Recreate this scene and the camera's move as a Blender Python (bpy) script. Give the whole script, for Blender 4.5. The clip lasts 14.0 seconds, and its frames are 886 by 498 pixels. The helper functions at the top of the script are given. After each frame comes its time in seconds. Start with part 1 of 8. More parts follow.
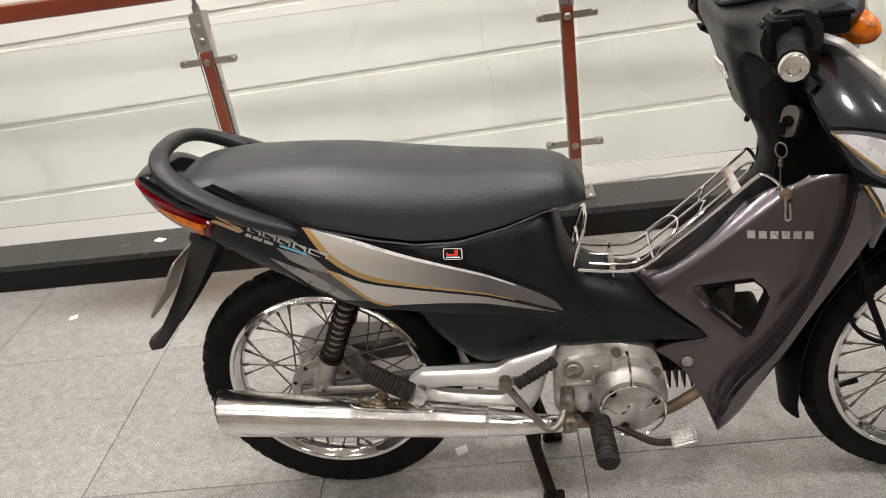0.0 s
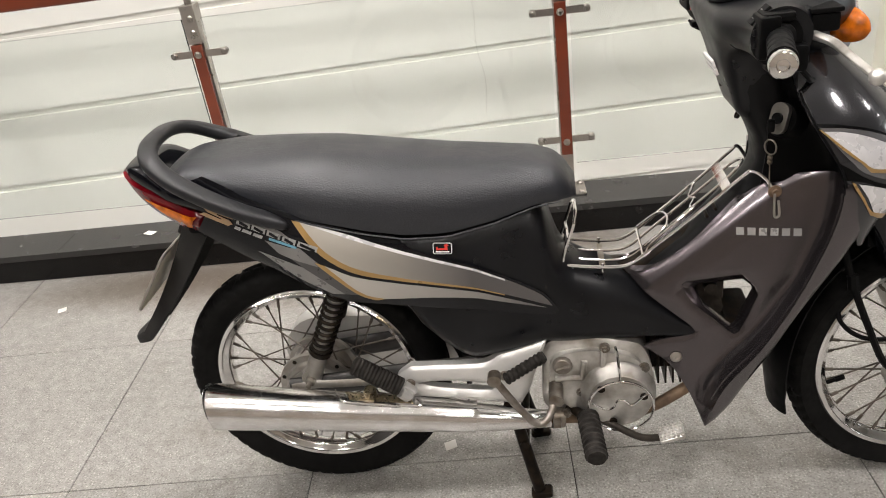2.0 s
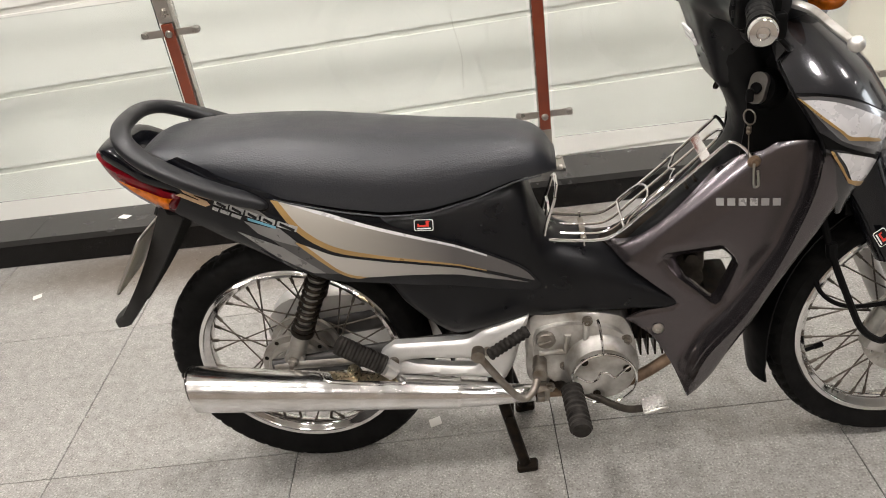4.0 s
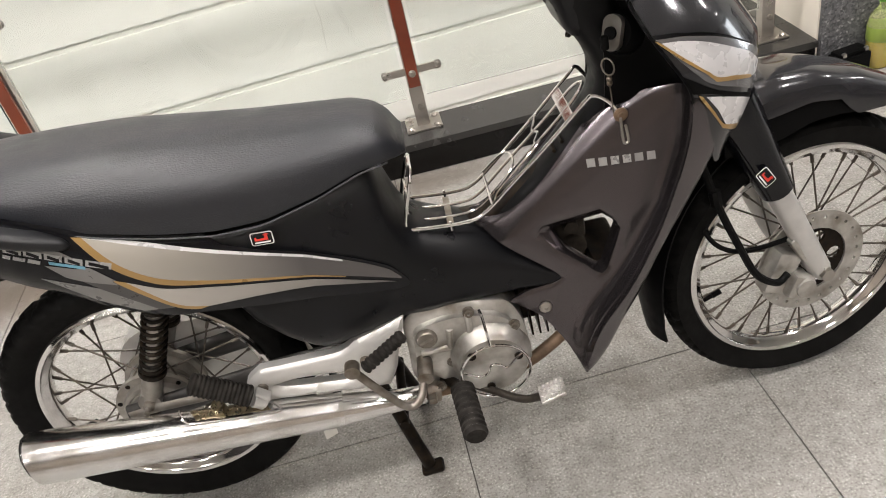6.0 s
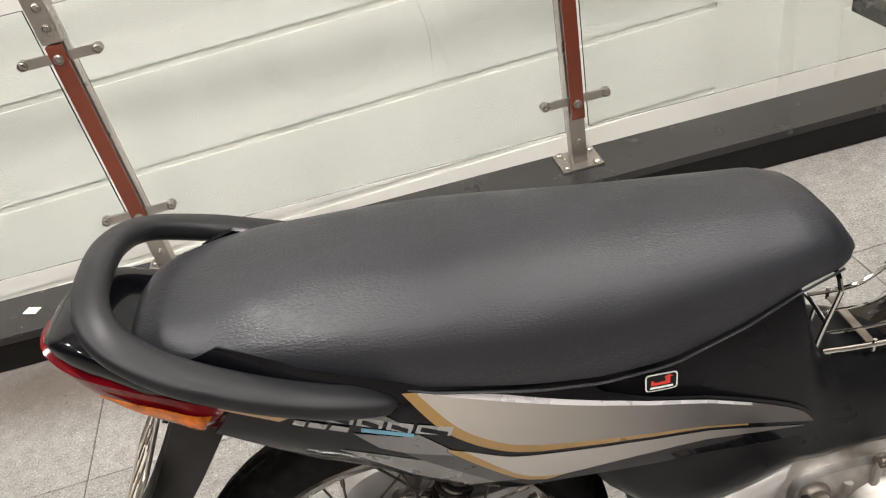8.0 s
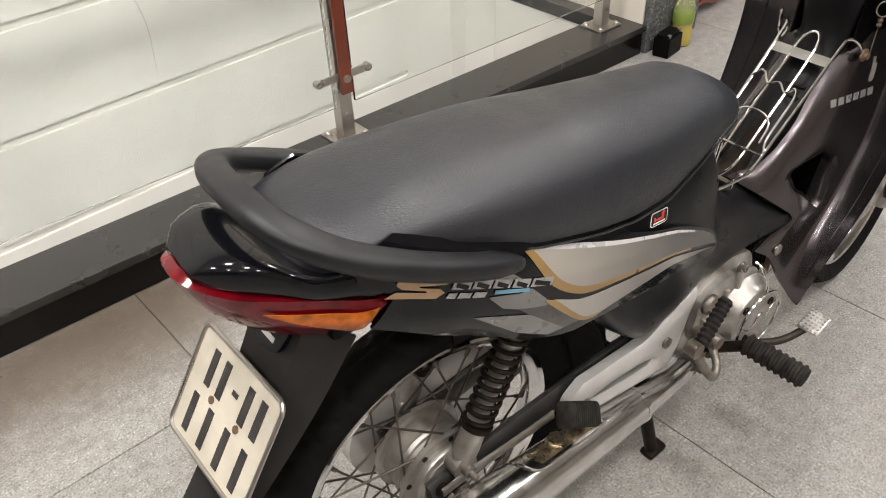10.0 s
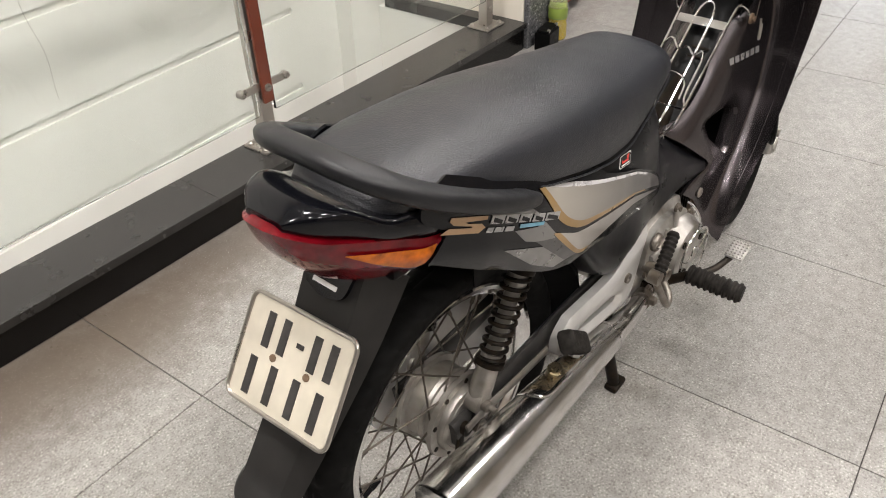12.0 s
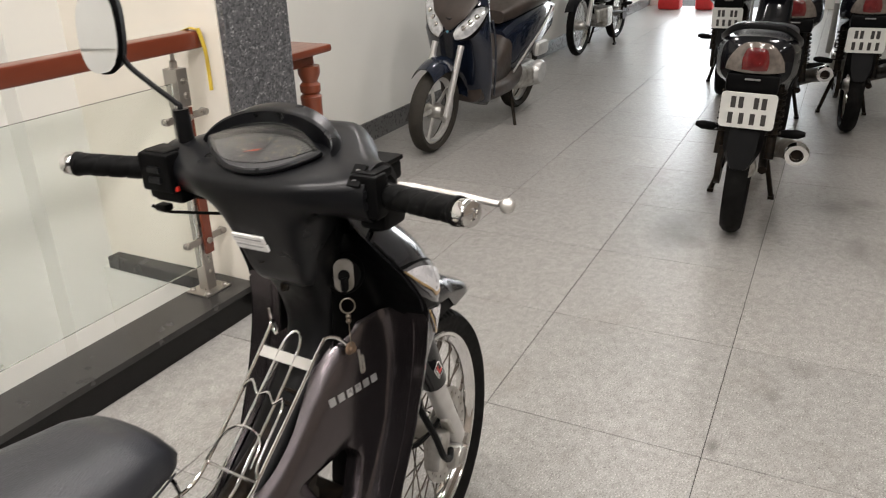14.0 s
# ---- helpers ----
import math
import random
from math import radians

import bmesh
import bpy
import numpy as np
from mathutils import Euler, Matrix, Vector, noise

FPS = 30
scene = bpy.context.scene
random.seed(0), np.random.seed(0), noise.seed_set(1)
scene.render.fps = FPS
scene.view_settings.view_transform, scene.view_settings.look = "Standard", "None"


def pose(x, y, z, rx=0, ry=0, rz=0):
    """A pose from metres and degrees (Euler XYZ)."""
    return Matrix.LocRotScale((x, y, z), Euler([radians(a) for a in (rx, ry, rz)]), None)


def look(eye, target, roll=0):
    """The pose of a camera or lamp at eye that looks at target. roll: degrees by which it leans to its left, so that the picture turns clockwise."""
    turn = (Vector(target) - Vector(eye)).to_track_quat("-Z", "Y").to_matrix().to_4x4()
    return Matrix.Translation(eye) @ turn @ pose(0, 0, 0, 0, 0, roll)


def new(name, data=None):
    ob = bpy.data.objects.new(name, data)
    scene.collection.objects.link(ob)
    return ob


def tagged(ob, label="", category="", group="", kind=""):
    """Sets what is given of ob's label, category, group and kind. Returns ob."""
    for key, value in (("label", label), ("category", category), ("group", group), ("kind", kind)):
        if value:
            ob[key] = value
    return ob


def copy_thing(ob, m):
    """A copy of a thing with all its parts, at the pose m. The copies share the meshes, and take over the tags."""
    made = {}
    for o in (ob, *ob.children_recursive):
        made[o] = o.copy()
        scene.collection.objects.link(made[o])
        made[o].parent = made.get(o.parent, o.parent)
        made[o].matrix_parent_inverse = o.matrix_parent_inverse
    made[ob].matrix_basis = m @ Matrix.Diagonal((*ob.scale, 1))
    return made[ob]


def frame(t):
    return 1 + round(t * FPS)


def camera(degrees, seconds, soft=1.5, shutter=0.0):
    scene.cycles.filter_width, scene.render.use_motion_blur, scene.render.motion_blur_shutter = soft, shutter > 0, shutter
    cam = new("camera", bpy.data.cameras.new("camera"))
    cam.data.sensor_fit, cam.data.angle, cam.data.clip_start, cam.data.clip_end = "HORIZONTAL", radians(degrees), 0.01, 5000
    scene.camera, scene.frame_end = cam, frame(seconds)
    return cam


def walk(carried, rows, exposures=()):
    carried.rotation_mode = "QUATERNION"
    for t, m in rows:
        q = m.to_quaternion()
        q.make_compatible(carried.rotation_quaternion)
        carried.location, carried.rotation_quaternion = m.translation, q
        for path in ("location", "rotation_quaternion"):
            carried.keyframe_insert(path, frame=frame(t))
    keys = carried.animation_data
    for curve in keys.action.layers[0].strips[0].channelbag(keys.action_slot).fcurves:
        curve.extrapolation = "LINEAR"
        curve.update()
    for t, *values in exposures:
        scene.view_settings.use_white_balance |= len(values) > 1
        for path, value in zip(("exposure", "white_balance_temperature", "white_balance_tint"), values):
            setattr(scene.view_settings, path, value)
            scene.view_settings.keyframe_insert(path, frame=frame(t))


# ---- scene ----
from mathutils import geometry

cam = camera(59.9, 14.0, soft=1.0, shutter=0.1)
PATH = [
    (0, (0.096, 0.092, 1.286), (-0.084, 1.841, 0.332), -9.1),
    (0.5, (0.098, 0.091, 1.286), (-0.079, 1.838, 0.33), -8.9),
    (1, (0.096, 0.094, 1.285), (-0.078, 1.841, 0.327), -8.8),
    (1.5, (0.097, 0.089, 1.285), (-0.068, 1.835, 0.325), -8.6),
    (2, (0.1, 0.092, 1.283), (-0.061, 1.835, 0.317), -8.4),
    (4.5, (0.093, 0.1, 1.276), (-0.008, 1.81, 0.242), -9.1),
    (5, (0.121, 0.112, 1.272), (0.045, 1.807, 0.212), -9.7),
    (5.5, (0.164, 0.156, 1.249), (0.177, 1.802, 0.114), -11.8),
    (6, (0.21, 0.277, 1.24), (0.275, 1.898, 0.07), -14.1),
    (6.5, (0.117, 0.356, 1.254), (0.037, 2.017, 0.142), -10.8),
    (7, (0.008, 0.443, 1.264), (-0.093, 2.109, 0.162), -10.7),
    (7.5, (-0.172, 0.563, 1.26), (-0.111, 2.204, 0.117), -12.6),
    (8, (-0.242, 0.759, 1.237), (-0.097, 2.374, 0.065), -12.9),
    (8.2, (-0.278, 0.81, 1.244), (-0.064, 2.406, 0.058), -11.8),
    (10.3, (-0.856, 0.841, 1.241), (0.23, 1.995, 0.021), -1.7),
    (10.5, (-0.919, 0.86, 1.243), (0.194, 2.005, 0.039), -1.0),
    (11, (-1.022, 0.887, 1.224), (0.157, 1.962, 0.018), 0.7),
    (11.5, (-1.028, 0.88, 1.231), (0.191, 1.898, 0.015), -0.2),
    (12, (-0.998, 0.879, 1.246), (0.276, 1.841, 0.041), -2.1),
    (12.5, (-0.947, 0.827, 1.26), (0.424, 1.712, 0.103), -3.6),
    (13, (-0.803, 0.7, 1.284), (0.636, 1.605, 0.231), -4.2),
    (13.5, (-0.608, 0.669, 1.288), (0.887, 1.616, 0.357), -2.6),
    (14, (-0.317, 0.654, 1.301), (1.318, 1.486, 0.504), -1.7),
]
EXPOSURES = [(0.0, 0.05), (2.2, 0.05), (5.5, 0.08), (6.0, 0.14), (6.5, 0.13), (7.0, 0.03), (8.2, 0.0), (10.5, 0.05), (13.2, 0.0), (14.0, -0.08)]
walk(cam, [(t, look(eye, target, roll)) for t, eye, target, roll in PATH], EXPOSURES)

# ---- light: daylight from the street end, downlights in the ceiling ----
world = bpy.data.worlds.new("world")
scene.world = world
world.use_nodes = True
wn = world.node_tree.nodes
sky = wn.new("ShaderNodeTexSky")
sky.sky_type, sky.sun_disc = "NISHITA", False
sky.sun_elevation, sky.sun_rotation = radians(50), radians(60)
world.node_tree.links.new(sky.outputs[0], wn["Background"].inputs[0])
wn["Background"].inputs[1].default_value = 0.12

CEIL = 3.1
X0, X1, Y0, Y1 = -4.6, 11.6, -3.4, 3.2


def lamp(name, m, size, size_y, power, color, shape="RECTANGLE"):
    li = bpy.data.lights.new(name, "AREA")
    li.shape, li.size, li.size_y, li.energy, li.color = shape, size, size_y, power, color
    ob = new(name, li)
    ob.matrix_world = m
    return ob


WARM = (1.0, 0.95, 0.922)
LAMP_XY = [(x, y) for x in (-2.2, -0.6, 1.0) for y in (-1.4, 0.35, 2.0)] + [(2.6, 0.35), (2.6, 2.0), (4.8, 1.6), (7.4, 1.6)]
LAMP_W = 28.0
DAY_W = 60.0
# daylight that enters through the street opening
lamp("daylight", pose(X1 + 0.05, 2.0, 1.3, 90, 0, 90), 1.9, 2.4, DAY_W, (0.93, 0.97, 1.0))


# ---- materials ----
def rgb(c):
    return (c[0], c[1], c[2], 1.0)


def mat(name, col, rough=0.5, metal=0.0, var=0.12, scale=12.0, bump=0.0, bscale=250.0, coat=0.0, rvar=0.08, col2=None, detail=4.0, island=False, spec=0.5):
    """A worn surface: colour clouds, uneven gloss and a fine relief."""
    m = bpy.data.materials.new(name)
    m.use_nodes = True
    nt = m.node_tree
    n, lk = nt.nodes, nt.links.new
    b = n["Principled BSDF"]
    tc = n.new("ShaderNodeTexCoord")
    n1 = n.new("ShaderNodeTexNoise")
    n1.inputs["Scale"].default_value, n1.inputs["Detail"].default_value = scale, detail
    lk(tc.outputs["Object"], n1.inputs["Vector"])
    r = n.new("ShaderNodeValToRGB")
    e = r.color_ramp.elements
    e[0].position, e[1].position = 0.3, 0.7
    dark = col2 if col2 else tuple(c * (1 - var) for c in col)
    e[0].color, e[1].color = rgb(dark), rgb(tuple(min(1.0, c * (1 + var)) for c in col))
    lk(n1.outputs["Fac"], r.inputs["Fac"])
    lk(r.outputs["Color"], b.inputs["Base Color"])
    n2 = n.new("ShaderNodeTexNoise")
    n2.inputs["Scale"].default_value, n2.inputs["Detail"].default_value = scale * 3.1, 5.0
    lk(tc.outputs["Object"], n2.inputs["Vector"])
    mr = n.new("ShaderNodeMapRange")
    mr.inputs["From Min"].default_value, mr.inputs["From Max"].default_value = 0.3, 0.7
    mr.inputs["To Min"].default_value, mr.inputs["To Max"].default_value = max(0.02, rough - rvar), rough + rvar
    lk(n2.outputs["Fac"], mr.inputs["Value"])
    lk(mr.outputs["Result"], b.inputs["Roughness"])
    b.inputs["Metallic"].default_value = metal
    b.inputs["Specular IOR Level"].default_value = spec
    if coat:
        b.inputs["Coat Weight"].default_value, b.inputs["Coat Roughness"].default_value = coat, 0.06
    if bump:
        n3 = n.new("ShaderNodeTexNoise")
        n3.inputs["Scale"].default_value, n3.inputs["Detail"].default_value = bscale, 3.0
        lk(tc.outputs["Object"], n3.inputs["Vector"])
        bp = n.new("ShaderNodeBump")
        bp.inputs["Strength"].default_value, bp.inputs["Distance"].default_value = bump, 0.002
        lk(n3.outputs["Fac"], bp.inputs["Height"])
        lk(bp.outputs["Normal"], b.inputs["Normal"])
    return m


def glow(name, col, strength):
    m = bpy.data.materials.new(name)
    m.use_nodes = True
    b = m.node_tree.nodes["Principled BSDF"]
    b.inputs["Base Color"].default_value = rgb(col)
    b.inputs["Emission Color"].default_value = rgb(col)
    b.inputs["Emission Strength"].default_value = strength
    return m


def clear(name, col, rough=0.02, ior=1.45, weight=1.0):
    m = bpy.data.materials.new(name)
    m.use_nodes = True
    b = m.node_tree.nodes["Principled BSDF"]
    b.inputs["Base Color"].default_value = rgb(col)
    b.inputs["Roughness"].default_value, b.inputs["IOR"].default_value = rough, ior
    b.inputs["Transmission Weight"].default_value = weight
    return m


def tile_material():
    """Grey granite-look floor tile: fine specks, cloudy wear, brown scuffs, each tile a little different."""
    m = bpy.data.materials.new("floor_tile")
    m.use_nodes = True
    nt = m.node_tree
    n, lk = nt.nodes, nt.links.new
    b = n["Principled BSDF"]
    geo = n.new("ShaderNodeNewGeometry")
    info = n.new("ShaderNodeObjectInfo")
    add = n.new("ShaderNodeVectorMath")
    add.operation = "MULTIPLY_ADD"
    comb = n.new("ShaderNodeCombineXYZ")
    for k in range(3):
        lk(info.outputs["Random"], comb.inputs[k])
    lk(comb.outputs[0], add.inputs[0])
    add.inputs[1].default_value = (7.0, 13.0, 5.0)
    lk(geo.outputs["Position"], add.inputs[2])

    def nz(scale, detail, vec, rough=0.5):
        x = n.new("ShaderNodeTexNoise")
        x.inputs["Scale"].default_value, x.inputs["Detail"].default_value, x.inputs["Roughness"].default_value = scale, detail, rough
        lk(vec, x.inputs["Vector"])
        return x.outputs["Fac"]

    def ramp(fac, stops):
        r = n.new("ShaderNodeValToRGB")
        r.color_ramp.elements[0].position, r.color_ramp.elements[0].color = stops[0][0], rgb(stops[0][1])
        r.color_ramp.elements[1].position, r.color_ramp.elements[1].color = stops[-1][0], rgb(stops[-1][1])
        for p, c in stops[1:-1]:
            r.color_ramp.elements.new(p).color = rgb(c)
        lk(fac, r.inputs["Fac"])
        return r.outputs["Color"]

    def mix(mode, fac, a, c):
        x = n.new("ShaderNodeMixRGB")
        x.blend_type = mode
        if isinstance(fac, float):
            x.inputs[0].default_value = fac
        else:
            lk(fac, x.inputs[0])
        for k, v in ((1, a), (2, c)):
            if isinstance(v, tuple):
                x.inputs[k].default_value = rgb(v)
            else:
                lk(v, x.inputs[k])
        return x.outputs[0]

    cloud = ramp(nz(38.0, 8.0, add.outputs[0], 0.7), [(0.32, (0.205, 0.196, 0.184)), (0.68, (0.335, 0.323, 0.307))])
    speck = ramp(nz(210.0, 2.0, geo.outputs["Position"]), [(0.34, (0.60, 0.59, 0.57)), (0.46, (0.96, 0.96, 0.95)), (0.60, (1.0, 1.0, 1.0)), (0.70, (1.65, 1.65, 1.6))])
    col = mix("MULTIPLY", 1.0, cloud, speck)
    stain = ramp(nz(2.3, 8.0, geo.outputs["Position"], 0.7), [(0.54, (0.0, 0.0, 0.0)), (0.72, (0.42, 0.42, 0.42))])
    col = mix("MIX", stain, col, (0.13, 0.105, 0.085))
    def blot(centre, size, colour, strength, base):
        d = n.new("ShaderNodeVectorMath")
        d.operation = "SUBTRACT"
        lk(geo.outputs["Position"], d.inputs[0])
        d.inputs[1].default_value = (centre[0], centre[1], 0.0)
        k = n.new("ShaderNodeVectorMath")
        k.operation = "DIVIDE"
        lk(d.outputs[0], k.inputs[0])
        k.inputs[1].default_value = (size[0], size[1], 1.0)
        ln = n.new("ShaderNodeVectorMath")
        ln.operation = "LENGTH"
        lk(k.outputs[0], ln.inputs[0])
        wob = n.new("ShaderNodeMath")
        wob.operation = "MULTIPLY_ADD"
        lk(nz(14.0, 9.0, geo.outputs["Position"], 0.85), wob.inputs[0])
        wob.inputs[1].default_value = 1.8
        lk(ln.outputs["Value"], wob.inputs[2])
        f = ramp(wob.outputs[0], [(0.0, (strength,) * 3), (0.5, (strength,) * 3), (1.0, (0.0,) * 3)])
        half = n.new("ShaderNodeMath")
        half.operation = "MULTIPLY"
        lk(wob.outputs[0], half.inputs[0])
        half.inputs[1].default_value = 0.38
        lk(half.outputs[0], f.node.inputs["Fac"])
        return mix("MIX", f, base, colour)

    for c_, s_, k_ in (((-0.62, 2.35), (0.32, 0.17), 0.8), ((-0.36, 2.35), (0.22, 0.16), 0.8), ((-0.02, 2.36), (0.24, 0.13), 0.75), ((-1.1, 2.36), (0.38, 0.11), 0.8), ((0.35, 2.36), (0.15, 0.05), 0.6)):
        col = blot(c_, s_, (0.095, 0.074, 0.055), k_, col)
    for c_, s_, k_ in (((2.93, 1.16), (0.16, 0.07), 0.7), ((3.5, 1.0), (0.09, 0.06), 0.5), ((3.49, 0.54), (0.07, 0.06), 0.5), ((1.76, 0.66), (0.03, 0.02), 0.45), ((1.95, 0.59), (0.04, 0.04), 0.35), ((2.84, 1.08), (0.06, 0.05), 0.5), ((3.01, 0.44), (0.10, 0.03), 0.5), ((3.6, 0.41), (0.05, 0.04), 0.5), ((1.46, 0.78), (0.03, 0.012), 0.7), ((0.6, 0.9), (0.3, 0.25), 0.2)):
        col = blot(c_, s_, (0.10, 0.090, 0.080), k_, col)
    glint = ramp(nz(420.0, 1.0, geo.outputs["Position"]), [(0.70, (0.0, 0.0, 0.0)), (0.76, (0.8, 0.8, 0.8))])
    col = mix("MIX", glint, col, (0.62, 0.61, 0.59))
    tint = ramp(info.outputs["Random"], [(0.0, (0.94, 0.94, 0.94)), (1.0, (1.05, 1.045, 1.04))])
    col = mix("MULTIPLY", 1.0, col, tint)
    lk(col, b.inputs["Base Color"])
    mr = n.new("ShaderNodeMapRange")
    mr.inputs["From Min"].default_value, mr.inputs["From Max"].default_value = 0.3, 0.7
    mr.inputs["To Min"].default_value, mr.inputs["To Max"].default_value = 0.26, 0.42
    lk(nz(45.0, 6.0, geo.outputs["Position"], 0.65), mr.inputs["Value"])
    lk(mr.outputs["Result"], b.inputs["Roughness"])
    bp = n.new("ShaderNodeBump")
    bp.inputs["Strength"].default_value, bp.inputs["Distance"].default_value = 0.25, 0.001
    lk(nz(150.0, 4.0, geo.outputs["Position"]), bp.inputs["Height"])
    lk(bp.outputs["Normal"], b.inputs["Normal"])
    return m


def granite_material():
    """Dark granite with pale and black flecks."""
    m = bpy.data.materials.new("granite")
    m.use_nodes = True
    nt = m.node_tree
    n, lk = nt.nodes, nt.links.new
    b = n["Principled BSDF"]
    tc = n.new("ShaderNodeTexCoord")
    v = n.new("ShaderNodeTexVoronoi")
    v.inputs["Scale"].default_value = 150.0
    nz = n.new("ShaderNodeTexNoise")
    nz.inputs["Scale"].default_value, nz.inputs["Detail"].default_value = 40.0, 5.0
    lk(tc.outputs["Object"], nz.inputs["Vector"])
    lk(tc.outputs["Object"], v.inputs["Vector"])
    r = n.new("ShaderNodeValToRGB")
    e = r.color_ramp.elements
    e[0].position, e[0].color = 0.1, rgb((0.03, 0.031, 0.034))
    e[1].position, e[1].color = 0.95, rgb((0.34, 0.34, 0.345))
    e.new(0.55).color = rgb((0.095, 0.096, 0.10))
    e.new(0.8).color = rgb((0.13, 0.13, 0.135))
    mx = n.new("ShaderNodeMath")
    mx.operation = "MULTIPLY_ADD"
    sp = n.new("ShaderNodeSeparateColor")
    lk(v.outputs["Color"], sp.inputs[0])
    lk(sp.outputs[0], mx.inputs[0])
    mx.inputs[1].default_value = 0.58
    half = n.new("ShaderNodeMath")
    half.operation = "MULTIPLY"
    half.inputs[1].default_value = 0.55
    lk(nz.outputs["Fac"], half.inputs[0])
    lk(half.outputs[0], mx.inputs[2])
    lk(mx.outputs[0], r.inputs["Fac"])
    lk(r.outputs["Color"], b.inputs["Base Color"])
    b.inputs["Roughness"].default_value = 0.22
    return m


def fade_material(name, a, c, u0, u1, rough=0.3, metal=0.4):
    """Printed foil that fades from one colour to another along the vehicle."""
    m = mat(name, a, rough, metal, var=0.04, scale=40, coat=0.4, rvar=0.015)
    n, lk = m.node_tree.nodes, m.node_tree.links.new
    tc = n.new("ShaderNodeTexCoord")
    sx = n.new("ShaderNodeSeparateXYZ")
    lk(tc.outputs["Object"], sx.inputs[0])
    mr = n.new("ShaderNodeMapRange")
    mr.inputs["From Min"].default_value, mr.inputs["From Max"].default_value = u0, u1
    lk(sx.outputs["X"], mr.inputs["Value"])
    r = n.new("ShaderNodeValToRGB")
    r.color_ramp.elements[0].color, r.color_ramp.elements[1].color = rgb(a), rgb(c)
    lk(mr.outputs["Result"], r.inputs["Fac"])
    lk(r.outputs["Color"], n["Principled BSDF"].inputs["Base Color"])
    return m


def wood_material(name, a, c):
    m = mat(name, a, 0.32, 0.0, coat=0.35, rvar=0.03)
    n, lk = m.node_tree.nodes, m.node_tree.links.new
    tc = n.new("ShaderNodeTexCoord")
    mp = n.new("ShaderNodeMapping")
    mp.inputs["Scale"].default_value = (1.0, 30.0, 6.0)
    nz = n.new("ShaderNodeTexNoise")
    nz.inputs["Scale"].default_value, nz.inputs["Detail"].default_value = 1.2, 4.0
    lk(tc.outputs["Object"], mp.inputs["Vector"])
    lk(mp.outputs[0], nz.inputs["Vector"])
    r = n.new("ShaderNodeValToRGB")
    r.color_ramp.elements[0].position, r.color_ramp.elements[1].position = 0.3, 0.7
    r.color_ramp.elements[0].color, r.color_ramp.elements[1].color = rgb(a), rgb(c)
    lk(nz.outputs["Fac"], r.inputs["Fac"])
    lk(r.outputs["Color"], n["Principled BSDF"].inputs["Base Color"])
    return m


def leather_material():
    """Black vinyl with a wrinkled grain."""
    m = mat("seat_vinyl", (0.0150, 0.0162, 0.0200), 0.38, 0.0, var=0.2, scale=5.0, rvar=0.06, spec=0.5)
    n, lk = m.node_tree.nodes, m.node_tree.links.new
    tc = n.new("ShaderNodeTexCoord")
    mp = n.new("ShaderNodeMapping")
    mp.inputs["Scale"].default_value = (0.55, 1.0, 1.6)
    v = n.new("ShaderNodeTexVoronoi")
    v.feature = "DISTANCE_TO_EDGE"
    v.inputs["Scale"].default_value = 290.0
    nz = n.new("ShaderNodeTexNoise")
    nz.inputs["Scale"].default_value = 60.0
    lk(tc.outputs["Object"], mp.inputs["Vector"])
    lk(mp.outputs[0], v.inputs["Vector"])
    lk(mp.outputs[0], nz.inputs["Vector"])
    ad = n.new("ShaderNodeMath")
    lk(v.outputs["Distance"], ad.inputs[0])
    lk(nz.outputs["Fac"], ad.inputs[1])
    bp = n.new("ShaderNodeBump")
    bp.inputs["Strength"].default_value, bp.inputs["Distance"].default_value = 0.55, 0.0011
    lk(ad.outputs[0], bp.inputs["Height"])
    lk(bp.outputs["Normal"], n["Principled BSDF"].inputs["Normal"])
    return m


M_TILE = tile_material()
M_GROUT = mat("grout", (0.06, 0.056, 0.05), 0.8, var=0.3, scale=30)
M_WALL = mat("white_wall_paint", (0.70, 0.69, 0.645), 0.55, var=0.03, scale=2.0, bump=0.05, bscale=60, rvar=0.05)
M_WALL2 = mat("cream_wall_paint", (0.78, 0.73, 0.64), 0.55, var=0.04, scale=3.0, bump=0.05, bscale=60)
# unseen west wall: nearly black so paint and chrome reflect something dark
M_FARWALL = mat("dark_reflection_wall", (0.045, 0.042, 0.040), 0.6, var=0.15, scale=2.0, bump=0.05, bscale=60)
M_SOUTH = mat("tan_wall_paint", (0.34, 0.295, 0.25), 0.6, var=0.1, scale=2.0, bump=0.05, bscale=60)
M_CEIL = mat("ceiling_paint", (0.78, 0.77, 0.74), 0.7, var=0.02)
M_SKIRT = mat("grey_skirting_tile", (0.085, 0.083, 0.08), 0.3, var=0.15, scale=20)
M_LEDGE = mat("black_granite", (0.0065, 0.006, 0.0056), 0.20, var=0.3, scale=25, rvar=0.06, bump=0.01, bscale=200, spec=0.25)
# kerb top: dust, plus the wall's reflection put into the paler base colour
M_LEDGETOP = mat("dusty_black_granite_sheen", (0.022, 0.021, 0.020), 0.24, var=0.15, scale=5, rvar=0.05, bump=0.01, bscale=200)
M_GRANITE = granite_material()
M_STEEL = mat("stainless_steel", (0.40, 0.375, 0.34), 0.30, 0.9, var=0.08, scale=8, rvar=0.04)
M_WOOD = wood_material("red_brown_wood", (0.095, 0.018, 0.007), (0.17, 0.034, 0.012))
M_WOOD2 = wood_material("table_wood", (0.13, 0.027, 0.012), (0.22, 0.055, 0.022))
M_GLASS = clear("rail_glass", (0.93, 0.97, 0.95), 0.0)
M_CHROME = mat("chrome", (0.72, 0.71, 0.70), 0.09, 1.0, var=0.1, scale=14, rvar=0.06)
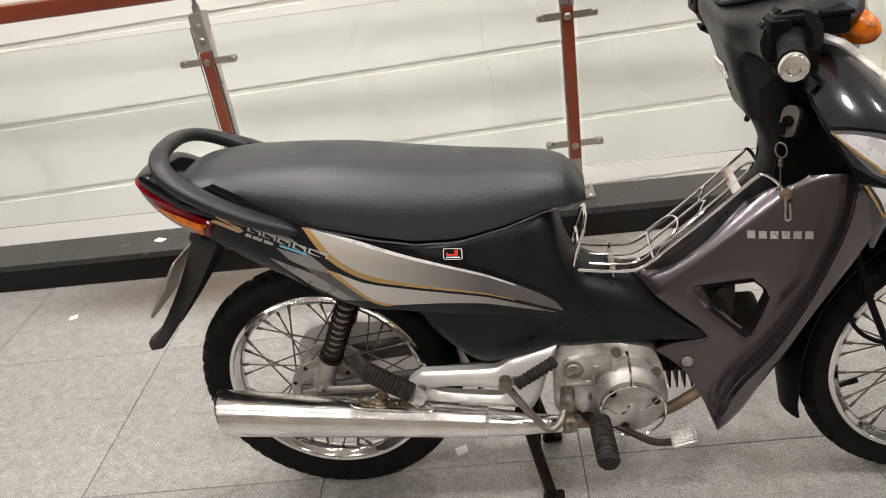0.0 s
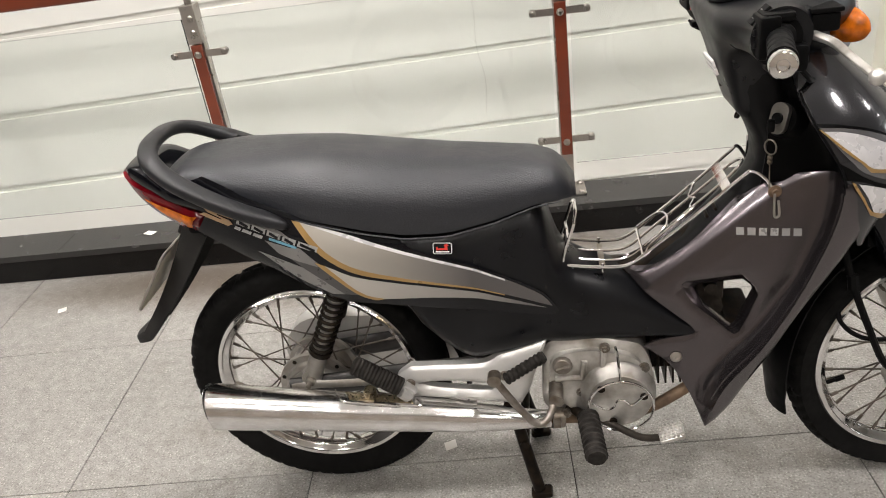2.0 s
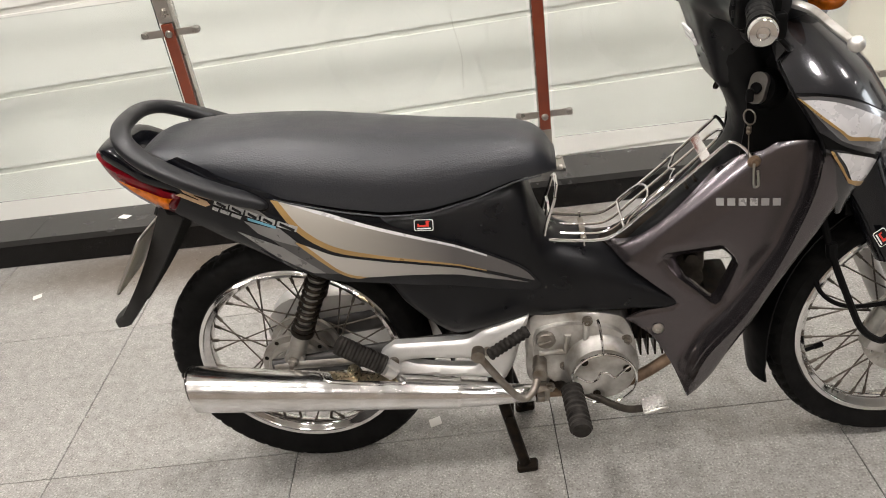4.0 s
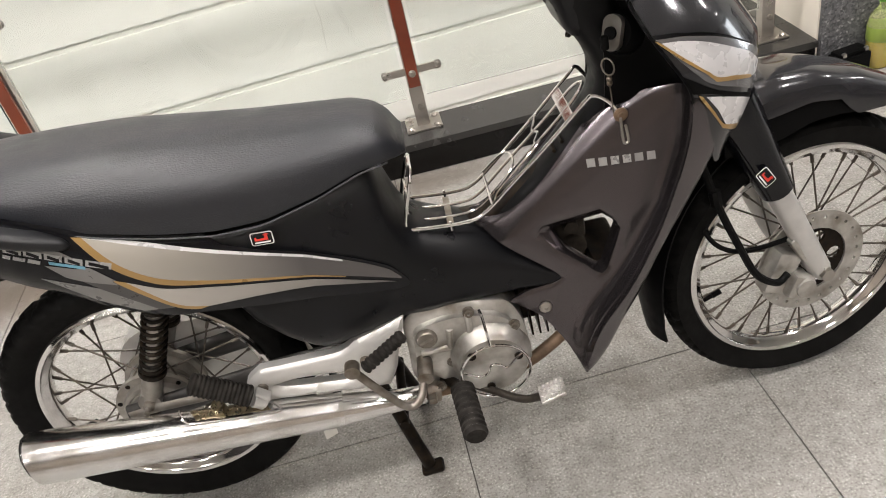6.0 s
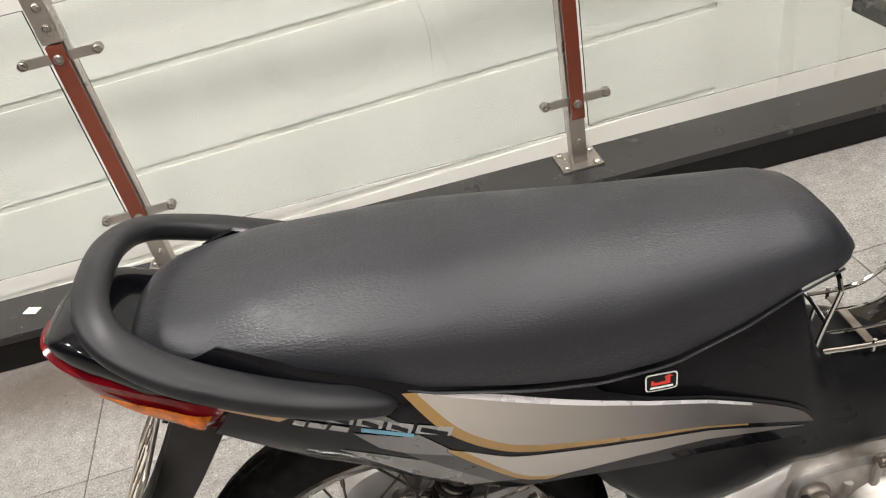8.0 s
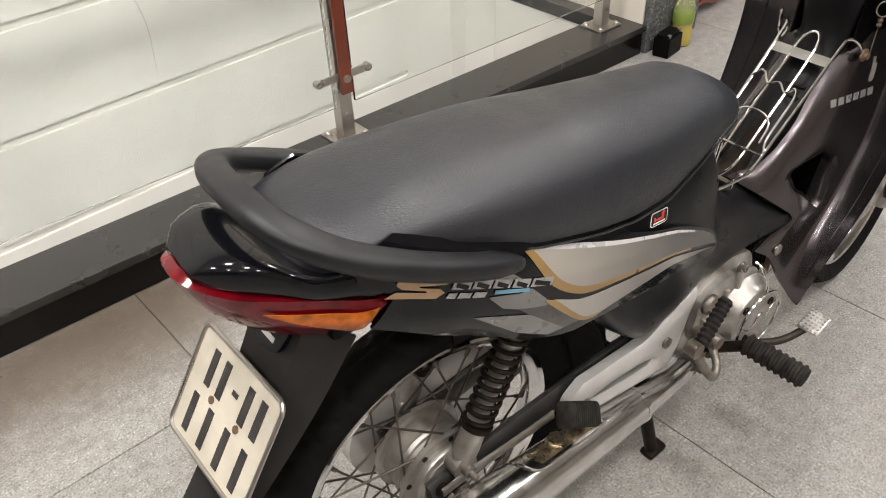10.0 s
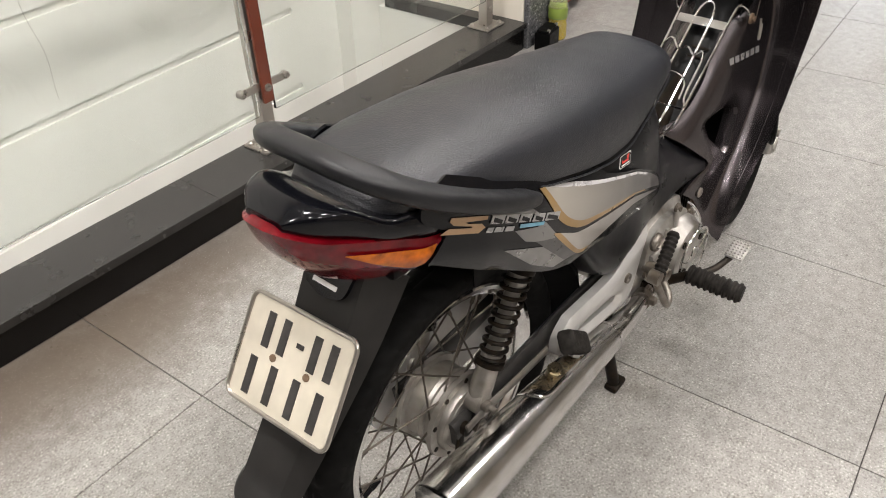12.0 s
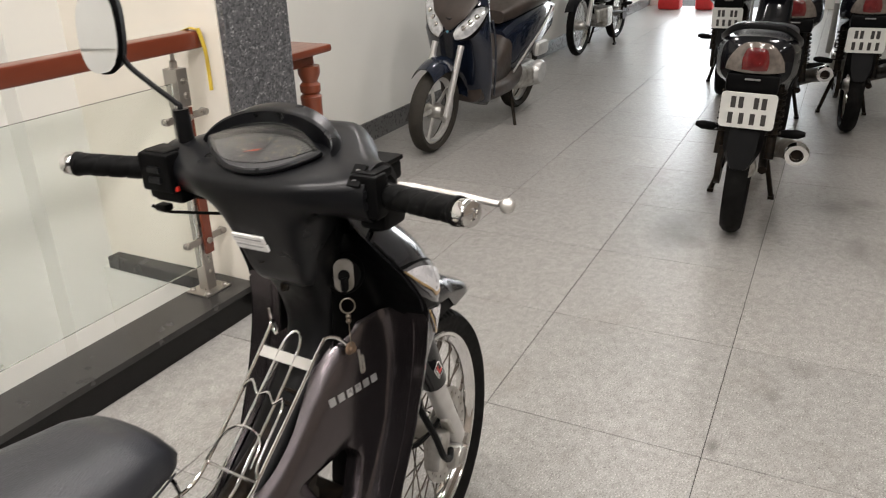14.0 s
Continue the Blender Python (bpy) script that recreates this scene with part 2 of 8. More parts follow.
M_MUFFLER = mat("muffler_chrome", (0.68, 0.68, 0.68), 0.19, 1.0, var=0.10, scale=18, rvar=0.08, col2=(0.56, 0.54, 0.51))
M_STAINED = mat("heat_stained_steel", (0.36, 0.30, 0.20), 0.30, 0.9, var=0.3, scale=40, rvar=0.1, col2=(0.18, 0.14, 0.09))
M_HUB = mat("grimy_cast_aluminium", (0.34, 0.325, 0.30), 0.38, 0.75, var=0.2, scale=22, bump=0.1, bscale=420, col2=(0.22, 0.20, 0.175))
M_ALU = mat("cast_aluminium", (0.49, 0.48, 0.455), 0.40, 0.78, var=0.22, scale=22, bump=0.12, bscale=420, col2=(0.24, 0.22, 0.19))
M_ALU2 = mat("silver_paint", (0.53, 0.52, 0.50), 0.36, 0.5, var=0.1, scale=20, bump=0.03)
M_DULLSTEEL = mat("dull_steel", (0.20, 0.185, 0.165), 0.45, 0.75, var=0.35, scale=35, col2=(0.11, 0.085, 0.06))
M_RUST = mat("rusty_pipe", (0.17, 0.115, 0.075), 0.6, 0.5, var=0.4, scale=40, bump=0.2, bscale=300)
M_RUBBER = mat("tyre_rubber", (0.0060, 0.0058, 0.0055), 0.62, var=0.35, scale=25, bump=0.1, bscale=300, spec=0.07)
M_DUSTYTYRE = mat("dusty_tyre_rubber", (0.028, 0.026, 0.023), 0.75, var=0.4, scale=30, bump=0.1, bscale=300, spec=0.07, col2=(0.05, 0.045, 0.038))
M_GRIP = mat("black_rubber", (0.0042, 0.0042, 0.0042), 0.5, var=0.25, scale=30, bump=0.08, spec=0.07)
M_PEG = mat("worn_peg_rubber", (0.020, 0.018, 0.016), 0.65, var=0.5, scale=60, bump=0.15, spec=0.07)
M_BLACKSTEEL = mat("black_steel", (0.0045, 0.0042, 0.0039), 0.42, 0.2, var=0.4, scale=50, col2=(0.020, 0.014, 0.009), spec=0.07)
M_SPOKE = mat("tarnished_spoke", (0.11, 0.095, 0.08), 0.4, 0.8, var=0.4, scale=60)
M_GLOSS = mat("gloss_black_paint", (0.0028, 0.0030, 0.0042), 0.22, 0.0, var=0.3, scale=8, coat=0.5, rvar=0.04, spec=0.06)
M_SATIN = mat("satin_black_plastic", (0.0046, 0.0048, 0.0056), 0.32, var=0.3, scale=9, rvar=0.06, bump=0.03, bscale=500, spec=0.24)
M_MATTE = mat("matte_black_plastic", (0.0026, 0.0026, 0.0027), 0.45, var=0.3, scale=12, bump=0.05, bscale=600, spec=0.07)
M_FENDER = mat("dusty_dark_grey_plastic", (0.017, 0.016, 0.015), 0.5, var=0.3, scale=10, bump=0.05, bscale=500, spec=0.22, col2=(0.010, 0.0095, 0.009))
M_RAIL = mat("grained_black_plastic", (0.010, 0.0102, 0.0115), 0.42, var=0.25, scale=12, bump=0.10, bscale=900, spec=0.35)
M_SPINE = mat("dark_grey_plastic", (0.0045, 0.0045, 0.0048), 0.40, var=0.2, scale=20, bump=0.03, bscale=500, spec=0.14)
M_SWING = mat("dark_grey_steel", (0.040, 0.038, 0.036), 0.38, 0.4, var=0.25, scale=30)
M_SHIELD = mat("grey_metallic_paint", (0.096, 0.085, 0.089), 0.24, 0.92, var=0.04, scale=300, coat=0.25, rvar=0.04)
M_COWL = mat("dark_grey_metallic_paint", (0.020, 0.020, 0.023), 0.20, 0.35, var=0.12, scale=300, coat=0.8, rvar=0.03, spec=0.25)
M_GREYMETAL = mat("silver_grey_metallic_paint", (0.17, 0.168, 0.175), 0.24, 0.6, var=0.06, scale=300, coat=0.6, rvar=0.03)
M_SEAT = leather_material()
M_STRIPE = fade_material("silver_foil", (0.44, 0.41, 0.36), (0.085, 0.078, 0.077), 0.10, 0.36)
M_STRIPE2 = fade_material("pale_silver_foil", (0.42, 0.395, 0.36), (0.13, 0.12, 0.115), 0.16, 0.46)
M_WHITEFOIL = mat("white_silver_foil", (0.62, 0.61, 0.62), 0.28, 0.3, coat=0.6)
M_GOLD = mat("gold_foil", (0.34, 0.21, 0.075), 0.34, 0.4, coat=0.5)
M_GREYFOIL = mat("grey_foil", (0.17, 0.165, 0.16), 0.32, 0.4, coat=0.5)
M_DARKFOIL = mat("dark_grey_foil", (0.05, 0.048, 0.047), 0.32, 0.4, coat=0.5)
M_COPPER = fade_material("copper_foil", (0.42, 0.27, 0.15), (0.20, 0.075, 0.03), -0.06, 0.03)
M_BLUEFOIL = mat("blue_foil", (0.12, 0.30, 0.40), 0.3, 0.1, coat=0.5)
M_LOGO = mat("silver_letter_foil", (0.36, 0.355, 0.35), 0.3, 0.5)
M_RED = mat("red_lens", (0.105, 0.002, 0.005), 0.16, var=0.35, scale=45, coat=0.35, spec=0.2, rvar=0.04)
M_AMBER = mat("amber_lens", (0.40, 0.095, 0.004), 0.14, var=0.45, scale=70, coat=0.35, spec=0.2, rvar=0.04)
M_PLATE = mat("cream_plate_enamel", (0.57, 0.525, 0.43), 0.42, var=0.14, scale=18)
M_PLATEW = mat("white_plate_enamel", (0.62, 0.62, 0.58), 0.4, var=0.08, scale=18)
M_INK = mat("plate_black", (0.035, 0.032, 0.03), 0.45, var=0.3, scale=60)
M_LENS = clear("clear_lens", (0.95, 0.95, 0.95), 0.0, 1.3)
M_DIAL = mat("dial_face", (0.010, 0.010, 0.011), 0.4, var=0.3, scale=60)
M_GRIME = mat("grimy_metal", (0.030, 0.024, 0.018), 0.55, 0.5, var=0.5, scale=60, bump=0.2, bscale=300)
M_REDDARK = mat("dark_red_lens", (0.085, 0.006, 0.006), 0.2, var=0.3, scale=30, coat=0.5)
M_DIALMARK = mat("dial_marks", (0.22, 0.19, 0.13), 0.5)
M_NEEDLE = mat("dial_needle", (0.42, 0.06, 0.02), 0.4)
M_SMOKE = mat("smoked_lamp_glass", (0.13, 0.110, 0.095), 0.12, 0.3, coat=1.0, var=0.3, scale=40)
M_MIRROR = mat("mirror_glass", (0.86, 0.87, 0.87), 0.02, 1.0, var=0.01, rvar=0.0)
M_WHITE = mat("white_sticker", (0.75, 0.74, 0.72), 0.4, var=0.05)
M_STICKRED = mat("red_sticker", (0.55, 0.03, 0.02), 0.35)
M_BLUE = mat("dark_blue_paint", (0.010, 0.015, 0.030), 0.14, 0.2, coat=0.8, var=0.2)
M_BROWN = mat("brown_plastic", (0.045, 0.034, 0.028), 0.45, var=0.2)
M_LAMPGLASS = mat("headlamp_glass", (0.62, 0.63, 0.64), 0.12, 0.5, coat=1.0, var=0.25, scale=40)
M_PAPER = mat("paper_scrap", (0.72, 0.70, 0.66), 0.7, var=0.05)
M_LIGHT = glow("lamp_glow", (1.0, 0.95, 0.88), 6.0)
M_DAY = glow("daylight_outside", (0.93, 0.97, 1.0), 3.0)
M_BOTTLE = clear("bottle_plastic", (0.90, 0.92, 0.55), 0.05, 1.3, 0.85)
M_LIQUID = mat("yellow_liquid", (0.62, 0.42, 0.02), 0.15, var=0.1)
M_GREENCAP = mat("green_cap", (0.10, 0.26, 0.04), 0.4)
M_YELLOW = mat("yellow_strap", (0.50, 0.36, 0.03), 0.5)
M_REDBOX = mat("red_plastic", (0.55, 0.02, 0.02), 0.4)


# ---- building helpers ----
def thing(name, label, category, group="", m=None):
    ob = new(name)
    ob.empty_display_size = 0.1
    if m is not None:
        ob.matrix_world = m
    return tagged(ob, label, category, group)


def part(name, bm, material, parent=None, label="", angle=38.0, back=None):
    """Links a bmesh as one mesh object under a thing or a part."""
    bevelled = bm.faces.layers.int.get("bevelled") is not None
    bmesh.ops.recalc_face_normals(bm, faces=bm.faces[:])
    me = bpy.data.meshes.new(name)
    bm.to_mesh(me)
    bm.free()
    me.materials.append(material)
    if back:
        me.materials.append(back)
    me.polygons.foreach_set("use_smooth", [True] * len(me.polygons))
    me.set_sharp_from_angle(angle=radians(angle))
    ob = new(name, me)
    if bevelled and angle > 5:
        ob.modifiers.new("weighted", "WEIGHTED_NORMAL").keep_sharp = True
    if parent is not None:
        ob.parent = parent
    if label:
        tagged(ob, label)
    return ob


def move(ob, *d):
    """Sets a part's place against the thing it belongs to."""
    ob.location = d
    return ob


def single(name, bm, material, label, category, group="", kind="", angle=38.0):
    return tagged(part(name, bm, material, None, "", angle), label, category, group, kind)


def spl(pts, n=24, closed=False):
    """A smooth line through the points."""
    p = [np.array(q, float) for q in pts]
    k = len(p)
    ext = [p[-1], *p, p[0], p[1]] if closed else [2 * p[0] - p[1], *p, 2 * p[-1] - p[-2]]
    spans = k if closed else k - 1
    out = []
    for j in range(n if closed else n + 1):
        t = j * spans / n
        i = min(int(t), spans - 1)
        f = t - i
        a, b, c, d = ext[i:i + 4]
        out.append(0.5 * (2 * b + (c - a) * f + (2 * a - 5 * b + 4 * c - d) * f * f + (3 * b - a - 3 * c + d) * f ** 3))
    return out


def line(*segs):
    """An outline of several smooth runs, with corners where they meet."""
    out = []
    for s in segs:
        q = spl(s, max(1, 5 * (len(s) - 1))) if len(s) > 2 else [np.array(x, float) for x in s]
        if out and np.linalg.norm(out[-1] - q[0]) < 1e-6:
            q = q[1:]
        out += q
    if np.linalg.norm(out[-1] - out[0]) < 1e-6:
        out.pop()
    return out


def lerp_table(table, x):
    return float(np.interp(x, [a for a, _ in table], [b for _, b in table]))


def tube(bm, pts, r, n=8, closed=False, caps=True, flat=1.0, up=None):
    """A round (or flattened) bar along the points; r is a number or a function of 0..1."""
    P = [Vector(p) for p in pts]
    k = len(P)
    rings, prev = [], None
    for i, p in enumerate(P):
        if closed:
            d = (P[(i + 1) % k] - P[i - 1]).normalized()
        else:
            d = (P[min(i + 1, k - 1)] - P[max(i - 1, 0)]).normalized()
        if up is not None:
            a = Vector(up) - d * d.dot(Vector(up))
        elif prev is None:
            a = d.orthogonal()
        else:
            a = prev - d * d.dot(prev)
        a.normalize()
        prev = a
        b = d.cross(a)
        rad = r(i / max(1, k - 1)) if callable(r) else r
        rings.append([bm.verts.new(p + a * (rad * flat * math.cos(2 * math.pi * j / n)) + b * (rad * math.sin(2 * math.pi * j / n))) for j in range(n)])
    for i in range(k if closed else k - 1):
        q, s = rings[i], rings[(i + 1) % k]
        for j in range(n):
            bm.faces.new((q[j], q[(j + 1) % n], s[(j + 1) % n], s[j]))
    if caps and not closed:
        bm.faces.new(rings[0][::-1])
        bm.faces.new(rings[-1])
    return bm


def loft(bm, rings, ring_closed=True, caps=True):
    R = [[bm.verts.new(p) for p in ring] for ring in rings]
    n = len(R[0])
    for a, b in zip(R, R[1:]):
        for j in range(n if ring_closed else n - 1):
            bm.faces.new((a[j], a[(j + 1) % n], b[(j + 1) % n], b[j]))
    if caps and ring_closed:
        bm.faces.new(R[0][::-1])
        bm.faces.new(R[-1])
    return bm


def shell(bm, t):
    """Gives an open sheet a thickness t."""
    bmesh.ops.recalc_face_normals(bm, faces=bm.faces[:])
    bmesh.ops.solidify(bm, geom=bm.faces[:], thickness=t)
    return bm


def lathe(bm, prof, n=32, m=None, closed=False):
    """Turns (radius, height) round the local z axis."""
    m = m or Matrix()
    rings = []
    for r, h in prof:
        rings.append([bm.verts.new(m @ Vector((max(r, 1e-5) * math.cos(2 * math.pi * j / n), max(r, 1e-5) * math.sin(2 * math.pi * j / n), h))) for j in range(n)])
    pairs = list(zip(rings, rings[1:])) + ([(rings[-1], rings[0])] if closed else [])
    for a, b in pairs:
        for j in range(n):
            bm.faces.new((a[j], a[(j + 1) % n], b[(j + 1) % n], b[j]))
    if not closed:
        for ring, r in ((rings[0], prof[0][0]), (rings[-1], prof[-1][0])):
            if r > 1e-4:
                bm.faces.new(ring)
            else:
                bmesh.ops.pointmerge(bm, verts=ring, merge_co=ring[0].co)
    return bm


def block(bm, c, size, bevel=0.003, m=None, segs=2):
    """A box with worn edges."""
    if bevel and not bm.faces.layers.int.get("bevelled"):
        bm.faces.layers.int.new("bevelled")
    r = bmesh.ops.create_cube(bm, size=1.0)
    vs = r["verts"]
    for v in vs:
        v.co = Vector((v.co.x * size[0], v.co.y * size[1], v.co.z * size[2]))
    if bevel:
        es = list({e for v in vs for e in v.link_edges})
        bv = bmesh.ops.bevel(bm, geom=es, offset=bevel, segments=segs, profile=0.5, affect="EDGES")
        vs = list({v for f in bv["faces"] for v in f.verts} | {v for v in vs if v.is_valid})
    mm = Matrix.Translation(c) @ (m or Matrix())
    for v in vs:
        v.co = mm @ v.co
    return bm


def slab(outline, mapf, depth, out=1.0, lift=0.0, holes=(), cell=0.03, roll=0.0, rollr=0.015, away=None, seams=(), thick=None):
    """A panel: a flat outline (with holes), bent by mapf(a, b) into space, with a thickness and rolled edges."""
    loops = []
    for lp in (outline, *holes):
        L = [np.array((p[0], p[1]), float) for p in lp]
        fine = []
        for p, q in zip(L, L[1:] + L[:1]):
            k = max(1, int(math.ceil(np.linalg.norm(q - p) / cell)))
            fine += [p + (q - p) * (i / k) for i in range(k)]
        loops.append(np.array(fine))

    def inside(q):
        odd = np.zeros(len(q), bool)
        for L in loops:
            a, b = L, np.roll(L, -1, 0)
            for (x0, y0), (x1, y1) in zip(a, b):
                if y0 != y1:
                    odd ^= ((y0 > q[:, 1]) != (y1 > q[:, 1])) & (q[:, 0] < (x1 - x0) * (q[:, 1] - y0) / (y1 - y0) + x0)
        return odd

    def edge_distance(q):
        best = np.full(len(q), 9.0)
        for L in loops:
            s = np.roll(L, -1, 0) - L
            for p, d in zip(L, s):
                t = np.clip(((q - p) @ d) / max(d @ d, 1e-14), 0, 1)
                best = np.minimum(best, np.linalg.norm(q - p - t[:, None] * d, axis=1))
        return best

    A = loops[0]
    lo, hi = A.min(0), A.max(0)
    xs, ys = np.arange(lo[0] + cell * 0.5, hi[0], cell), np.arange(lo[1] + cell * 0.45, hi[1], cell * 0.9)
    grid = np.array([(x + (cell * 0.25 if j % 2 else -cell * 0.25), y) for j, y in enumerate(ys) for x in xs]) if len(xs) and len(ys) else np.zeros((0, 2))
    if len(grid):
        grid = grid[inside(grid)]
    if len(grid):
        grid = grid[edge_distance(grid) > cell * 0.35]
    pts, con, base = [], [], 0
    for L in loops:
        pts += [Vector(p) for p in L]
        con += [(base + i, base + (i + 1) % len(L)) for i in range(len(L))]
        base += len(L)
    for seam in seams:
        pts += [Vector(p) for p in seam]
        con += [(base + i, base + i + 1) for i in range(len(seam) - 1)]
        base += len(seam)
    pts += [Vector(p) for p in grid]
    V, _, F, _, _, _ = geometry.delaunay_2d_cdt(pts, con, [], 0, 1e-7)
    V2 = np.array([(v.x, v.y) for v in V])
    cen = np.array([V2[list(f)].mean(0) for f in F])
    tris = [f for f, ok in zip(F, inside(cen)) if ok]
    dist = edge_distance(V2) if roll else None
    bm = bmesh.new()
    front, back = [], []
    h = 1e-4
    for i, (a, b) in enumerate(V2):
        p = Vector(mapf(a, b))
        nrm = (Vector(mapf(a + h, b)) - p).cross(Vector(mapf(a, b + h)) - p)
        nrm = nrm.normalized() * out if nrm.length > 1e-14 else Vector((0, 0, 1))
        if away is not None and nrm.dot(p - Vector(away)) < 0:
            nrm = -nrm
        off = lift - (roll * (1 - dist[i] / rollr) ** 2 if roll and dist[i] < rollr else 0.0)
        front.append(bm.verts.new(p + nrm * off))
        back.append(bm.verts.new(p + nrm * (min(lift - thick(a, b), off - 0.0012) if thick else lift - roll - depth)))
    count = {}
    for f in tris:
        bm.faces.new([front[i] for i in f])
        bm.faces.new([back[i] for i in reversed(f)]).material_index = 1
        for i, j in zip(f, list(f[1:]) + [f[0]]):
            count.setdefault(frozenset((i, j)), []).append((i, j))
    for e in count.values():
        if len(e) == 1:
            i, j = e[0]
            bm.faces.new((front[j], front[i], back[i], back[j]))
    bmesh.ops.delete(bm, geom=[v for v in bm.verts if not v.link_faces], context="VERTS")
    return bm


def flat_map(m):
    return lambda a, b: m @ Vector((a, b, 0))


def axle(c):
    """Local z runs along the axle, towards the right-hand side."""
    return Matrix.Translation(c) @ Matrix.Rotation(radians(90), 4, "X")

# ---- the room ----
LEDGE_Y0, LEDGE_Y1, LEDGE_Z = 2.412, 2.592, 0.114
PIER_X0, PIER_X1 = 1.60, 1.92


def box_between(bm, a, b, bevel=0.0):
    c = [(p + q) / 2 for p, q in zip(a, b)]
    return block(bm, c, [q - p for p, q in zip(a, b)], bevel)


def structure(name, boxes, material, label, category="wall"):
    bm = bmesh.new()
    for a, b in boxes:
        box_between(bm, a, b)
    return single(name, bm, material, label, category, kind="structure")


floor = structure("floor", [((X0 - 0.2, Y0 - 0.2, -0.28), (X1 + 0.2, 2.55, -0.003)), ((PIER_X0, 2.55, -0.28), (X1 + 0.2, Y1 + 0.2, -0.003))],
                  M_GROUT, "dark grout bed under grey granite-look floor tiles", "floor")
structure("stairwell_floor", [((X0 - 0.2, 2.45, -2.9), (PIER_X0 + 0.1, Y1 + 0.2, -2.8))], M_WALL, "pale floor at the foot of the stairwell", "floor")
structure("stairwell_wall", [((X0 - 0.2, 2.45, -2.8), (PIER_X0, 2.54, -0.28))], M_WALL, "white wall under the landing beside the stairwell")
ceiling = structure("ceiling", [((X0 - 0.2, Y0 - 0.2, CEIL), (X1 + 0.2, Y1 + 0.4, CEIL + 0.2))], M_CEIL, "plain white painted ceiling", "ceiling")

# long white wall, with pressed grooves beside the stairwell
wall_north = structure("wall_north", [((X0 - 0.2, Y1 + 0.012, -2.9), (X1 + 0.2, Y1 + 0.25, CEIL))], M_WALL, "white painted wall along the stairwell and the parking aisle")


TILT_RUN = 0.020  # the grooves and the handrail climb a little towards the pier


def stadium(x0, x1, z, h, n=6):
    pts = [(x0, z - h), (x1, z - h)]
    pts += [(x1 + h * math.sin(a), z - h * math.cos(a)) for a in np.linspace(0, math.pi, n + 2)[1:-1]]
    return pts + [(x1, z + h), (x0, z + h)]


grooves = [[(x, z + TILT_RUN * (x - 1.10)) for x, z in stadium(X0 + 0.05, 1.10, 0.158 + 0.325 * k, 0.013)] for k in range(-3, 8)]
bm = slab([(X0, -2.8), (1.60, -2.8), (1.60, CEIL), (X0, CEIL)], lambda a, b: (a, Y1, b), 0.012, 1.0, holes=grooves, cell=50.0)
part("groove_panel", bm, M_WALL, wall_north, "white panel with long pressed horizontal grooves")
bm = bmesh.new()
crack = [(0.075 + 0.012 * math.sin(7.0 * z) + 0.006 * math.sin(23 * z), Y1 - 0.0002, z) for z in np.linspace(0.19, 1.7, 40)]
tube(bm, crack, 0.0006, 5)
part("crack", bm, mat("dusty_crack", (0.30, 0.28, 0.25), 0.8), wall_north, "thin hairline crack in the paint")
bm = bmesh.new()
box_between(bm, (PIER_X1, Y1 - 0.004, 0.13), (X1, Y1 + 0.012, CEIL))
part("plaster", bm, M_WALL, wall_north)
structure("pilaster", [((1.366, Y1 - 0.087, -2.8), (PIER_X0, Y1, CEIL))], M_WALL, "shallow white corner pilaster in the stairwell", "pilaster")
structure("wall_pier", [((PIER_X0, 2.40, 0.0), (PIER_X1, Y1 + 0.012, CEIL))], M_WALL2, "cream painted end wall beside the glass railing")
structure("wall_stair_end", [((PIER_X0, 2.60, -2.8), (PIER_X1, Y1 + 0.012, -0.003))], M_WALL, "white wall that closes the stairwell")
bm = bmesh.new()
box_between(bm, (PIER_X0 + 0.004, 2.375, 0.0), (PIER_X1 + 0.012, 2.399, CEIL), 0.003)
single("granite_cladding", bm, M_GRANITE, "dark flecked granite cladding on the pier", "cladding", kind="structure")
bm = bmesh.new()
box_between(bm, (PIER_X1, Y1 - 0.016, 0.0), (X1, Y1 + 0.010, 0.13), 0.002)
single("baseboard", bm, M_SKIRT, "dark grey tiled skirting along the white wall", "baseboard", kind="structure")
# out of view; added to close the room and darken reflections
structure("wall_west", [((X0 - 0.25, Y0 - 0.2, -2.9), (X0, Y1 + 0.2, CEIL))], M_FARWALL, "unseen brown-grey wall that closes the room, kept dark for the reflections")
structure("wall_south", [((X0 - 0.2, Y0 - 0.25, 0.0), (X1 + 0.2, Y0, CEIL))], M_SOUTH, "plain tan wall that closes the room")
structure("wall_east", [((X1, 3.02, 0.0), (X1 + 0.2, Y1 + 0.2, CEIL)), ((X1, Y0, 0.0), (X1 + 0.2, 1.0, CEIL)), ((X1, 1.0, 2.6), (X1 + 0.2, 3.02, CEIL))],
          M_WALL, "white wall round the wide street opening")
structure("ground", [((X1 + 0.2, -400.0, -0.30), (400.0, 400.0, -0.02))], M_GROUT, "grey street ground outside the opening", "ground")
bm = bmesh.new()
box_between(bm, (X1 + 3.0, -9.0, -0.02), (X1 + 3.1, 12.0, 7.0))
single("backdrop", bm, M_DAY, "bright overexposed daylight outside the street opening", "backdrop", kind="structure")

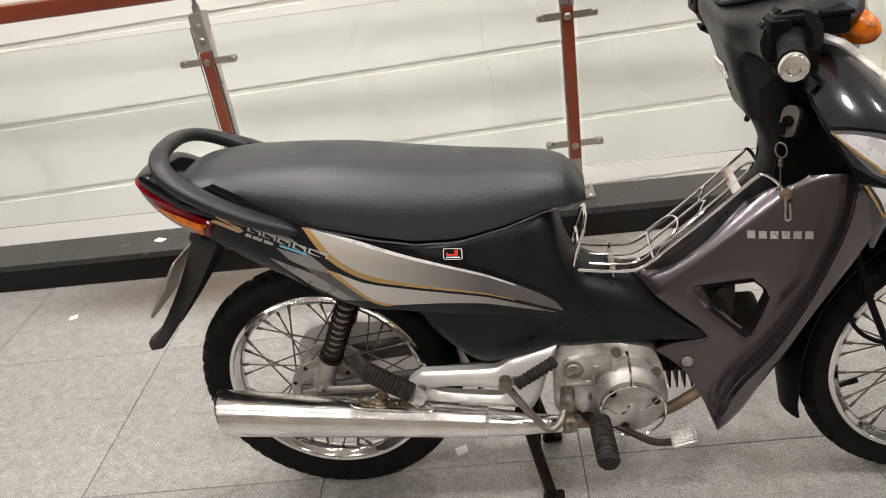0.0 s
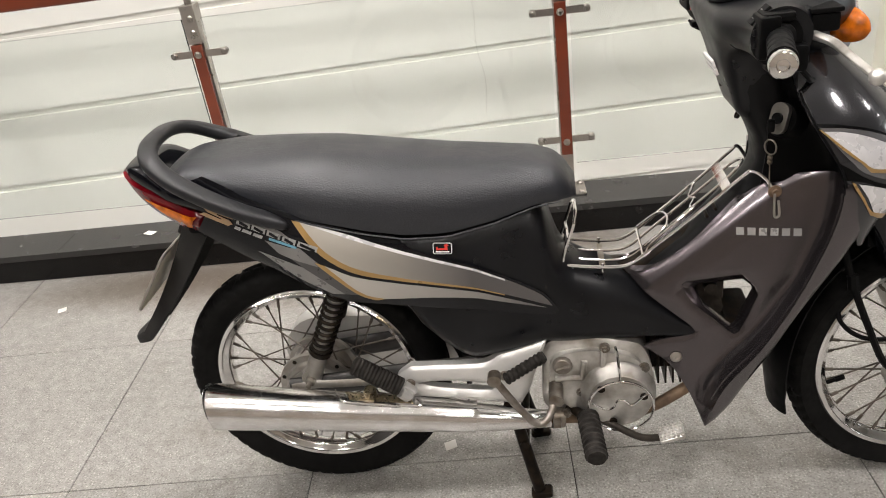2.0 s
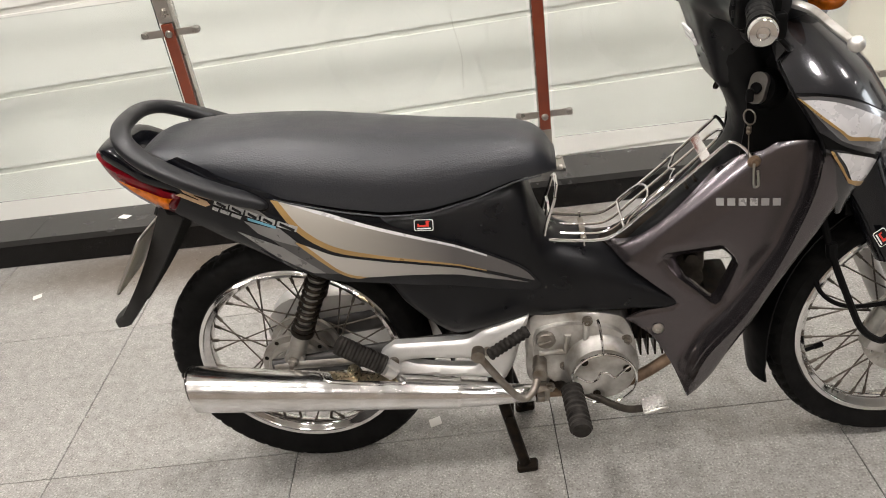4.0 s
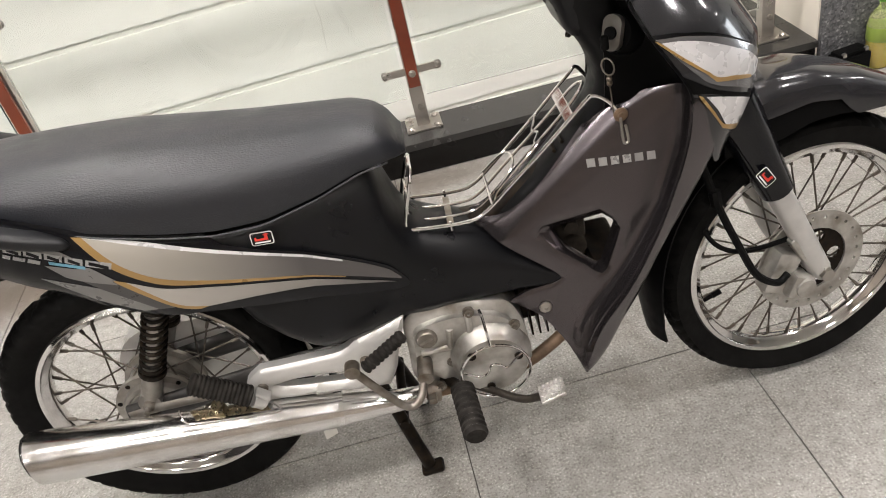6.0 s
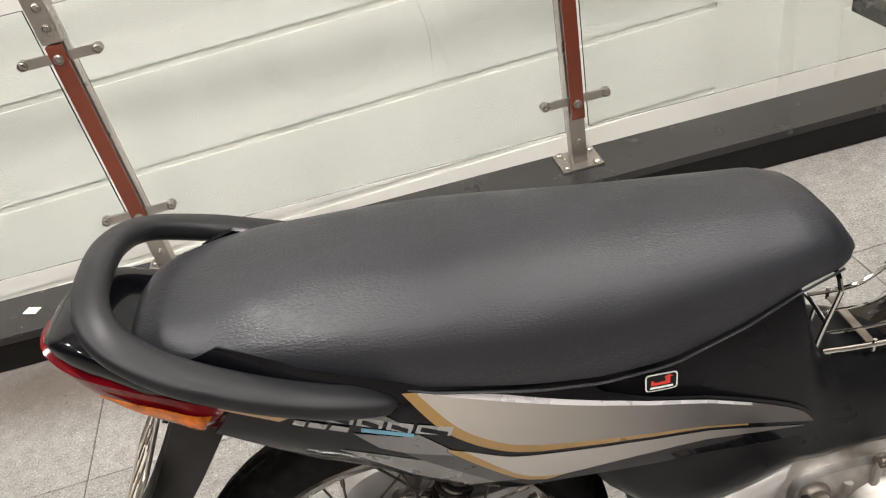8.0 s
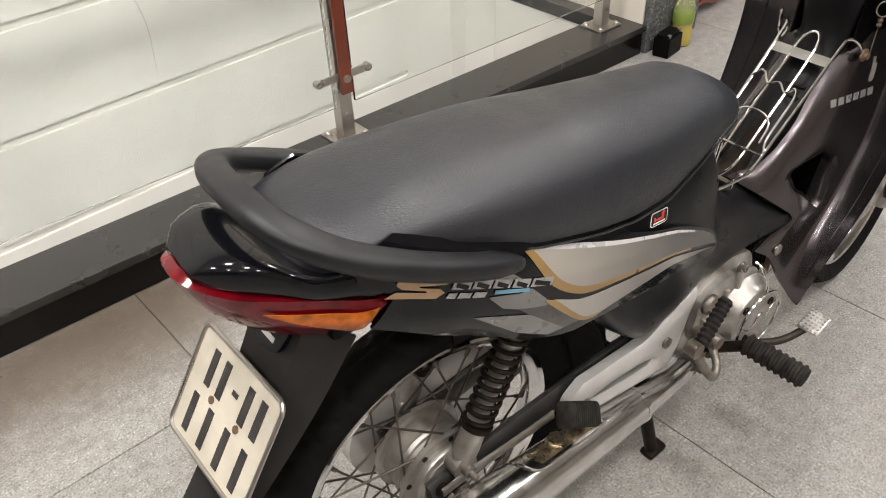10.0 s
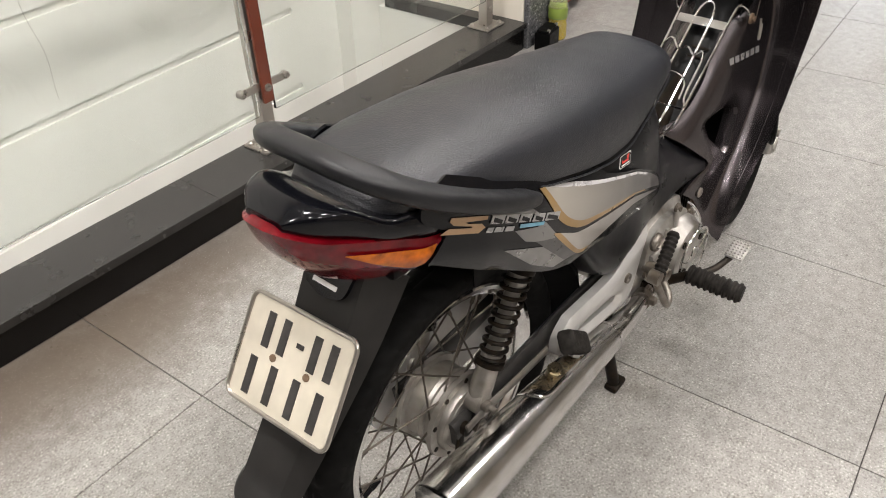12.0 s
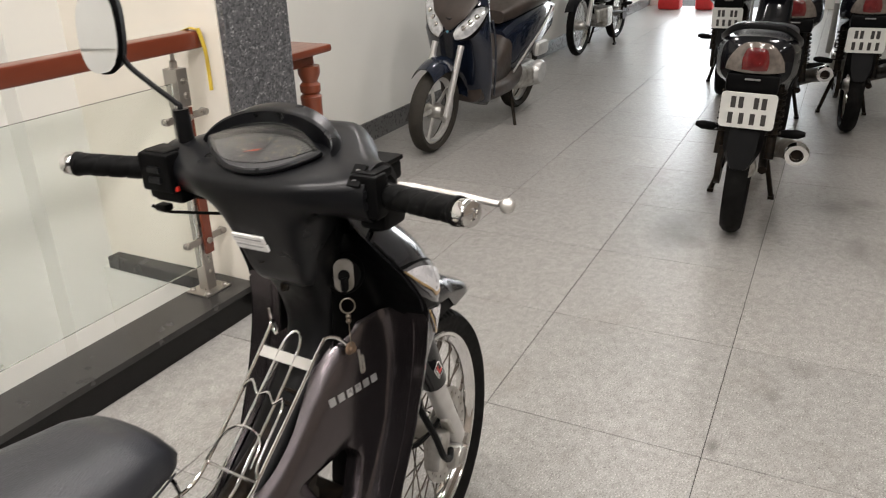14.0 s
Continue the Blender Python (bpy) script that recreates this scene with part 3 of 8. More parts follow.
# black granite kerb under the glass railing
RUN = Matrix.Translation((0.34, 2.5, 0)) @ Matrix.Rotation(radians(-1.6), 4, "Z") @ Matrix.Translation((-0.34, -2.5, 0))
ledge = thing("ledge", "polished black granite kerb, dusty, along the stairwell", "ledge", "", RUN)
bm = bmesh.new()
box_between(bm, (X0, LEDGE_Y0 + 0.012, 0.001), (PIER_X0 - 0.003, LEDGE_Y1 - 0.012, LEDGE_Z - 0.024), 0.002)
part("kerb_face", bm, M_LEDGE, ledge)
for k in range(4):
    bm = bmesh.new()
    box_between(bm, (X0 + 1.55 * k + 0.0003, LEDGE_Y0, LEDGE_Z - 0.023), (min(X0 + 1.55 * (k + 1), PIER_X0 - 0.003) - 0.0003, LEDGE_Y1, LEDGE_Z), 0.0015)
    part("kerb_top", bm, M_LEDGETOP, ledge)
bm = bmesh.new()
box_between(bm, (1.53, LEDGE_Y1 + 0.002, LEDGE_Z - 0.05), (PIER_X0 - 0.003, Y1 - 0.09, LEDGE_Z - 0.001), 0.002)
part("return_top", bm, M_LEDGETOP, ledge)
tagged(ledge, kind="structure")
structure("stairwell_upstand", [((1.545, LEDGE_Y1 + 0.002, -0.28), (PIER_X0 - 0.002, Y1 - 0.088, LEDGE_Z - 0.051))], M_WALL, "white upstand under the short black kerb")

# ---- glass railing ----
POSTS = (-3.11, -1.96, -0.812, 0.338, 1.482)
RAIL_Y = 2.526
railing = thing("glass_railing", "glass stair railing with steel posts and red-brown wooden strips and handrail", "railing", "", RUN)
bm = bmesh.new()
box_between(bm, (X0, RAIL_Y - 0.03, 0.932), (PIER_X0 - 0.002, RAIL_Y + 0.03, 0.988), 0.010)
part("handrail", bm, M_WOOD, railing, "lacquered red-brown wooden handrail")


def bolt(bm, x, y, z, r=0.011, d=0.007):
    m = Matrix.Translation((x, y, z)) @ Matrix.Rotation(radians(90), 4, "X")
    lathe(bm, [(0.0, d), (r * 0.45, d), (r * 0.5, d * 0.55), (r * 0.62, d * 0.55), (r * 0.7, d), (r, d * 0.75), (r * 1.05, 0.0)], 14, m)


def rail_post(x):
    bm = bmesh.new()
    y = RAIL_Y
    box_between(bm, (x - 0.021, y - 0.014, LEDGE_Z + 0.006), (x + 0.021, y + 0.026, 0.80), 0.002)
    box_between(bm, (x - 0.023, y - 0.030, 0.765), (x + 0.023, y + 0.028, 0.885), 0.003)
    p = part("post", bm, M_STEEL, railing, "brushed stainless steel post")
    bm = bmesh.new()
    box_between(bm, (x - 0.018, y - 0.034, 0.262), (x + 0.018, y - 0.0225, 0.762), 0.002)
    part("wood_strip", bm, M_WOOD, p, "red-brown wooden strip")
    bm = bmesh.new()
    box_between(bm, (x - 0.058, y - 0.045, LEDGE_Z + 0.0005), (x + 0.058, y + 0.055, LEDGE_Z + 0.0065), 0.0015)
    part("base_plate", bm, M_STEEL, p)
    for dx in (-0.042, 0.042):
        for dy in (-0.03, 0.04):
            bm = bmesh.new()
            lathe(bm, [(0.011, 0), (0.011, 0.004), (0.006, 0.009), (0.0, 0.009)], 10, Matrix.Translation((x + dx, y + dy, LEDGE_Z + 0.0065)))
            part("bolt", bm, M_STEEL, p)
    bm = bmesh.new()
    lathe(bm, [(0.012, 0.882), (0.012, 0.905), (0.007, 0.91), (0.007, 0.934)], 12, Matrix.Translation((x, y, 0)))
    part("rail_pin", bm, M_STEEL, p)
    for z in (0.312, 0.732):
        bm = bmesh.new()
        out = [(s * 0.083 + 0.011 * math.cos(a), 0.011 * math.sin(a)) for s, a0 in ((1, -90), (-1, 90)) for a in np.radians(np.linspace(a0, a0 + 180, 8))]
        bar = slab(out, lambda a, b: (x + a, y - 0.022, z + b), 0.006, 1.0, cell=9.0)
        part("clamp_bar", bar, M_STEEL, p)
        for dx in (-0.083, 0.083):
            bm = bmesh.new()
            bolt(bm, x + dx, y - 0.022, z)
            lathe(bm, [(0.012, 0.0), (0.012, 0.012)], 12, Matrix.Translation((x + dx, y - 0.004, z)) @ Matrix.Rotation(radians(90), 4, "X"))
            part("clamp_bolt", bm, M_STEEL, p)
        bm = bmesh.new()
        bolt(bm, x, y - 0.034, z - 0.004 if z < 0.5 else z)
        part("clamp_bolt", bm, M_STEEL, p)
    for z in (0.80, 0.845, 0.185):
        bm = bmesh.new()
        bolt(bm, x + 0.004, y - 0.030 if z > 0.5 else y - 0.014, z, 0.010)
        part("post_bolt", bm, M_STEEL, p)


for x in POSTS:
    rail_post(x)
edges = [X0 - 0.0] + [p for p in POSTS] + [PIER_X0 - 0.01]
for a, b in zip(edges, edges[1:]):
    if b - a < 0.2:
        continue
    bm = bmesh.new()
    box_between(bm, (a + 0.032, RAIL_Y - 0.016, 0.222), (b - 0.032, RAIL_Y - 0.006, 0.842), 0.0008)
    g = part("glass_panel", bm, M_GLASS, railing, "clear toughened glass pane", 1.0)
    g.visible_shadow = False
bm = bmesh.new()
tube(bm, spl([(1.575, 2.460, 0.995), (1.58, 2.447, 0.93), (1.585, 2.449, 0.86), (1.578, 2.442, 0.80)], 16), 0.009, 8, flat=0.3, up=(0, 1, 0))
tube(bm, [(1.575, 2.459, 0.99), (1.575, 2.492, 0.995), (1.575, 2.527, 0.985)], 0.009, 8, flat=0.3, up=(0, 0, 1))
single("strap", bm, M_YELLOW, "yellow strap tied round the wooden handrail", "strap")

# paper scraps and the things by the pier
for name, x, y, z, rot, lab in (("paper_scrap", -1.42, 2.25, 0.0005, 20, "small white paper scrap on the floor"), ("paper_scrap", -0.075, 1.45, 0.0005, 12, "small white paper scrap on the floor"),
                                ("paper_scrap", -1.18, 2.545, LEDGE_Z + 0.0005, -30, "torn white paper strip on the black kerb")):
    bm = bmesh.new()
    L = 0.028 if z < 0.1 else 0.04
    mm = pose(x, y, z, 0, 0, rot)
    rings = [[mm @ Vector((a, b * 0.013 + 0.002 * math.sin(90 * a), h + 0.002 * (a / L) ** 2)) for b, h in ((-1, 0), (1, 0), (1, 0.0012), (-1, 0.0012))] for a in np.linspace(-L / 2, L / 2, 5)]
    loft(bm, rings)
    single(name, bm, M_PAPER, lab, "paper", "paper scraps")

bottle = thing("bottle", "clear plastic bottle half full of yellow liquid with a green cap", "bottle", "", pose(1.770, 2.335, 0))
bm = bmesh.new()
lathe(bm, [(0.0, 0.002), (0.036, 0.002), (0.040, 0.01), (0.040, 0.07), (0.037, 0.085), (0.040, 0.10), (0.040, 0.16), (0.034, 0.19), (0.016, 0.215), (0.013, 0.225), (0.013, 0.24), (0.0, 0.24)], 24)
part("bottle_body", bm, M_BOTTLE, bottle)
bm = bmesh.new()
lathe(bm, [(0.0, 0.005), (0.035, 0.005), (0.0385, 0.012), (0.0385, 0.07), (0.0355, 0.085), (0.0385, 0.10), (0.0385, 0.105), (0.0, 0.105)], 24)
part("liquid", bm, M_LIQUID, bottle, "yellow liquid")
bm = bmesh.new()
lathe(bm, [(0.0405, 0.102), (0.0412, 0.105), (0.0412, 0.15), (0.0405, 0.153)], 24)
part("bottle_label", bm, mat("bottle_label", (0.20, 0.27, 0.05), 0.4), bottle, "green printed wrap")
bm = bmesh.new()
lathe(bm, [(0.015, 0.238), (0.016, 0.24), (0.016, 0.262), (0.010, 0.268), (0.009, 0.285), (0.0, 0.287)], 20)
part("cap", bm, M_GREENCAP, bottle, "green screw cap")
bottle.scale = (0.97, 0.97, 0.88)
battery = thing("battery_box", "small black battery with a purple label on the floor", "battery", "", pose(1.668, 2.325, 0, 0, 0, 8))
bm = bmesh.new()
block(bm, (0, 0, 0.043), (0.105, 0.065, 0.085), 0.003)
part("case", bm, M_MATTE, battery)
bm = bmesh.new()
block(bm, (0.0, 0, 0.093), (0.10, 0.05, 0.014), 0.003)
part("lid", bm, M_MATTE, battery)
for dx in (-0.04, 0.04):
    bm = bmesh.new()
    block(bm, (dx, -0.022, 0.098), (0.012, 0.012, 0.014), 0.002)
    part("terminal", bm, M_STEEL, battery)
bm = bmesh.new()
block(bm, (0.0535, 0, 0.04), (0.002, 0.045, 0.04), 0.0)
part("side_label", bm, mat("purple_label", (0.10, 0.04, 0.14), 0.4), battery, "purple printed sticker")
battery.scale = (1.0, 1.0, 0.84)

# ceiling downlights
for i, (x, y) in enumerate(LAMP_XY):
    dl = thing("downlight", "round white recessed ceiling downlight, lit", "ceiling light", "ceiling downlights", pose(x, y, CEIL))
    bm = bmesh.new()
    lathe(bm, [(0.195, -0.001), (0.215, -0.001), (0.215, -0.010), (0.20, -0.014), (0.195, -0.006)], 28, closed=True)
    part("ring", bm, M_WALL, dl)
    bm = bmesh.new()
    lathe(bm, [(0.0, -0.006), (0.194, -0.006), (0.194, -0.002), (0.0, -0.002)], 28)
    part("diffuser", bm, M_LIGHT, dl, "glowing diffuser")
    lamp("downlight_lamp", pose(x, y, CEIL - 0.02), 0.38, 0.38, LAMP_W * (1.22 if x < 0 else 0.95 if x < 2 else 0.92 if x < 4 else 0.60), WARM, "DISK")

# ---- the motorcycle; its own axes: x forward from the rear axle, y to its left, z up ----
BIKE = pose(-0.321, 1.405, 0, 0, 0, -4.3)
bike = thing("motorcycle", "grey and black underbone motorcycle with silver stripes, on its centre stand", "motorcycle", "", BIKE)
RA, FA = Vector((0, 0, 0.285)), Vector((1.216, 0, 0.272))


def tyre_mesh(c, R, half, rim_r, blocks, n=300):
    """A road tyre with grooves cut into the crown."""
    prof = [(rim_r - 0.012, -0.019), (rim_r + 0.002, -0.021), (rim_r + 0.018, -half * 0.93), (rim_r + 0.034, -half)]
    ang = np.radians(np.linspace(-62, 62, 15))
    crown = [(R - half * 0.92 * (1 - math.cos(a)), half * 0.99 * math.sin(a) / math.sin(radians(62))) for a in ang]
    prof += crown
    prof += [(rim_r + 0.034, half), (rim_r + 0.018, half * 0.93), (rim_r + 0.002, 0.021), (rim_r - 0.012, 0.019)]
    bm = bmesh.new()
    rings = []
    for i in range(n):
        t = i / n
        ring = []
        for k, (r, h) in enumerate(prof):
            if 4 <= k < 4 + len(crown):
                s = abs(h) / half
                ph = (t * blocks + 0.9 * s + (0.5 if h > 0 else 0.0)) % 1.0
                ph2 = (t * blocks * 0.5 - 0.6 * s + 0.25) % 1.0
                if (ph < 0.24 and s > 0.22) or (ph2 < 0.12 and s < 0.75) or s < 0.06:
                    r -= 0.0035
            a = 2 * math.pi * t
            ring.append(Vector((c.x + r * math.cos(a), c.y + h, c.z + r * math.sin(a))))
        rings.append(ring)
    R_ = [[bm.verts.new(p) for p in ring] for ring in rings]
    m = len(prof)
    for i in range(n):
        a, b = R_[i], R_[(i + 1) % n]
        for j in range(m - 1):
            bm.faces.new((a[j], a[j + 1], b[j + 1], b[j]))
        bm.faces.new((a[m - 1], a[0], b[0], b[m - 1]))
    return bm


def spoke_mesh(p, q):
    bm = bmesh.new()
    tube(bm, [p, q], 0.0018, 6)
    e = q + (p - q).normalized() * 0.016
    tube(bm, [e, q], 0.0034, 6)
    return bm


def spoked_wheel(name, c, R, half, hub_prof, flange_r, flange_h, blocks, label):
    rim_r = 0.2215
    bm = bmesh.new()
    prof = [(rim_r, -0.021), (rim_r - 0.003, -0.0235), (rim_r - 0.010, -0.0225), (rim_r - 0.013, -0.018), (rim_r - 0.021, -0.014), (rim_r - 0.026, -0.006),
            (rim_r - 0.026, 0.006), (rim_r - 0.021, 0.014), (rim_r - 0.013, 0.018), (rim_r - 0.010, 0.0225), (rim_r - 0.003, 0.0235), (rim_r, 0.021), (rim_r - 0.008, 0.016), (rim_r - 0.014, 0.0), (rim_r - 0.008, -0.016)]
    lathe(bm, prof, 96, axle(c), closed=True)
    w = part(name, bm, M_CHROME, bike, label)
    part("tyre", tyre_mesh(c, R, half, rim_r, blocks), M_RUBBER, w, "black road tyre")
    bm = bmesh.new()
    lathe(bm, hub_prof, 48, axle(c))
    hub = part("hub", bm, M_HUB, w, "dull cast aluminium hub")
    for k in range(36):
        side = 1 if k % 2 else -1
        pair = (k // 2) % 2
        a_rim = 2 * math.pi * (k + 0.5) / 36
        a_hub = a_rim + (1 if pair else -1) * radians(46)
        p = c + Vector((flange_r * math.cos(a_hub), side * flange_h + (0.003 if pair else -0.003), flange_r * math.sin(a_hub)))
        q = c + Vector(((rim_r - 0.0245) * math.cos(a_rim), side * 0.004, (rim_r - 0.0245) * math.sin(a_rim)))
        part("spoke", spoke_mesh(p, q), M_SPOKE, w)
    bm = bmesh.new()
    a = radians(196)
    d = Vector((math.cos(a), 0, math.sin(a)))
    tube(bm, [c + d * (rim_r - 0.026), c + d * (rim_r - 0.044)], 0.0042, 8)
    tube(bm, [c + d * (rim_r - 0.044) + Vector((0.0, 0, 0)), c + d * (rim_r - 0.062)], 0.0055, 8)
    part("valve", bm, M_GRIP, w, "black rubber valve stem")
    return w, hub


rear_hub = [(0.0, 0.063), (0.012, 0.063), (0.014, 0.056), (0.030, 0.057), (0.032, 0.0555), (0.034, 0.057), (0.049, 0.0565), (0.051, 0.0545), (0.053, 0.0565), (0.060, 0.054), (0.0625, 0.049), (0.0625, 0.043), (0.077, 0.043), (0.078, 0.035), (0.070, 0.033),
            (0.068, 0.028), (0.070, 0.022), (0.066, 0.016), (0.069, 0.010), (0.065, 0.004), (0.066, -0.020), (0.076, -0.022), (0.077, -0.030), (0.058, -0.032), (0.040, -0.055), (0.0, -0.055)]
rear_wheel, rear_hub_ob = spoked_wheel("rear_wheel", RA, 0.283, 0.039, rear_hub, 0.072, 0.034, 56, "wire-spoked rear wheel with a chromed rim")
for k in range(9):
    a = 2 * math.pi * k / 9
    bm = bmesh.new()
    lathe(bm, [(0.0045, 0.0), (0.0045, 0.0015), (0.0, 0.0015)], 10, axle(RA) @ Matrix.Translation((0.0695 * math.cos(a), 0.0695 * math.sin(a), 0.0428)))
    part("spoke_hole", bm, M_BLACKSTEEL, rear_wheel)
front_hub = [(0.0, 0.045), (0.014, 0.045), (0.018, 0.04), (0.030, 0.036), (0.036, 0.032), (0.036, 0.028), (0.024, 0.024), (0.022, -0.024), (0.036, -0.028), (0.036, -0.034), (0.020, -0.04), (0.0, -0.045)]
front_wheel, front_hub_ob = spoked_wheel("front_wheel", FA, 0.271, 0.034, front_hub, 0.033, 0.029, 64, "wire-spoked front wheel with a chromed rim")

# front brake disc, with holes, and caliper
DISC_V = -0.044


def ring2(r, n, ph=0.0):
    return [(r * math.cos(2 * math.pi * k / n + ph), r * math.sin(2 * math.pi * k / n + ph)) for k in range(n)]


holes = [ring2(0.068, 36)] + [[(0.090 * math.cos(t) + x, 0.090 * math.sin(t) + y) for x, y in ring2(0.0035, 7)] for t in np.linspace(0, 2 * math.pi, 25)[:-1]]
bm = slab(ring2(0.103, 60), lambda a, b: (FA.x + a, DISC_V, FA.z + b), 0.004, 1.0, holes=holes, cell=9.0)
part("brake_disc", bm, M_ALU, front_wheel, "drilled steel brake disc")
carrier_holes = [[(0.047 * math.cos(t) + x * 1.1, 0.047 * math.sin(t) + y * 1.1) for x, y in ring2(0.0125, 9)] for t in np.linspace(0, 2 * math.pi, 6)[:-1]]
bm = slab(ring2(0.072, 48), lambda a, b: (FA.x + a, DISC_V + 0.004, FA.z + b), 0.005, 1.0, holes=carrier_holes, cell=9.0)
part("disc_carrier", bm, M_BLACKSTEEL, front_wheel)

FORK_T, FORK_B = Vector((1.050, 0, 0.635)), Vector((1.222, 0, 0.255))
for s in (-1, 1):
    o = Vector((0, s * 0.070, 0))
    bm = bmesh.new()
    tube(bm, [FORK_T + o + (FORK_T - FORK_B) * 0.15, FORK_T + o + (FORK_B - FORK_T) * 0.35], 0.0135, 14)
    leg = part("fork_leg", bm, M_CHROME, bike)
    bm = bmesh.new()
    a, b = FORK_T + o + (FORK_B - FORK_T) * 0.28, FORK_B + o
    tube(bm, [a.lerp(b, t) for t in (0, 0.02, 0.06, 0.10, 0.3, 0.6, 0.88, 0.95, 1.0)], lambda t: (0.024, 0.024, 0.0235, 0.021, 0.021, 0.0205, 0.0205, 0.019, 0.012)[round(t * 8)], 18)
    d = (b - a).normalized()
    tube(bm, [b - d * 0.03 + Vector((0.012, 0, 0)), b - d * 0.03 + Vector((-0.006, s * 0.012, 0.0))], 0.013, 12)
    part("slider", bm, M_ALU2, leg, "silver painted fork slider")
    bm = bmesh.new()
    a, b = FORK_T + o - (FORK_B - FORK_T) * 0.05, FORK_T + o + (FORK_B - FORK_T) * 0.44
    tube(bm, [a.lerp(b, t) for t in np.linspace(0, 1, 6)], lambda t: 0.040 - 0.012 * t, 18, flat=1.05)
    part("fork_cover", bm, M_GLOSS, leg, "gloss black fork cover")
bm = bmesh.new()
tube(bm, [FA + Vector((0, -0.090, 0)), FA + Vector((0, 0.090, 0))], 0.0075, 10)
lathe(bm, [(0.013, 0.084), (0.013, 0.096), (0.0, 0.096)], 6, axle(FA))
part("front_axle", bm, M_STEEL, bike)
cal = bmesh.new()
block(cal, (1.142, -0.058, 0.288), (0.05, 0.04, 0.085), 0.010, Matrix.Rotation(radians(24), 4, "Y"))
block(cal, (1.165, -0.084, 0.262), (0.042, 0.028, 0.05), 0.010, Matrix.Rotation(radians(24), 4, "Y"))
lathe(cal, [(0.0, 0.02), (0.018, 0.02), (0.021, 0.012), (0.021, -0.02)], 16, axle((1.172, -0.081, 0.262)))
block(cal, (1.172, -0.074, 0.335), (0.022, 0.02, 0.06), 0.006, Matrix.Rotation(radians(-30), 4, "Y"))
part("brake_caliper", cal, M_ALU, bike, "dusty cast brake caliper")
bm = bmesh.new()
tube(bm, spl([(0.985, -0.07, 0.60), (1.005, -0.095, 0.50), (1.038, -0.11, 0.405), (1.071, -0.108, 0.335), (1.115, -0.098, 0.295), (1.14, -0.09, 0.30)], 24), 0.0065, 8)
tube(bm, [(1.004, -0.094, 0.515), (1.006, -0.098, 0.49)], 0.010, 8)
part("brake_hose", bm, M_GRIP, bike, "black rubber brake hose")
bm = bmesh.new()
tube(bm, spl([(1.03, 0.03, 0.52), (1.02, -0.02, 0.40), (1.06, -0.05, 0.352), (1.15, -0.06, 0.35), (1.205, -0.05, 0.36)], 24), 0.0045, 8)
part("speedometer_cable", bm, M_GRIP, bike)


# front mudguard with a long nose
FENDER_LOW = [(1.03, 0.600), (1.12, 0.600), (1.18, 0.606), (1.235, 0.594), (1.262, 0.560), (1.36, 0.548), (1.43, 0.518), (1.455, 0.506)]


def fender_ring(u, low=None):
    top = lerp_table([(1.03, 0.622), (1.08, 0.645), (1.13, 0.657), (1.20, 0.650), (1.28, 0.624), (1.36, 0.580), (1.43, 0.533), (1.455, 0.512)], u)
    low = lerp_table(FENDER_LOW if low is None else low, u)
    hw = lerp_table([(1.03, 0.078), (1.13, 0.074), (1.25, 0.068), (1.36, 0.054), (1.43, 0.028), (1.455, 0.012)], u)
    ring = []
    for k in range(15):
        a = math.pi * k / 14
        cs, sn = math.cos(a), math.sin(a)
        ring.append((u, hw * math.copysign(abs(cs) ** 0.62, cs), low + (top - low) * sn ** 0.8))
    return ring


bm = bmesh.new()
loft(bm, [fender_ring(u) for u in np.linspace(1.03, 1.455, 26)], ring_closed=False)
part("front_fender", shell(bm, 0.003), M_COWL, bike, "dark grey metallic front mudguard")
bm = bmesh.new()
LINER_LOW = [(1.03, 0.56), (1.08, 0.555), (1.13, 0.560), (1.19, 0.575), (1.24, 0.572), (1.30, 0.56)]
loft(bm, [[(p[0], p[1] * 0.94, p[2] - 0.006) for p in fender_ring(u, LINER_LOW)] for u in np.linspace(1.035, 1.27, 15)], ring_closed=False)
part("fender_liner", shell(bm, 0.003), M_MATTE, bike, "matte black inner mudguard")
bm = bmesh.new()
rings = []
for a in np.radians(np.linspace(112, 196, 16)):
    r = 0.318 + 0.012 * math.cos(a * 3)
    hw = 0.055 if a < radians(185) else 0.048
    rings.append([(FA.x + (r - 0.012 * (abs(k) / 3) ** 2) * math.cos(a), hw * k / 3, FA.z + (r - 0.012 * (abs(k) / 3) ** 2) * math.sin(a)) for k in range(-3, 4)])
loft(bm, rings, ring_closed=False)
part("mud_flap", shell(bm, 0.004), M_MATTE, bike, "matte black flap behind the front wheel")


# the front end is turned a little to the left
STEER = Matrix.Translation((0.985, 0, 0.66)) @ Matrix.Rotation(radians(7.5), 4, Vector((-0.42, 0, 0.907))) @ Matrix.Translation((-0.985, 0, -0.66))
for ob in bike.children:
    if ob != rear_wheel:
        ob.matrix_basis = STEER

# ---- frame, engine and exhaust ----
bm = bmesh.new()
tube(bm, [(0.93, 0, 0.83), (0.985, 0, 0.66)], 0.024, 14)
tube(bm, spl([(0.96, 0, 0.74), (0.82, 0, 0.60), (0.64, 0, 0.49), (0.48, 0, 0.47), (0.30, 0, 0.55), (0.10, 0, 0.66), (-0.12, 0, 0.74)], 30), 0.026, 12)
for s in (-1, 1):
    tube(bm, spl([(0.42, s * 0.05, 0.50), (0.41, s * 0.055, 0.40), (0.405, s * 0.05, 0.30), (0.42, s * 0.05, 0.24)], 12), 0.02, 10)
    tube(bm, [(0.30, s * 0.05, 0.60), (0.125, s * 0.075, 0.565), (-0.10, s * 0.05, 0.70)], 0.014, 8)
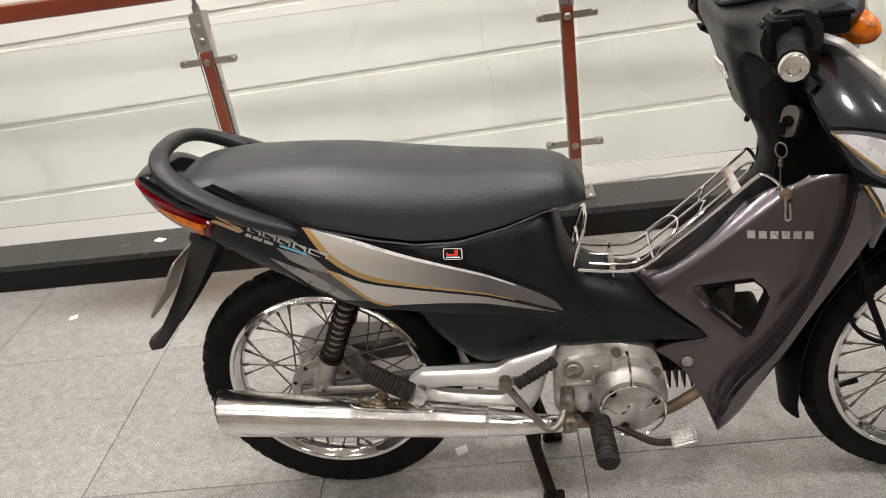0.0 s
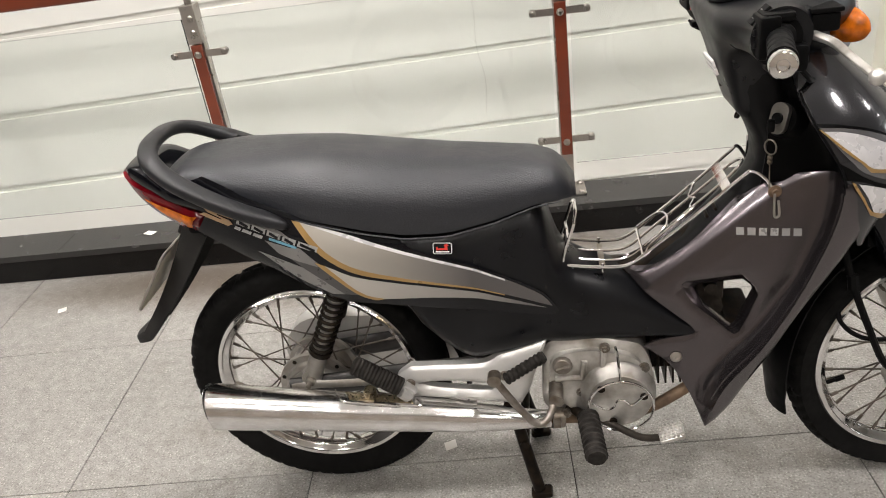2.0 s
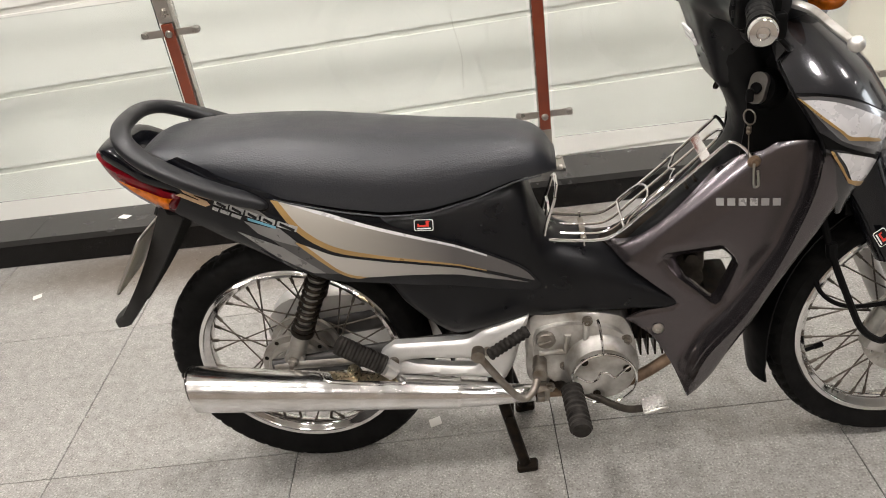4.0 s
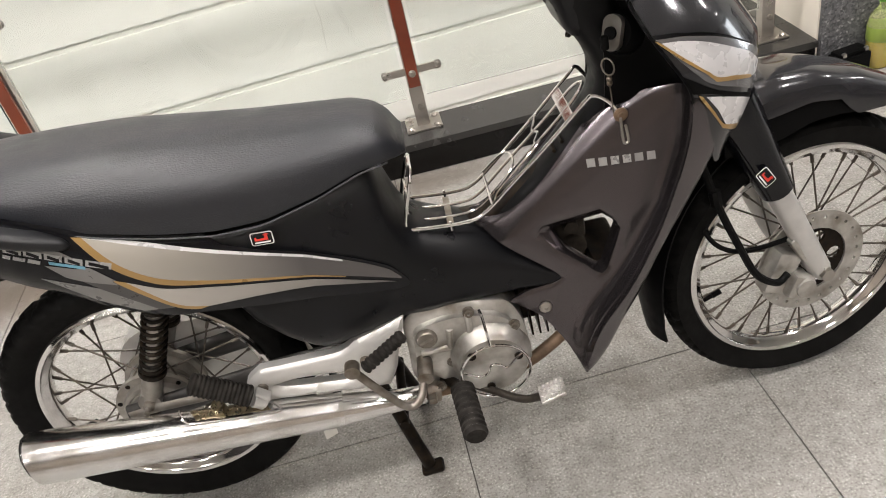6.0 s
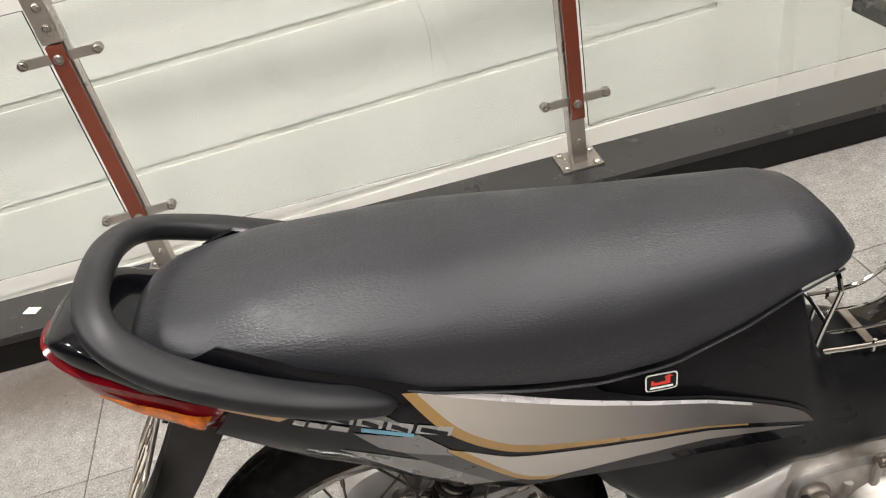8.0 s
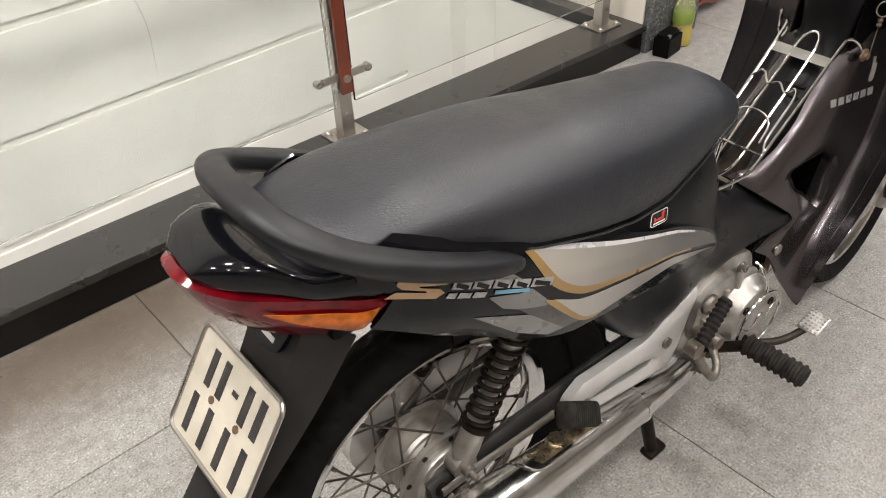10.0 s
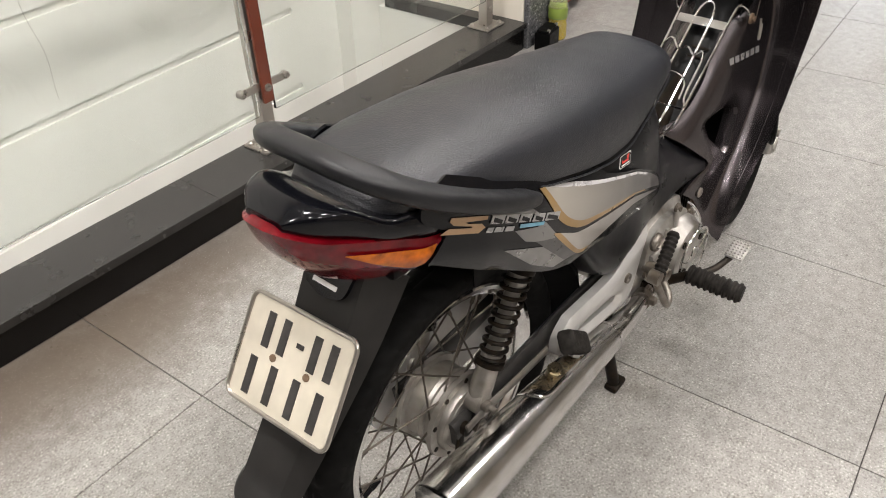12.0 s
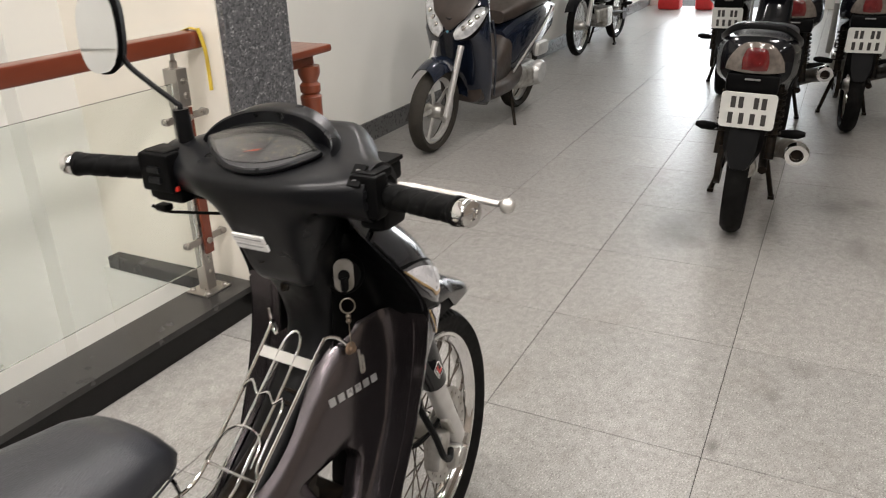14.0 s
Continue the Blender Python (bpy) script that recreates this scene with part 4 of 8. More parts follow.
part("frame", bm, M_BLACKSTEEL, bike, "black tubular steel frame")

CR = [(0.478, 0.262), (0.482, 0.33), (0.486, 0.386), (0.512, 0.408), (0.55, 0.410), (0.592, 0.405), (0.645, 0.394), (0.672, 0.380), (0.690, 0.33), (0.695, 0.27), (0.690, 0.232), (0.655, 0.208), (0.60, 0.202), (0.53, 0.212), (0.495, 0.232)]
bm = slab(spl(CR, 60, True), lambda a, b: (a, -0.108, b), 0.21, 1.0, roll=0.010, rollr=0.018, cell=0.02)
engine = move(part("engine", bm, M_ALU, bike, "dusty cast aluminium engine"), -0.005, 0.020, -0.008)
bm = slab(spl([(0.496, 0.295), (0.496, 0.345), (0.505, 0.378), (0.545, 0.391), (0.60, 0.389), (0.655, 0.370), (0.675, 0.33), (0.678, 0.27), (0.66, 0.235), (0.61, 0.222), (0.56, 0.235), (0.525, 0.262)], 60, True),
          lambda a, b: (a, -0.126, b), 0.015, 1.0, roll=0.005, rollr=0.010, cell=0.02)
part("side_cover", bm, M_ALU, engine)
CL = Vector((0.622, -0.126, 0.297))
bm = bmesh.new()
lathe(bm, [(0.072, 0.0), (0.070, 0.010), (0.064, 0.016), (0.062, 0.024), (0.059, 0.029), (0.055, 0.030), (0.0, 0.030)], 56, axle(CL))
cc = part("clutch_cover", bm, M_ALU, engine)
for a in (75, 195, 315):
    bm = bmesh.new()
    p = axle(CL) @ Vector((0.047 * math.cos(radians(a - 60)), 0.047 * math.sin(radians(a - 60)), 0.030))
    lathe(bm, [(0.0075, 0.0), (0.0075, 0.003), (0.0035, 0.003), (0.003, 0.001), (0.0, 0.001)], 12, axle(p))
    part("cover_bolt", bm, M_BLACKSTEEL, cc)
bm = bmesh.new()
lathe(bm, [(0.019, 0.0), (0.019, 0.006), (0.016, 0.010), (0.0, 0.010)], 24, axle((0.520, -0.124, 0.366)))
block(bm, (0.520, -0.136, 0.366), (0.026, 0.008, 0.005), 0.002, Matrix.Rotation(radians(-18), 4, "Y"))
part("oil_cap", bm, M_DULLSTEEL, engine, "stained oil filler cap")
for u, w in ((0.553, 0.300), (0.500, 0.300), (0.600, 0.402), (0.672, 0.352), (0.522, 0.246), (0.56, 0.222), (0.668, 0.245)):
    bm = bmesh.new()
    lathe(bm, [(0.010, 0.0), (0.010, 0.006), (0.0065, 0.006), (0.0065, 0.011), (0.003, 0.011), (0.003, 0.008), (0.0, 0.008)], 12, axle((u, -0.122, w)))
    part("engine_bolt", bm, M_DULLSTEEL, engine)
bm = bmesh.new()
for p, q in (((0.505, 0.335), (0.556, 0.335)), ((0.556, 0.335), (0.562, 0.375)), ((0.595, 0.355), (0.598, 0.402))):
    tube(bm, [(p[0], -0.127, p[1]), (q[0], -0.127, q[1])], 0.006, 8)
part("cover_ribs", bm, M_ALU, engine)
# chromed guard ring with a wave-shaped wire
bm = bmesh.new()
rc = CL + Vector((0.002, -0.040, -0.004))
tube(bm, [rc + Vector((0.060 * math.cos(a), 0, 0.060 * math.sin(a))) for a in np.linspace(0, 2 * math.pi, 49)[:-1]], 0.0024, 8, closed=True)
tube(bm, spl([rc + Vector((x, 0, z)) for x, z in ((-0.054, 0.012), (-0.03, -0.004), (-0.014, 0.000), (-0.006, 0.016), (0.008, 0.014), (0.020, 0.004), (0.040, 0.022), (0.052, 0.030))], 40), 0.0020, 8)
tube(bm, spl([rc + Vector((0.0, 0, 0.060)), rc + Vector((-0.002, 0.002, 0.09)), rc + Vector((-0.004, 0.018, 0.112)), rc + Vector((-0.006, 0.03, 0.118))], 12), 0.0024, 8)
part("guard_ring", bm, M_CHROME, engine, "chromed wire guard ring")
# finned cylinder lying forward, carburettor above
bm = bmesh.new()
block(bm, (0.77, 0, 0.335), (0.16, 0.10, 0.09), 0.006)
block(bm, (0.86, 0, 0.34), (0.06, 0.135, 0.115), 0.010)
part("cylinder", bm, M_BLACKSTEEL, engine, "finned cylinder")
for k in range(9):
    bm = bmesh.new()
    block(bm, (0.705 + 0.014 * k, 0, 0.335), (0.0035, 0.155, 0.125), 0.001)
    part("fin", bm, M_BLACKSTEEL, engine)
bm = bmesh.new()
block(bm, (0.80, -0.015, 0.475), (0.055, 0.07, 0.075), 0.010)
lathe(bm, [(0.026, 0.03), (0.026, -0.03)], 16, axle((0.80, -0.02, 0.43)))
tube(bm, spl([(0.77, 0, 0.50), (0.70, 0, 0.50), (0.62, 0, 0.50)], 8), 0.025, 12)
lathe(bm, [(0.012, 0.0), (0.012, 0.015), (0.0, 0.015)], 12, axle((0.80, -0.05, 0.48)))
block(bm, (0.845, -0.02, 0.52), (0.05, 0.05, 0.022), 0.005)
part("carburettor", bm, M_GRIME, engine, "grimy carburettor")

# exhaust
MUF = [((-0.175, -0.1495, 0.326), 0.0450), ((-0.160, -0.1485, 0.3235), 0.0458), ((-0.03, -0.140, 0.3035), 0.0425), ((0.10, -0.1315, 0.2835), 0.0385), ((0.23, -0.123, 0.2640), 0.0345), ((0.336, -0.116, 0.2470), 0.0315)]
bm = bmesh.new()
pts = spl([p for p, r in MUF], 40)
rr = spl([(r, 0) for p, r in MUF], 40)
d0 = (Vector(pts[0]) - Vector(pts[-1])).normalized()
tube(bm, pts, lambda t: float(rr[min(40, round(t * 40))][0]), 40, caps=False)
tube(bm, [Vector(p) for p in pts[:14]], lambda t: 0.0425 - 0.002 * t, 40, caps=False)
bm.verts.ensure_lookup_table()
for v in bm.verts:
    back = max(0.0, 1.0 - (v.co - Vector(pts[0])).dot(-d0) / 0.08)
    v.co += d0 * ((v.co.z - pts[0][2]) * 0.30 * back)
exhaust = part("exhaust", bm, M_MUFFLER, bike, "chromed megaphone silencer with scratches and stains")
bm = bmesh.new()
lathe(bm, [(0.0, 0.0), (0.041, 0.0), (0.041, 0.004), (0.018, 0.004), (0.016, -0.03), (0.0, -0.03)], 30, Matrix.Translation(pts[8]) @ d0.to_track_quat("Z", "Y").to_matrix().to_4x4())
part("baffle", bm, M_BLACKSTEEL, exhaust)
bm = bmesh.new()
tube(bm, [Vector(pts[-1]) + d0 * 0.004, Vector(pts[-1]) - d0 * 0.003], 0.0325, 32)
part("seam_band", bm, M_CHROME, exhaust)
bm = bmesh.new()
tube(bm, [(0.335, -0.116, 0.247), (0.37, -0.115, 0.242), (0.44, -0.112, 0.233), (0.485, -0.106, 0.227)], lambda t: (0.0275, 0.0265, 0.020, 0.017)[round(t * 3)], 24)
part("tail_cone", bm, M_MUFFLER, exhaust)
bm = bmesh.new()
tube(bm, spl([(0.48, -0.107, 0.228), (0.53, -0.096, 0.219), (0.60, -0.084, 0.208), (0.68, -0.075, 0.220), (0.76, -0.06, 0.262), (0.82, -0.03, 0.30), (0.86, 0.0, 0.315)], 30), 0.0115, 14)
part("header_pipe", bm, M_RUST, exhaust, "rusty brown header pipe")
bm = bmesh.new()
tube(bm, [(0.487, -0.106, 0.228), (0.510, -0.101, 0.224)], 0.020, 14)
block(bm, (0.498, -0.124, 0.232), (0.016, 0.02, 0.014), 0.003)
part("pipe_clamp", bm, M_DULLSTEEL, exhaust)


def on_muffler(x, a, lift):
    """Point at x along the silencer and angle a round it, lifted off its skin."""
    k = (x + 0.175) / 0.511 * 40
    i = max(0, min(39, int(k)))
    c = Vector(pts[i]).lerp(Vector(pts[i + 1]), k - i)
    r = float(rr[i][0]) * (1 - k + i) + float(rr[i + 1][0]) * (k - i) + lift
    e1 = d0.cross(Vector((0, 0, 1))).normalized()
    e2 = e1.cross(d0)
    if e2.z < 0:
        e2 = -e2
    if e1.y > 0:
        e1 = -e1
    return c + e1 * (r * math.sin(a)) + e2 * (r * math.cos(a))


# stained mounting saddle with its raised lip, and the brass spacer under the peg
bm = bmesh.new()
for k in range(9):
    row = [bm.verts.new(on_muffler(0.10 + 0.12 * k / 8 + 0.016 * (j / 8), radians(-40 + 60 * j / 8), 0.0006 if 0 < k < 8 and 0 < j < 8 else -0.002)) for j in range(9)]
    if k:
        for j in range(8):
            bm.faces.new((old[j], old[j + 1], row[j + 1], row[j]))
    old = row
saddle = part("mounting_saddle", bm, M_STAINED, exhaust, "heat-stained golden mounting saddle")
lip = [(0.10, -40), (0.104, -10), (0.116, 20), (0.15, 24), (0.20, 24), (0.236, 20), (0.228, -10)]
bm = bmesh.new()
tube(bm, spl([tuple(on_muffler(x, radians(a), 0.0012)) for x, a in lip], 40), 0.0022, 8)
part("lip", bm, M_CHROME, saddle)
bm = bmesh.new()
lathe(bm, [(0.0, 0.0), (0.013, 0.0), (0.013, 0.020), (0.010, 0.021), (0.010, 0.027), (0.0, 0.027)], 18, Matrix.Translation(on_muffler(0.158, radians(-12), -0.004)) @ Matrix.Rotation(radians(14), 4, "X"))
part("spacer", bm, M_STAINED, saddle, "brass-coloured spacer")

# chain case, swingarm, shocks
bm = slab([(0.095 * math.cos(a), RA.z + 0.095 * math.sin(a)) for a in np.radians(np.linspace(80, 280, 16))] + [(0.40 + 0.06 * math.cos(a), 0.31 + 0.06 * math.sin(a)) for a in np.radians(np.linspace(-80, 80, 10))],
          lambda a, b: (a, 0.062, b), 0.045, 1.0, roll=0.008, rollr=0.02, cell=0.05)
part("chain_case", bm, M_ALU2, bike, "grey pressed chain case")
for s in (-1, 1):
    bm = bmesh.new()
    tube(bm, [(-0.045, s * 0.060, 0.290), (0.0, s * 0.061, 0.295), (0.10, s * 0.062, 0.308), (0.25, s * 0.064, 0.325), (0.42, s * 0.065, 0.335)], 0.026, 14, flat=0.5, up=(0, 1, 0))
    part("swingarm", bm, M_SWING, bike, "dark grey steel swingarm")
    bm = bmesh.new()
    A, B = Vector((0.008, s * 0.068, 0.330)), Vector((0.110, s * 0.074, 0.545))
    ax = (B - A).normalized()
    tube(bm, [A, A.lerp(B, 0.12), A.lerp(B, 0.36)], lambda t: (0.017, 0.019, 0.017)[round(t * 2)], 16)
    tube(bm, [A + Vector((0, s * -0.012, 0)), A + Vector((0, s * 0.014, 0))], 0.020, 16)
    sh = part("shock_absorber", bm, M_HUB, bike, "silver shock absorber")
    bm = bmesh.new()
    tube(bm, [A.lerp(B, 0.36), A.lerp(B, 0.97)], 0.0125, 14)
    tube(bm, [A.lerp(B, 0.84), A.lerp(B, 0.97)], 0.017, 14)
    part("damper", bm, M_STEEL, sh)
    side = ax.orthogonal().normalized()
    up2 = ax.cross(side)
    hx = []
    for k in range(0, 201):
        t = k / 200
        a = 2 * math.pi * 10.5 * t
        hx.append(A.lerp(B, 0.30 + 0.66 * t) + side * (0.0195 * math.cos(a)) + up2 * (0.0195 * math.sin(a)))
    bm = bmesh.new()
    tube(bm, hx, 0.0036, 7)
    part("spring", bm, M_BLACKSTEEL, sh, "black coil spring")
    for t0, t1 in ((0.275, 0.31), (0.94, 0.98)):
        bm = bmesh.new()
        tube(bm, [A.lerp(B, t0), A.lerp(B, t1)], 0.0240, 18)
        part("spring_seat", bm, M_BLACKSTEEL, sh)
    bm = bmesh.new()
    lathe(bm, [(0.010, 0.0), (0.010, 0.012), (0.005, 0.014), (0.005, 0.026), (0.0, 0.027)], 12, axle(A + Vector((0, -0.012 if s < 0 else -0.02, 0))))
    part("shock_nut", bm, M_DULLSTEEL, sh)
bm = bmesh.new()
tube(bm, [RA + Vector((0, -0.088, 0)), RA + Vector((0, 0.11, 0))], 0.007, 10)
lathe(bm, [(0.014, 0.070), (0.014, 0.083), (0.0, 0.083)], 6, axle(RA))
part("rear_axle", bm, M_DULLSTEEL, bike)
bm = bmesh.new()
tube(bm, [(-0.028, -0.066, 0.30), (-0.050, -0.076, 0.262), (-0.062, -0.082, 0.225)], 0.009, 8, flat=0.5, up=(0, 1, 0))
tube(bm, [(-0.062, -0.086, 0.226), (0.10, -0.10, 0.275), (0.36, -0.10, 0.262)], 0.003, 6)
tube(bm, [(-0.028, -0.06, 0.30), (-0.028, -0.080, 0.30)], 0.012, 12)
part("brake_arm", bm, M_BLACKSTEEL, bike)
bm = bmesh.new()
tube(bm, spl([(-0.035, -0.082, 0.310), (0.02, -0.084, 0.318), (0.09, -0.086, 0.320), (0.17, -0.090, 0.328)], 16), 0.010, 8, flat=0.35, up=(0, 1, 0))
part("torque_link", bm, M_HUB, bike)

# cast step bracket with a long opening
SB = line([(0.482, 0.420), (0.476, 0.399), (0.458, 0.35), (0.446, 0.312), (0.426, 0.274)], [(0.426, 0.274), (0.36, 0.282), (0.284, 0.292), (0.200, 0.303)], [(0.200, 0.303), (0.182, 0.318), (0.186, 0.352), (0.216, 0.376)], [(0.216, 0.376), (0.281, 0.375), (0.358, 0.376), (0.392, 0.394), (0.425, 0.402), (0.482, 0.420)])
SBH = line([(0.228, 0.334), (0.275, 0.337), (0.352, 0.330)], [(0.352, 0.330), (0.378, 0.320), (0.370, 0.309)], [(0.370, 0.309), (0.336, 0.311), (0.26, 0.322), (0.228, 0.334)])
bm = slab(SB, lambda a, b: (a, -0.118 + 0.05 * max(0, a - 0.40), b), 0.016, 1.0, holes=[SBH], roll=0.009, rollr=0.013, cell=0.008)
sb = move(part("step_bracket", bm, M_ALU2, bike, "cast aluminium step bracket"), 0.006, 0.010, -0.010)
for u, w in ((0.398, 0.352), (0.212, 0.342)):
    bm = bmesh.new()
    lathe(bm, [(0.010, 0.0), (0.010, 0.005), (0.004, 0.005), (0.0035, 0.002), (0.0, 0.002)], 12, axle((u, -0.118, w)))
    part("bracket_bolt", bm, M_DULLSTEEL, sb)


def rubber_peg(bm, a, b, r, ribs, flat=1.0, up=None):
    """A ribbed rubber sleeve."""
    a, b = Vector(a), Vector(b)
    n = ribs * 4
    tube(bm, [a.lerp(b, k / n) for k in range(n + 1)], lambda t: r * (0.80 if t < 0.01 or t > 0.99 else (1.0 if int(round(t * n)) % 4 in (1, 2) else 0.84)), 16, flat=flat, up=up)


for s in (-1, 1):
    bm = bmesh.new()
    pa, pb = Vector((0.202, s * 0.152, 0.371)), Vector((0.124, s * 0.166, 0.441))
    px_ = (pb - pa).normalized()
    pz_ = Vector((0.1, s * 0.75, 0.65))
    pz_ = (pz_ - px_ * pz_.dot(px_)).normalized()
    pm_ = Matrix((px_, pz_.cross(px_), pz_)).transposed().to_4x4()
    pm_.translation = (pa + pb) / 2
    rings = []
    for k in range(57):
        x = -0.053 + 0.106 * k / 56
        g = (0.70 if k in (0, 56) else 0.92 if k in (1, 55) else 1.0) * (1.0 if k % 4 in (1, 2) else 0.90)
        rings.append([(x, 0.0190 * g * math.copysign(abs(math.cos(a)) ** 0.5, math.cos(a)), 0.0140 * g * math.copysign(abs(math.sin(a)) ** 0.5, math.sin(a))) for a in np.linspace(0, 2 * math.pi, 21)[:-1]])
    loft(bm, rings)
    for v in bm.verts:
        v.co = pm_ @ v.co
    rp = move(part("rear_footpeg", bm, M_PEG, bike, "folded black rubber pillion peg"), 0.002, -s * 0.016, -0.026)
    bm = bmesh.new()
    tube(bm, [(0.214, s * 0.120, 0.338), (0.212, s * 0.146, 0.345), (0.200, s * 0.150, 0.357)], 0.011, 10)
    block(bm, (0.208, s * 0.138, 0.348), (0.030, 0.020, 0.034), 0.004, Matrix.Rotation(radians(45), 4, "Y"))
    part("peg_hinge", bm, M_ALU2, rp)
    bm = bmesh.new()
    rubber_peg(bm, (0.551, s * 0.165, 0.272), (0.560, s * 0.272, 0.268), 0.0215, 9, 0.95)
    fp = move(part("front_footpeg", bm, M_PEG, bike, "worn ribbed rubber footpeg"), 0.005, 0, 0.012)
    bm = bmesh.new()
    tube(bm, [(0.50, s * 0.05, 0.215), (0.54, s * 0.12, 0.235), (0.55, s * 0.168, 0.270)], 0.010, 10)
    part("peg_bar", bm, M_BLACKSTEEL, fp)
# kick starter
bm = bmesh.new()
tube(bm, spl([(0.492, -0.150, 0.322), (0.478, -0.180, 0.297), (0.455, -0.190, 0.290), (0.425, -0.190, 0.328), (0.383, -0.186, 0.398)], 24), 0.0072, 12)
tube(bm, [(0.495, -0.118, 0.325), (0.493, -0.168, 0.323)], 0.014, 14)
lathe(bm, [(0.013, -0.010), (0.013, 0.010), (0.0, 0.010)], 14, axle((0.384, -0.186, 0.399)))
kick = move(part("kick_starter", bm, M_DULLSTEEL, bike, "tarnished steel kick-start lever"), 0.006, 0.020, -0.018)
bm = bmesh.new()
rubber_peg(bm, (0.404, -0.184, 0.394), (0.478, -0.170, 0.434), 0.0120, 9)
part("kick_pedal", bm, M_PEG, kick, "ribbed rubber kick pedal")
# brake pedal
bm = bmesh.new()
tube(bm, spl([(0.55, -0.10, 0.235), (0.60, -0.130, 0.228), (0.65, -0.168, 0.230), (0.695, -0.190, 0.252)], 20), 0.0070, 10)
bp_ = move(part("brake_pedal", bm, M_GRIME, bike, "grimy steel brake pedal"), 0.004, -0.010, 0.008)
bm = bmesh.new()
mt = pose(0.698, -0.195, 0.264, 0, -18, 0)
block(bm, (0, 0, 0), (0.046, 0.040, 0.008), 0.004, None)
for i in range(6):
    for j in range(5):
        block(bm, (-0.0185 + 0.0074 * i, -0.0148 + 0.0074 * j, 0.005), (0.0048, 0.0048, 0.004), 0.001, segs=1)
for v in bm.verts:
    v.co = mt @ v.co
part("pedal_pad", bm, M_ALU, bp_, "worn chequered pedal pad")
# centre stand
bm = bmesh.new()
for s in (-1, 1):
    tube(bm, spl([(0.405, s * 0.060, 0.235), (0.420, s * 0.072, 0.165), (0.436, s * 0.083, 0.085), (0.450, s * 0.091, 0.018)], 12), 0.0125, 12)
    block(bm, (0.455, s * 0.093, 0.010), (0.046, 0.030, 0.016), 0.006, Matrix.Rotation(radians(-8), 4, "Y"))
tube(bm, [(0.405, -0.075, 0.235), (0.405, 0.075, 0.235)], 0.014, 10)
tube(bm, [(0.428, -0.09, 0.14), (0.428, 0.09, 0.14)], 0.010, 10)
part("centre_stand", bm, M_BLACKSTEEL, bike, "black steel centre stand")


# ---- bodywork ----
HALF = [(-0.28, 0.050), (-0.22, 0.082), (-0.12, 0.103), (-0.04, 0.122), (0.06, 0.133), (0.15, 0.134), (0.30, 0.122), (0.42, 0.106), (0.50, 0.094), (0.62, 0.088), (0.76, 0.088)]


def side_half(u, w):
    """Half width of the rear side panels."""
    mid = lerp_table([(-0.15, 0.755), (0.0, 0.70), (0.15, 0.625), (0.30, 0.580), (0.50, 0.51)], u)
    tuck = lerp_table([(-0.02, 5.6), (0.05, 3.4), (0.16, 2.42)], u) if w < mid else lerp_table([(-0.10, 3.0), (0.0, 6.5)], u)
    return lerp_table(HALF, u) - tuck * max(0.0, abs(w - mid) - 0.02) ** 2


def on_side(s, extra=0.0):
    return lambda a, b: (a + 0.06 * max(0.0, a - 0.25), s * (side_half(a, b) + extra), b - 0.12 * max(0.0, a - 0.36))


def mirrored(fn):
    for s in (-1, 1):
        fn(s)


# tunnel and under-seat cover, one smooth body
def tunnel_ring(u):
    top = lerp_table([(0.20, 0.66), (0.47, 0.69), (0.495, 0.682), (0.504, 0.645), (0.513, 0.605), (0.525, 0.568), (0.545, 0.547), (0.58, 0.531), (0.615, 0.520), (0.64, 0.510), (0.66, 0.498), (0.70, 0.470), (0.76, 0.424), (0.80, 0.41)], u)
    low = lerp_table([(0.19, 0.545), (0.226, 0.503), (0.262, 0.452), (0.296, 0.409), (0.325, 0.379), (0.345, 0.366), (0.362, 0.364), (0.425, 0.376), (0.484, 0.384), (0.568, 0.386), (0.665, 0.384), (0.72, 0.390), (0.80, 0.40)], u)
    hw = lerp_table([(0.19, 0.105), (0.30, 0.112), (0.42, 0.106), (0.50, 0.093), (0.56, 0.085), (0.64, 0.078), (0.68, 0.078), (0.74, 0.084), (0.765, 0.083), (0.80, 0.072)], u)
    ring = []
    es = lerp_table([(0.49, 0.5), (0.56, 0.62), (0.66, 0.8)], u)
    ec = lerp_table([(0.49, 0.5), (0.56, 0.62), (0.66, 0.85)], u)
    for k in range(40):
        a = 2 * math.pi * k / 40
        cs, sn = math.cos(a), math.sin(a)
        z = (top + low) / 2 + (top - low) / 2 * math.copysign(abs(sn) ** (0.5 if sn < 0 else es), sn)
        f = (z - low) / max(top - low, 1e-3)
        lift = lerp_table([(0.0, 1.16), (0.12, 1.12), (0.35, 1.0), (0.6, 0.99), (0.8, 0.90), (1.0, 0.74)], f) if u > 0.25 else 1.0
        ring.append((u, hw * lift * math.copysign(abs(cs) ** (0.5 if sn < 0 else ec), cs), z))
    return ring


bm = bmesh.new()
loft(bm, [tunnel_ring(u) for u in np.concatenate([np.linspace(0.19, 0.49, 18), np.linspace(0.497, 0.58, 14), np.linspace(0.60, 0.80, 9)])])
part("centre_cover", bm, M_SATIN, bike, "satin black centre cover")

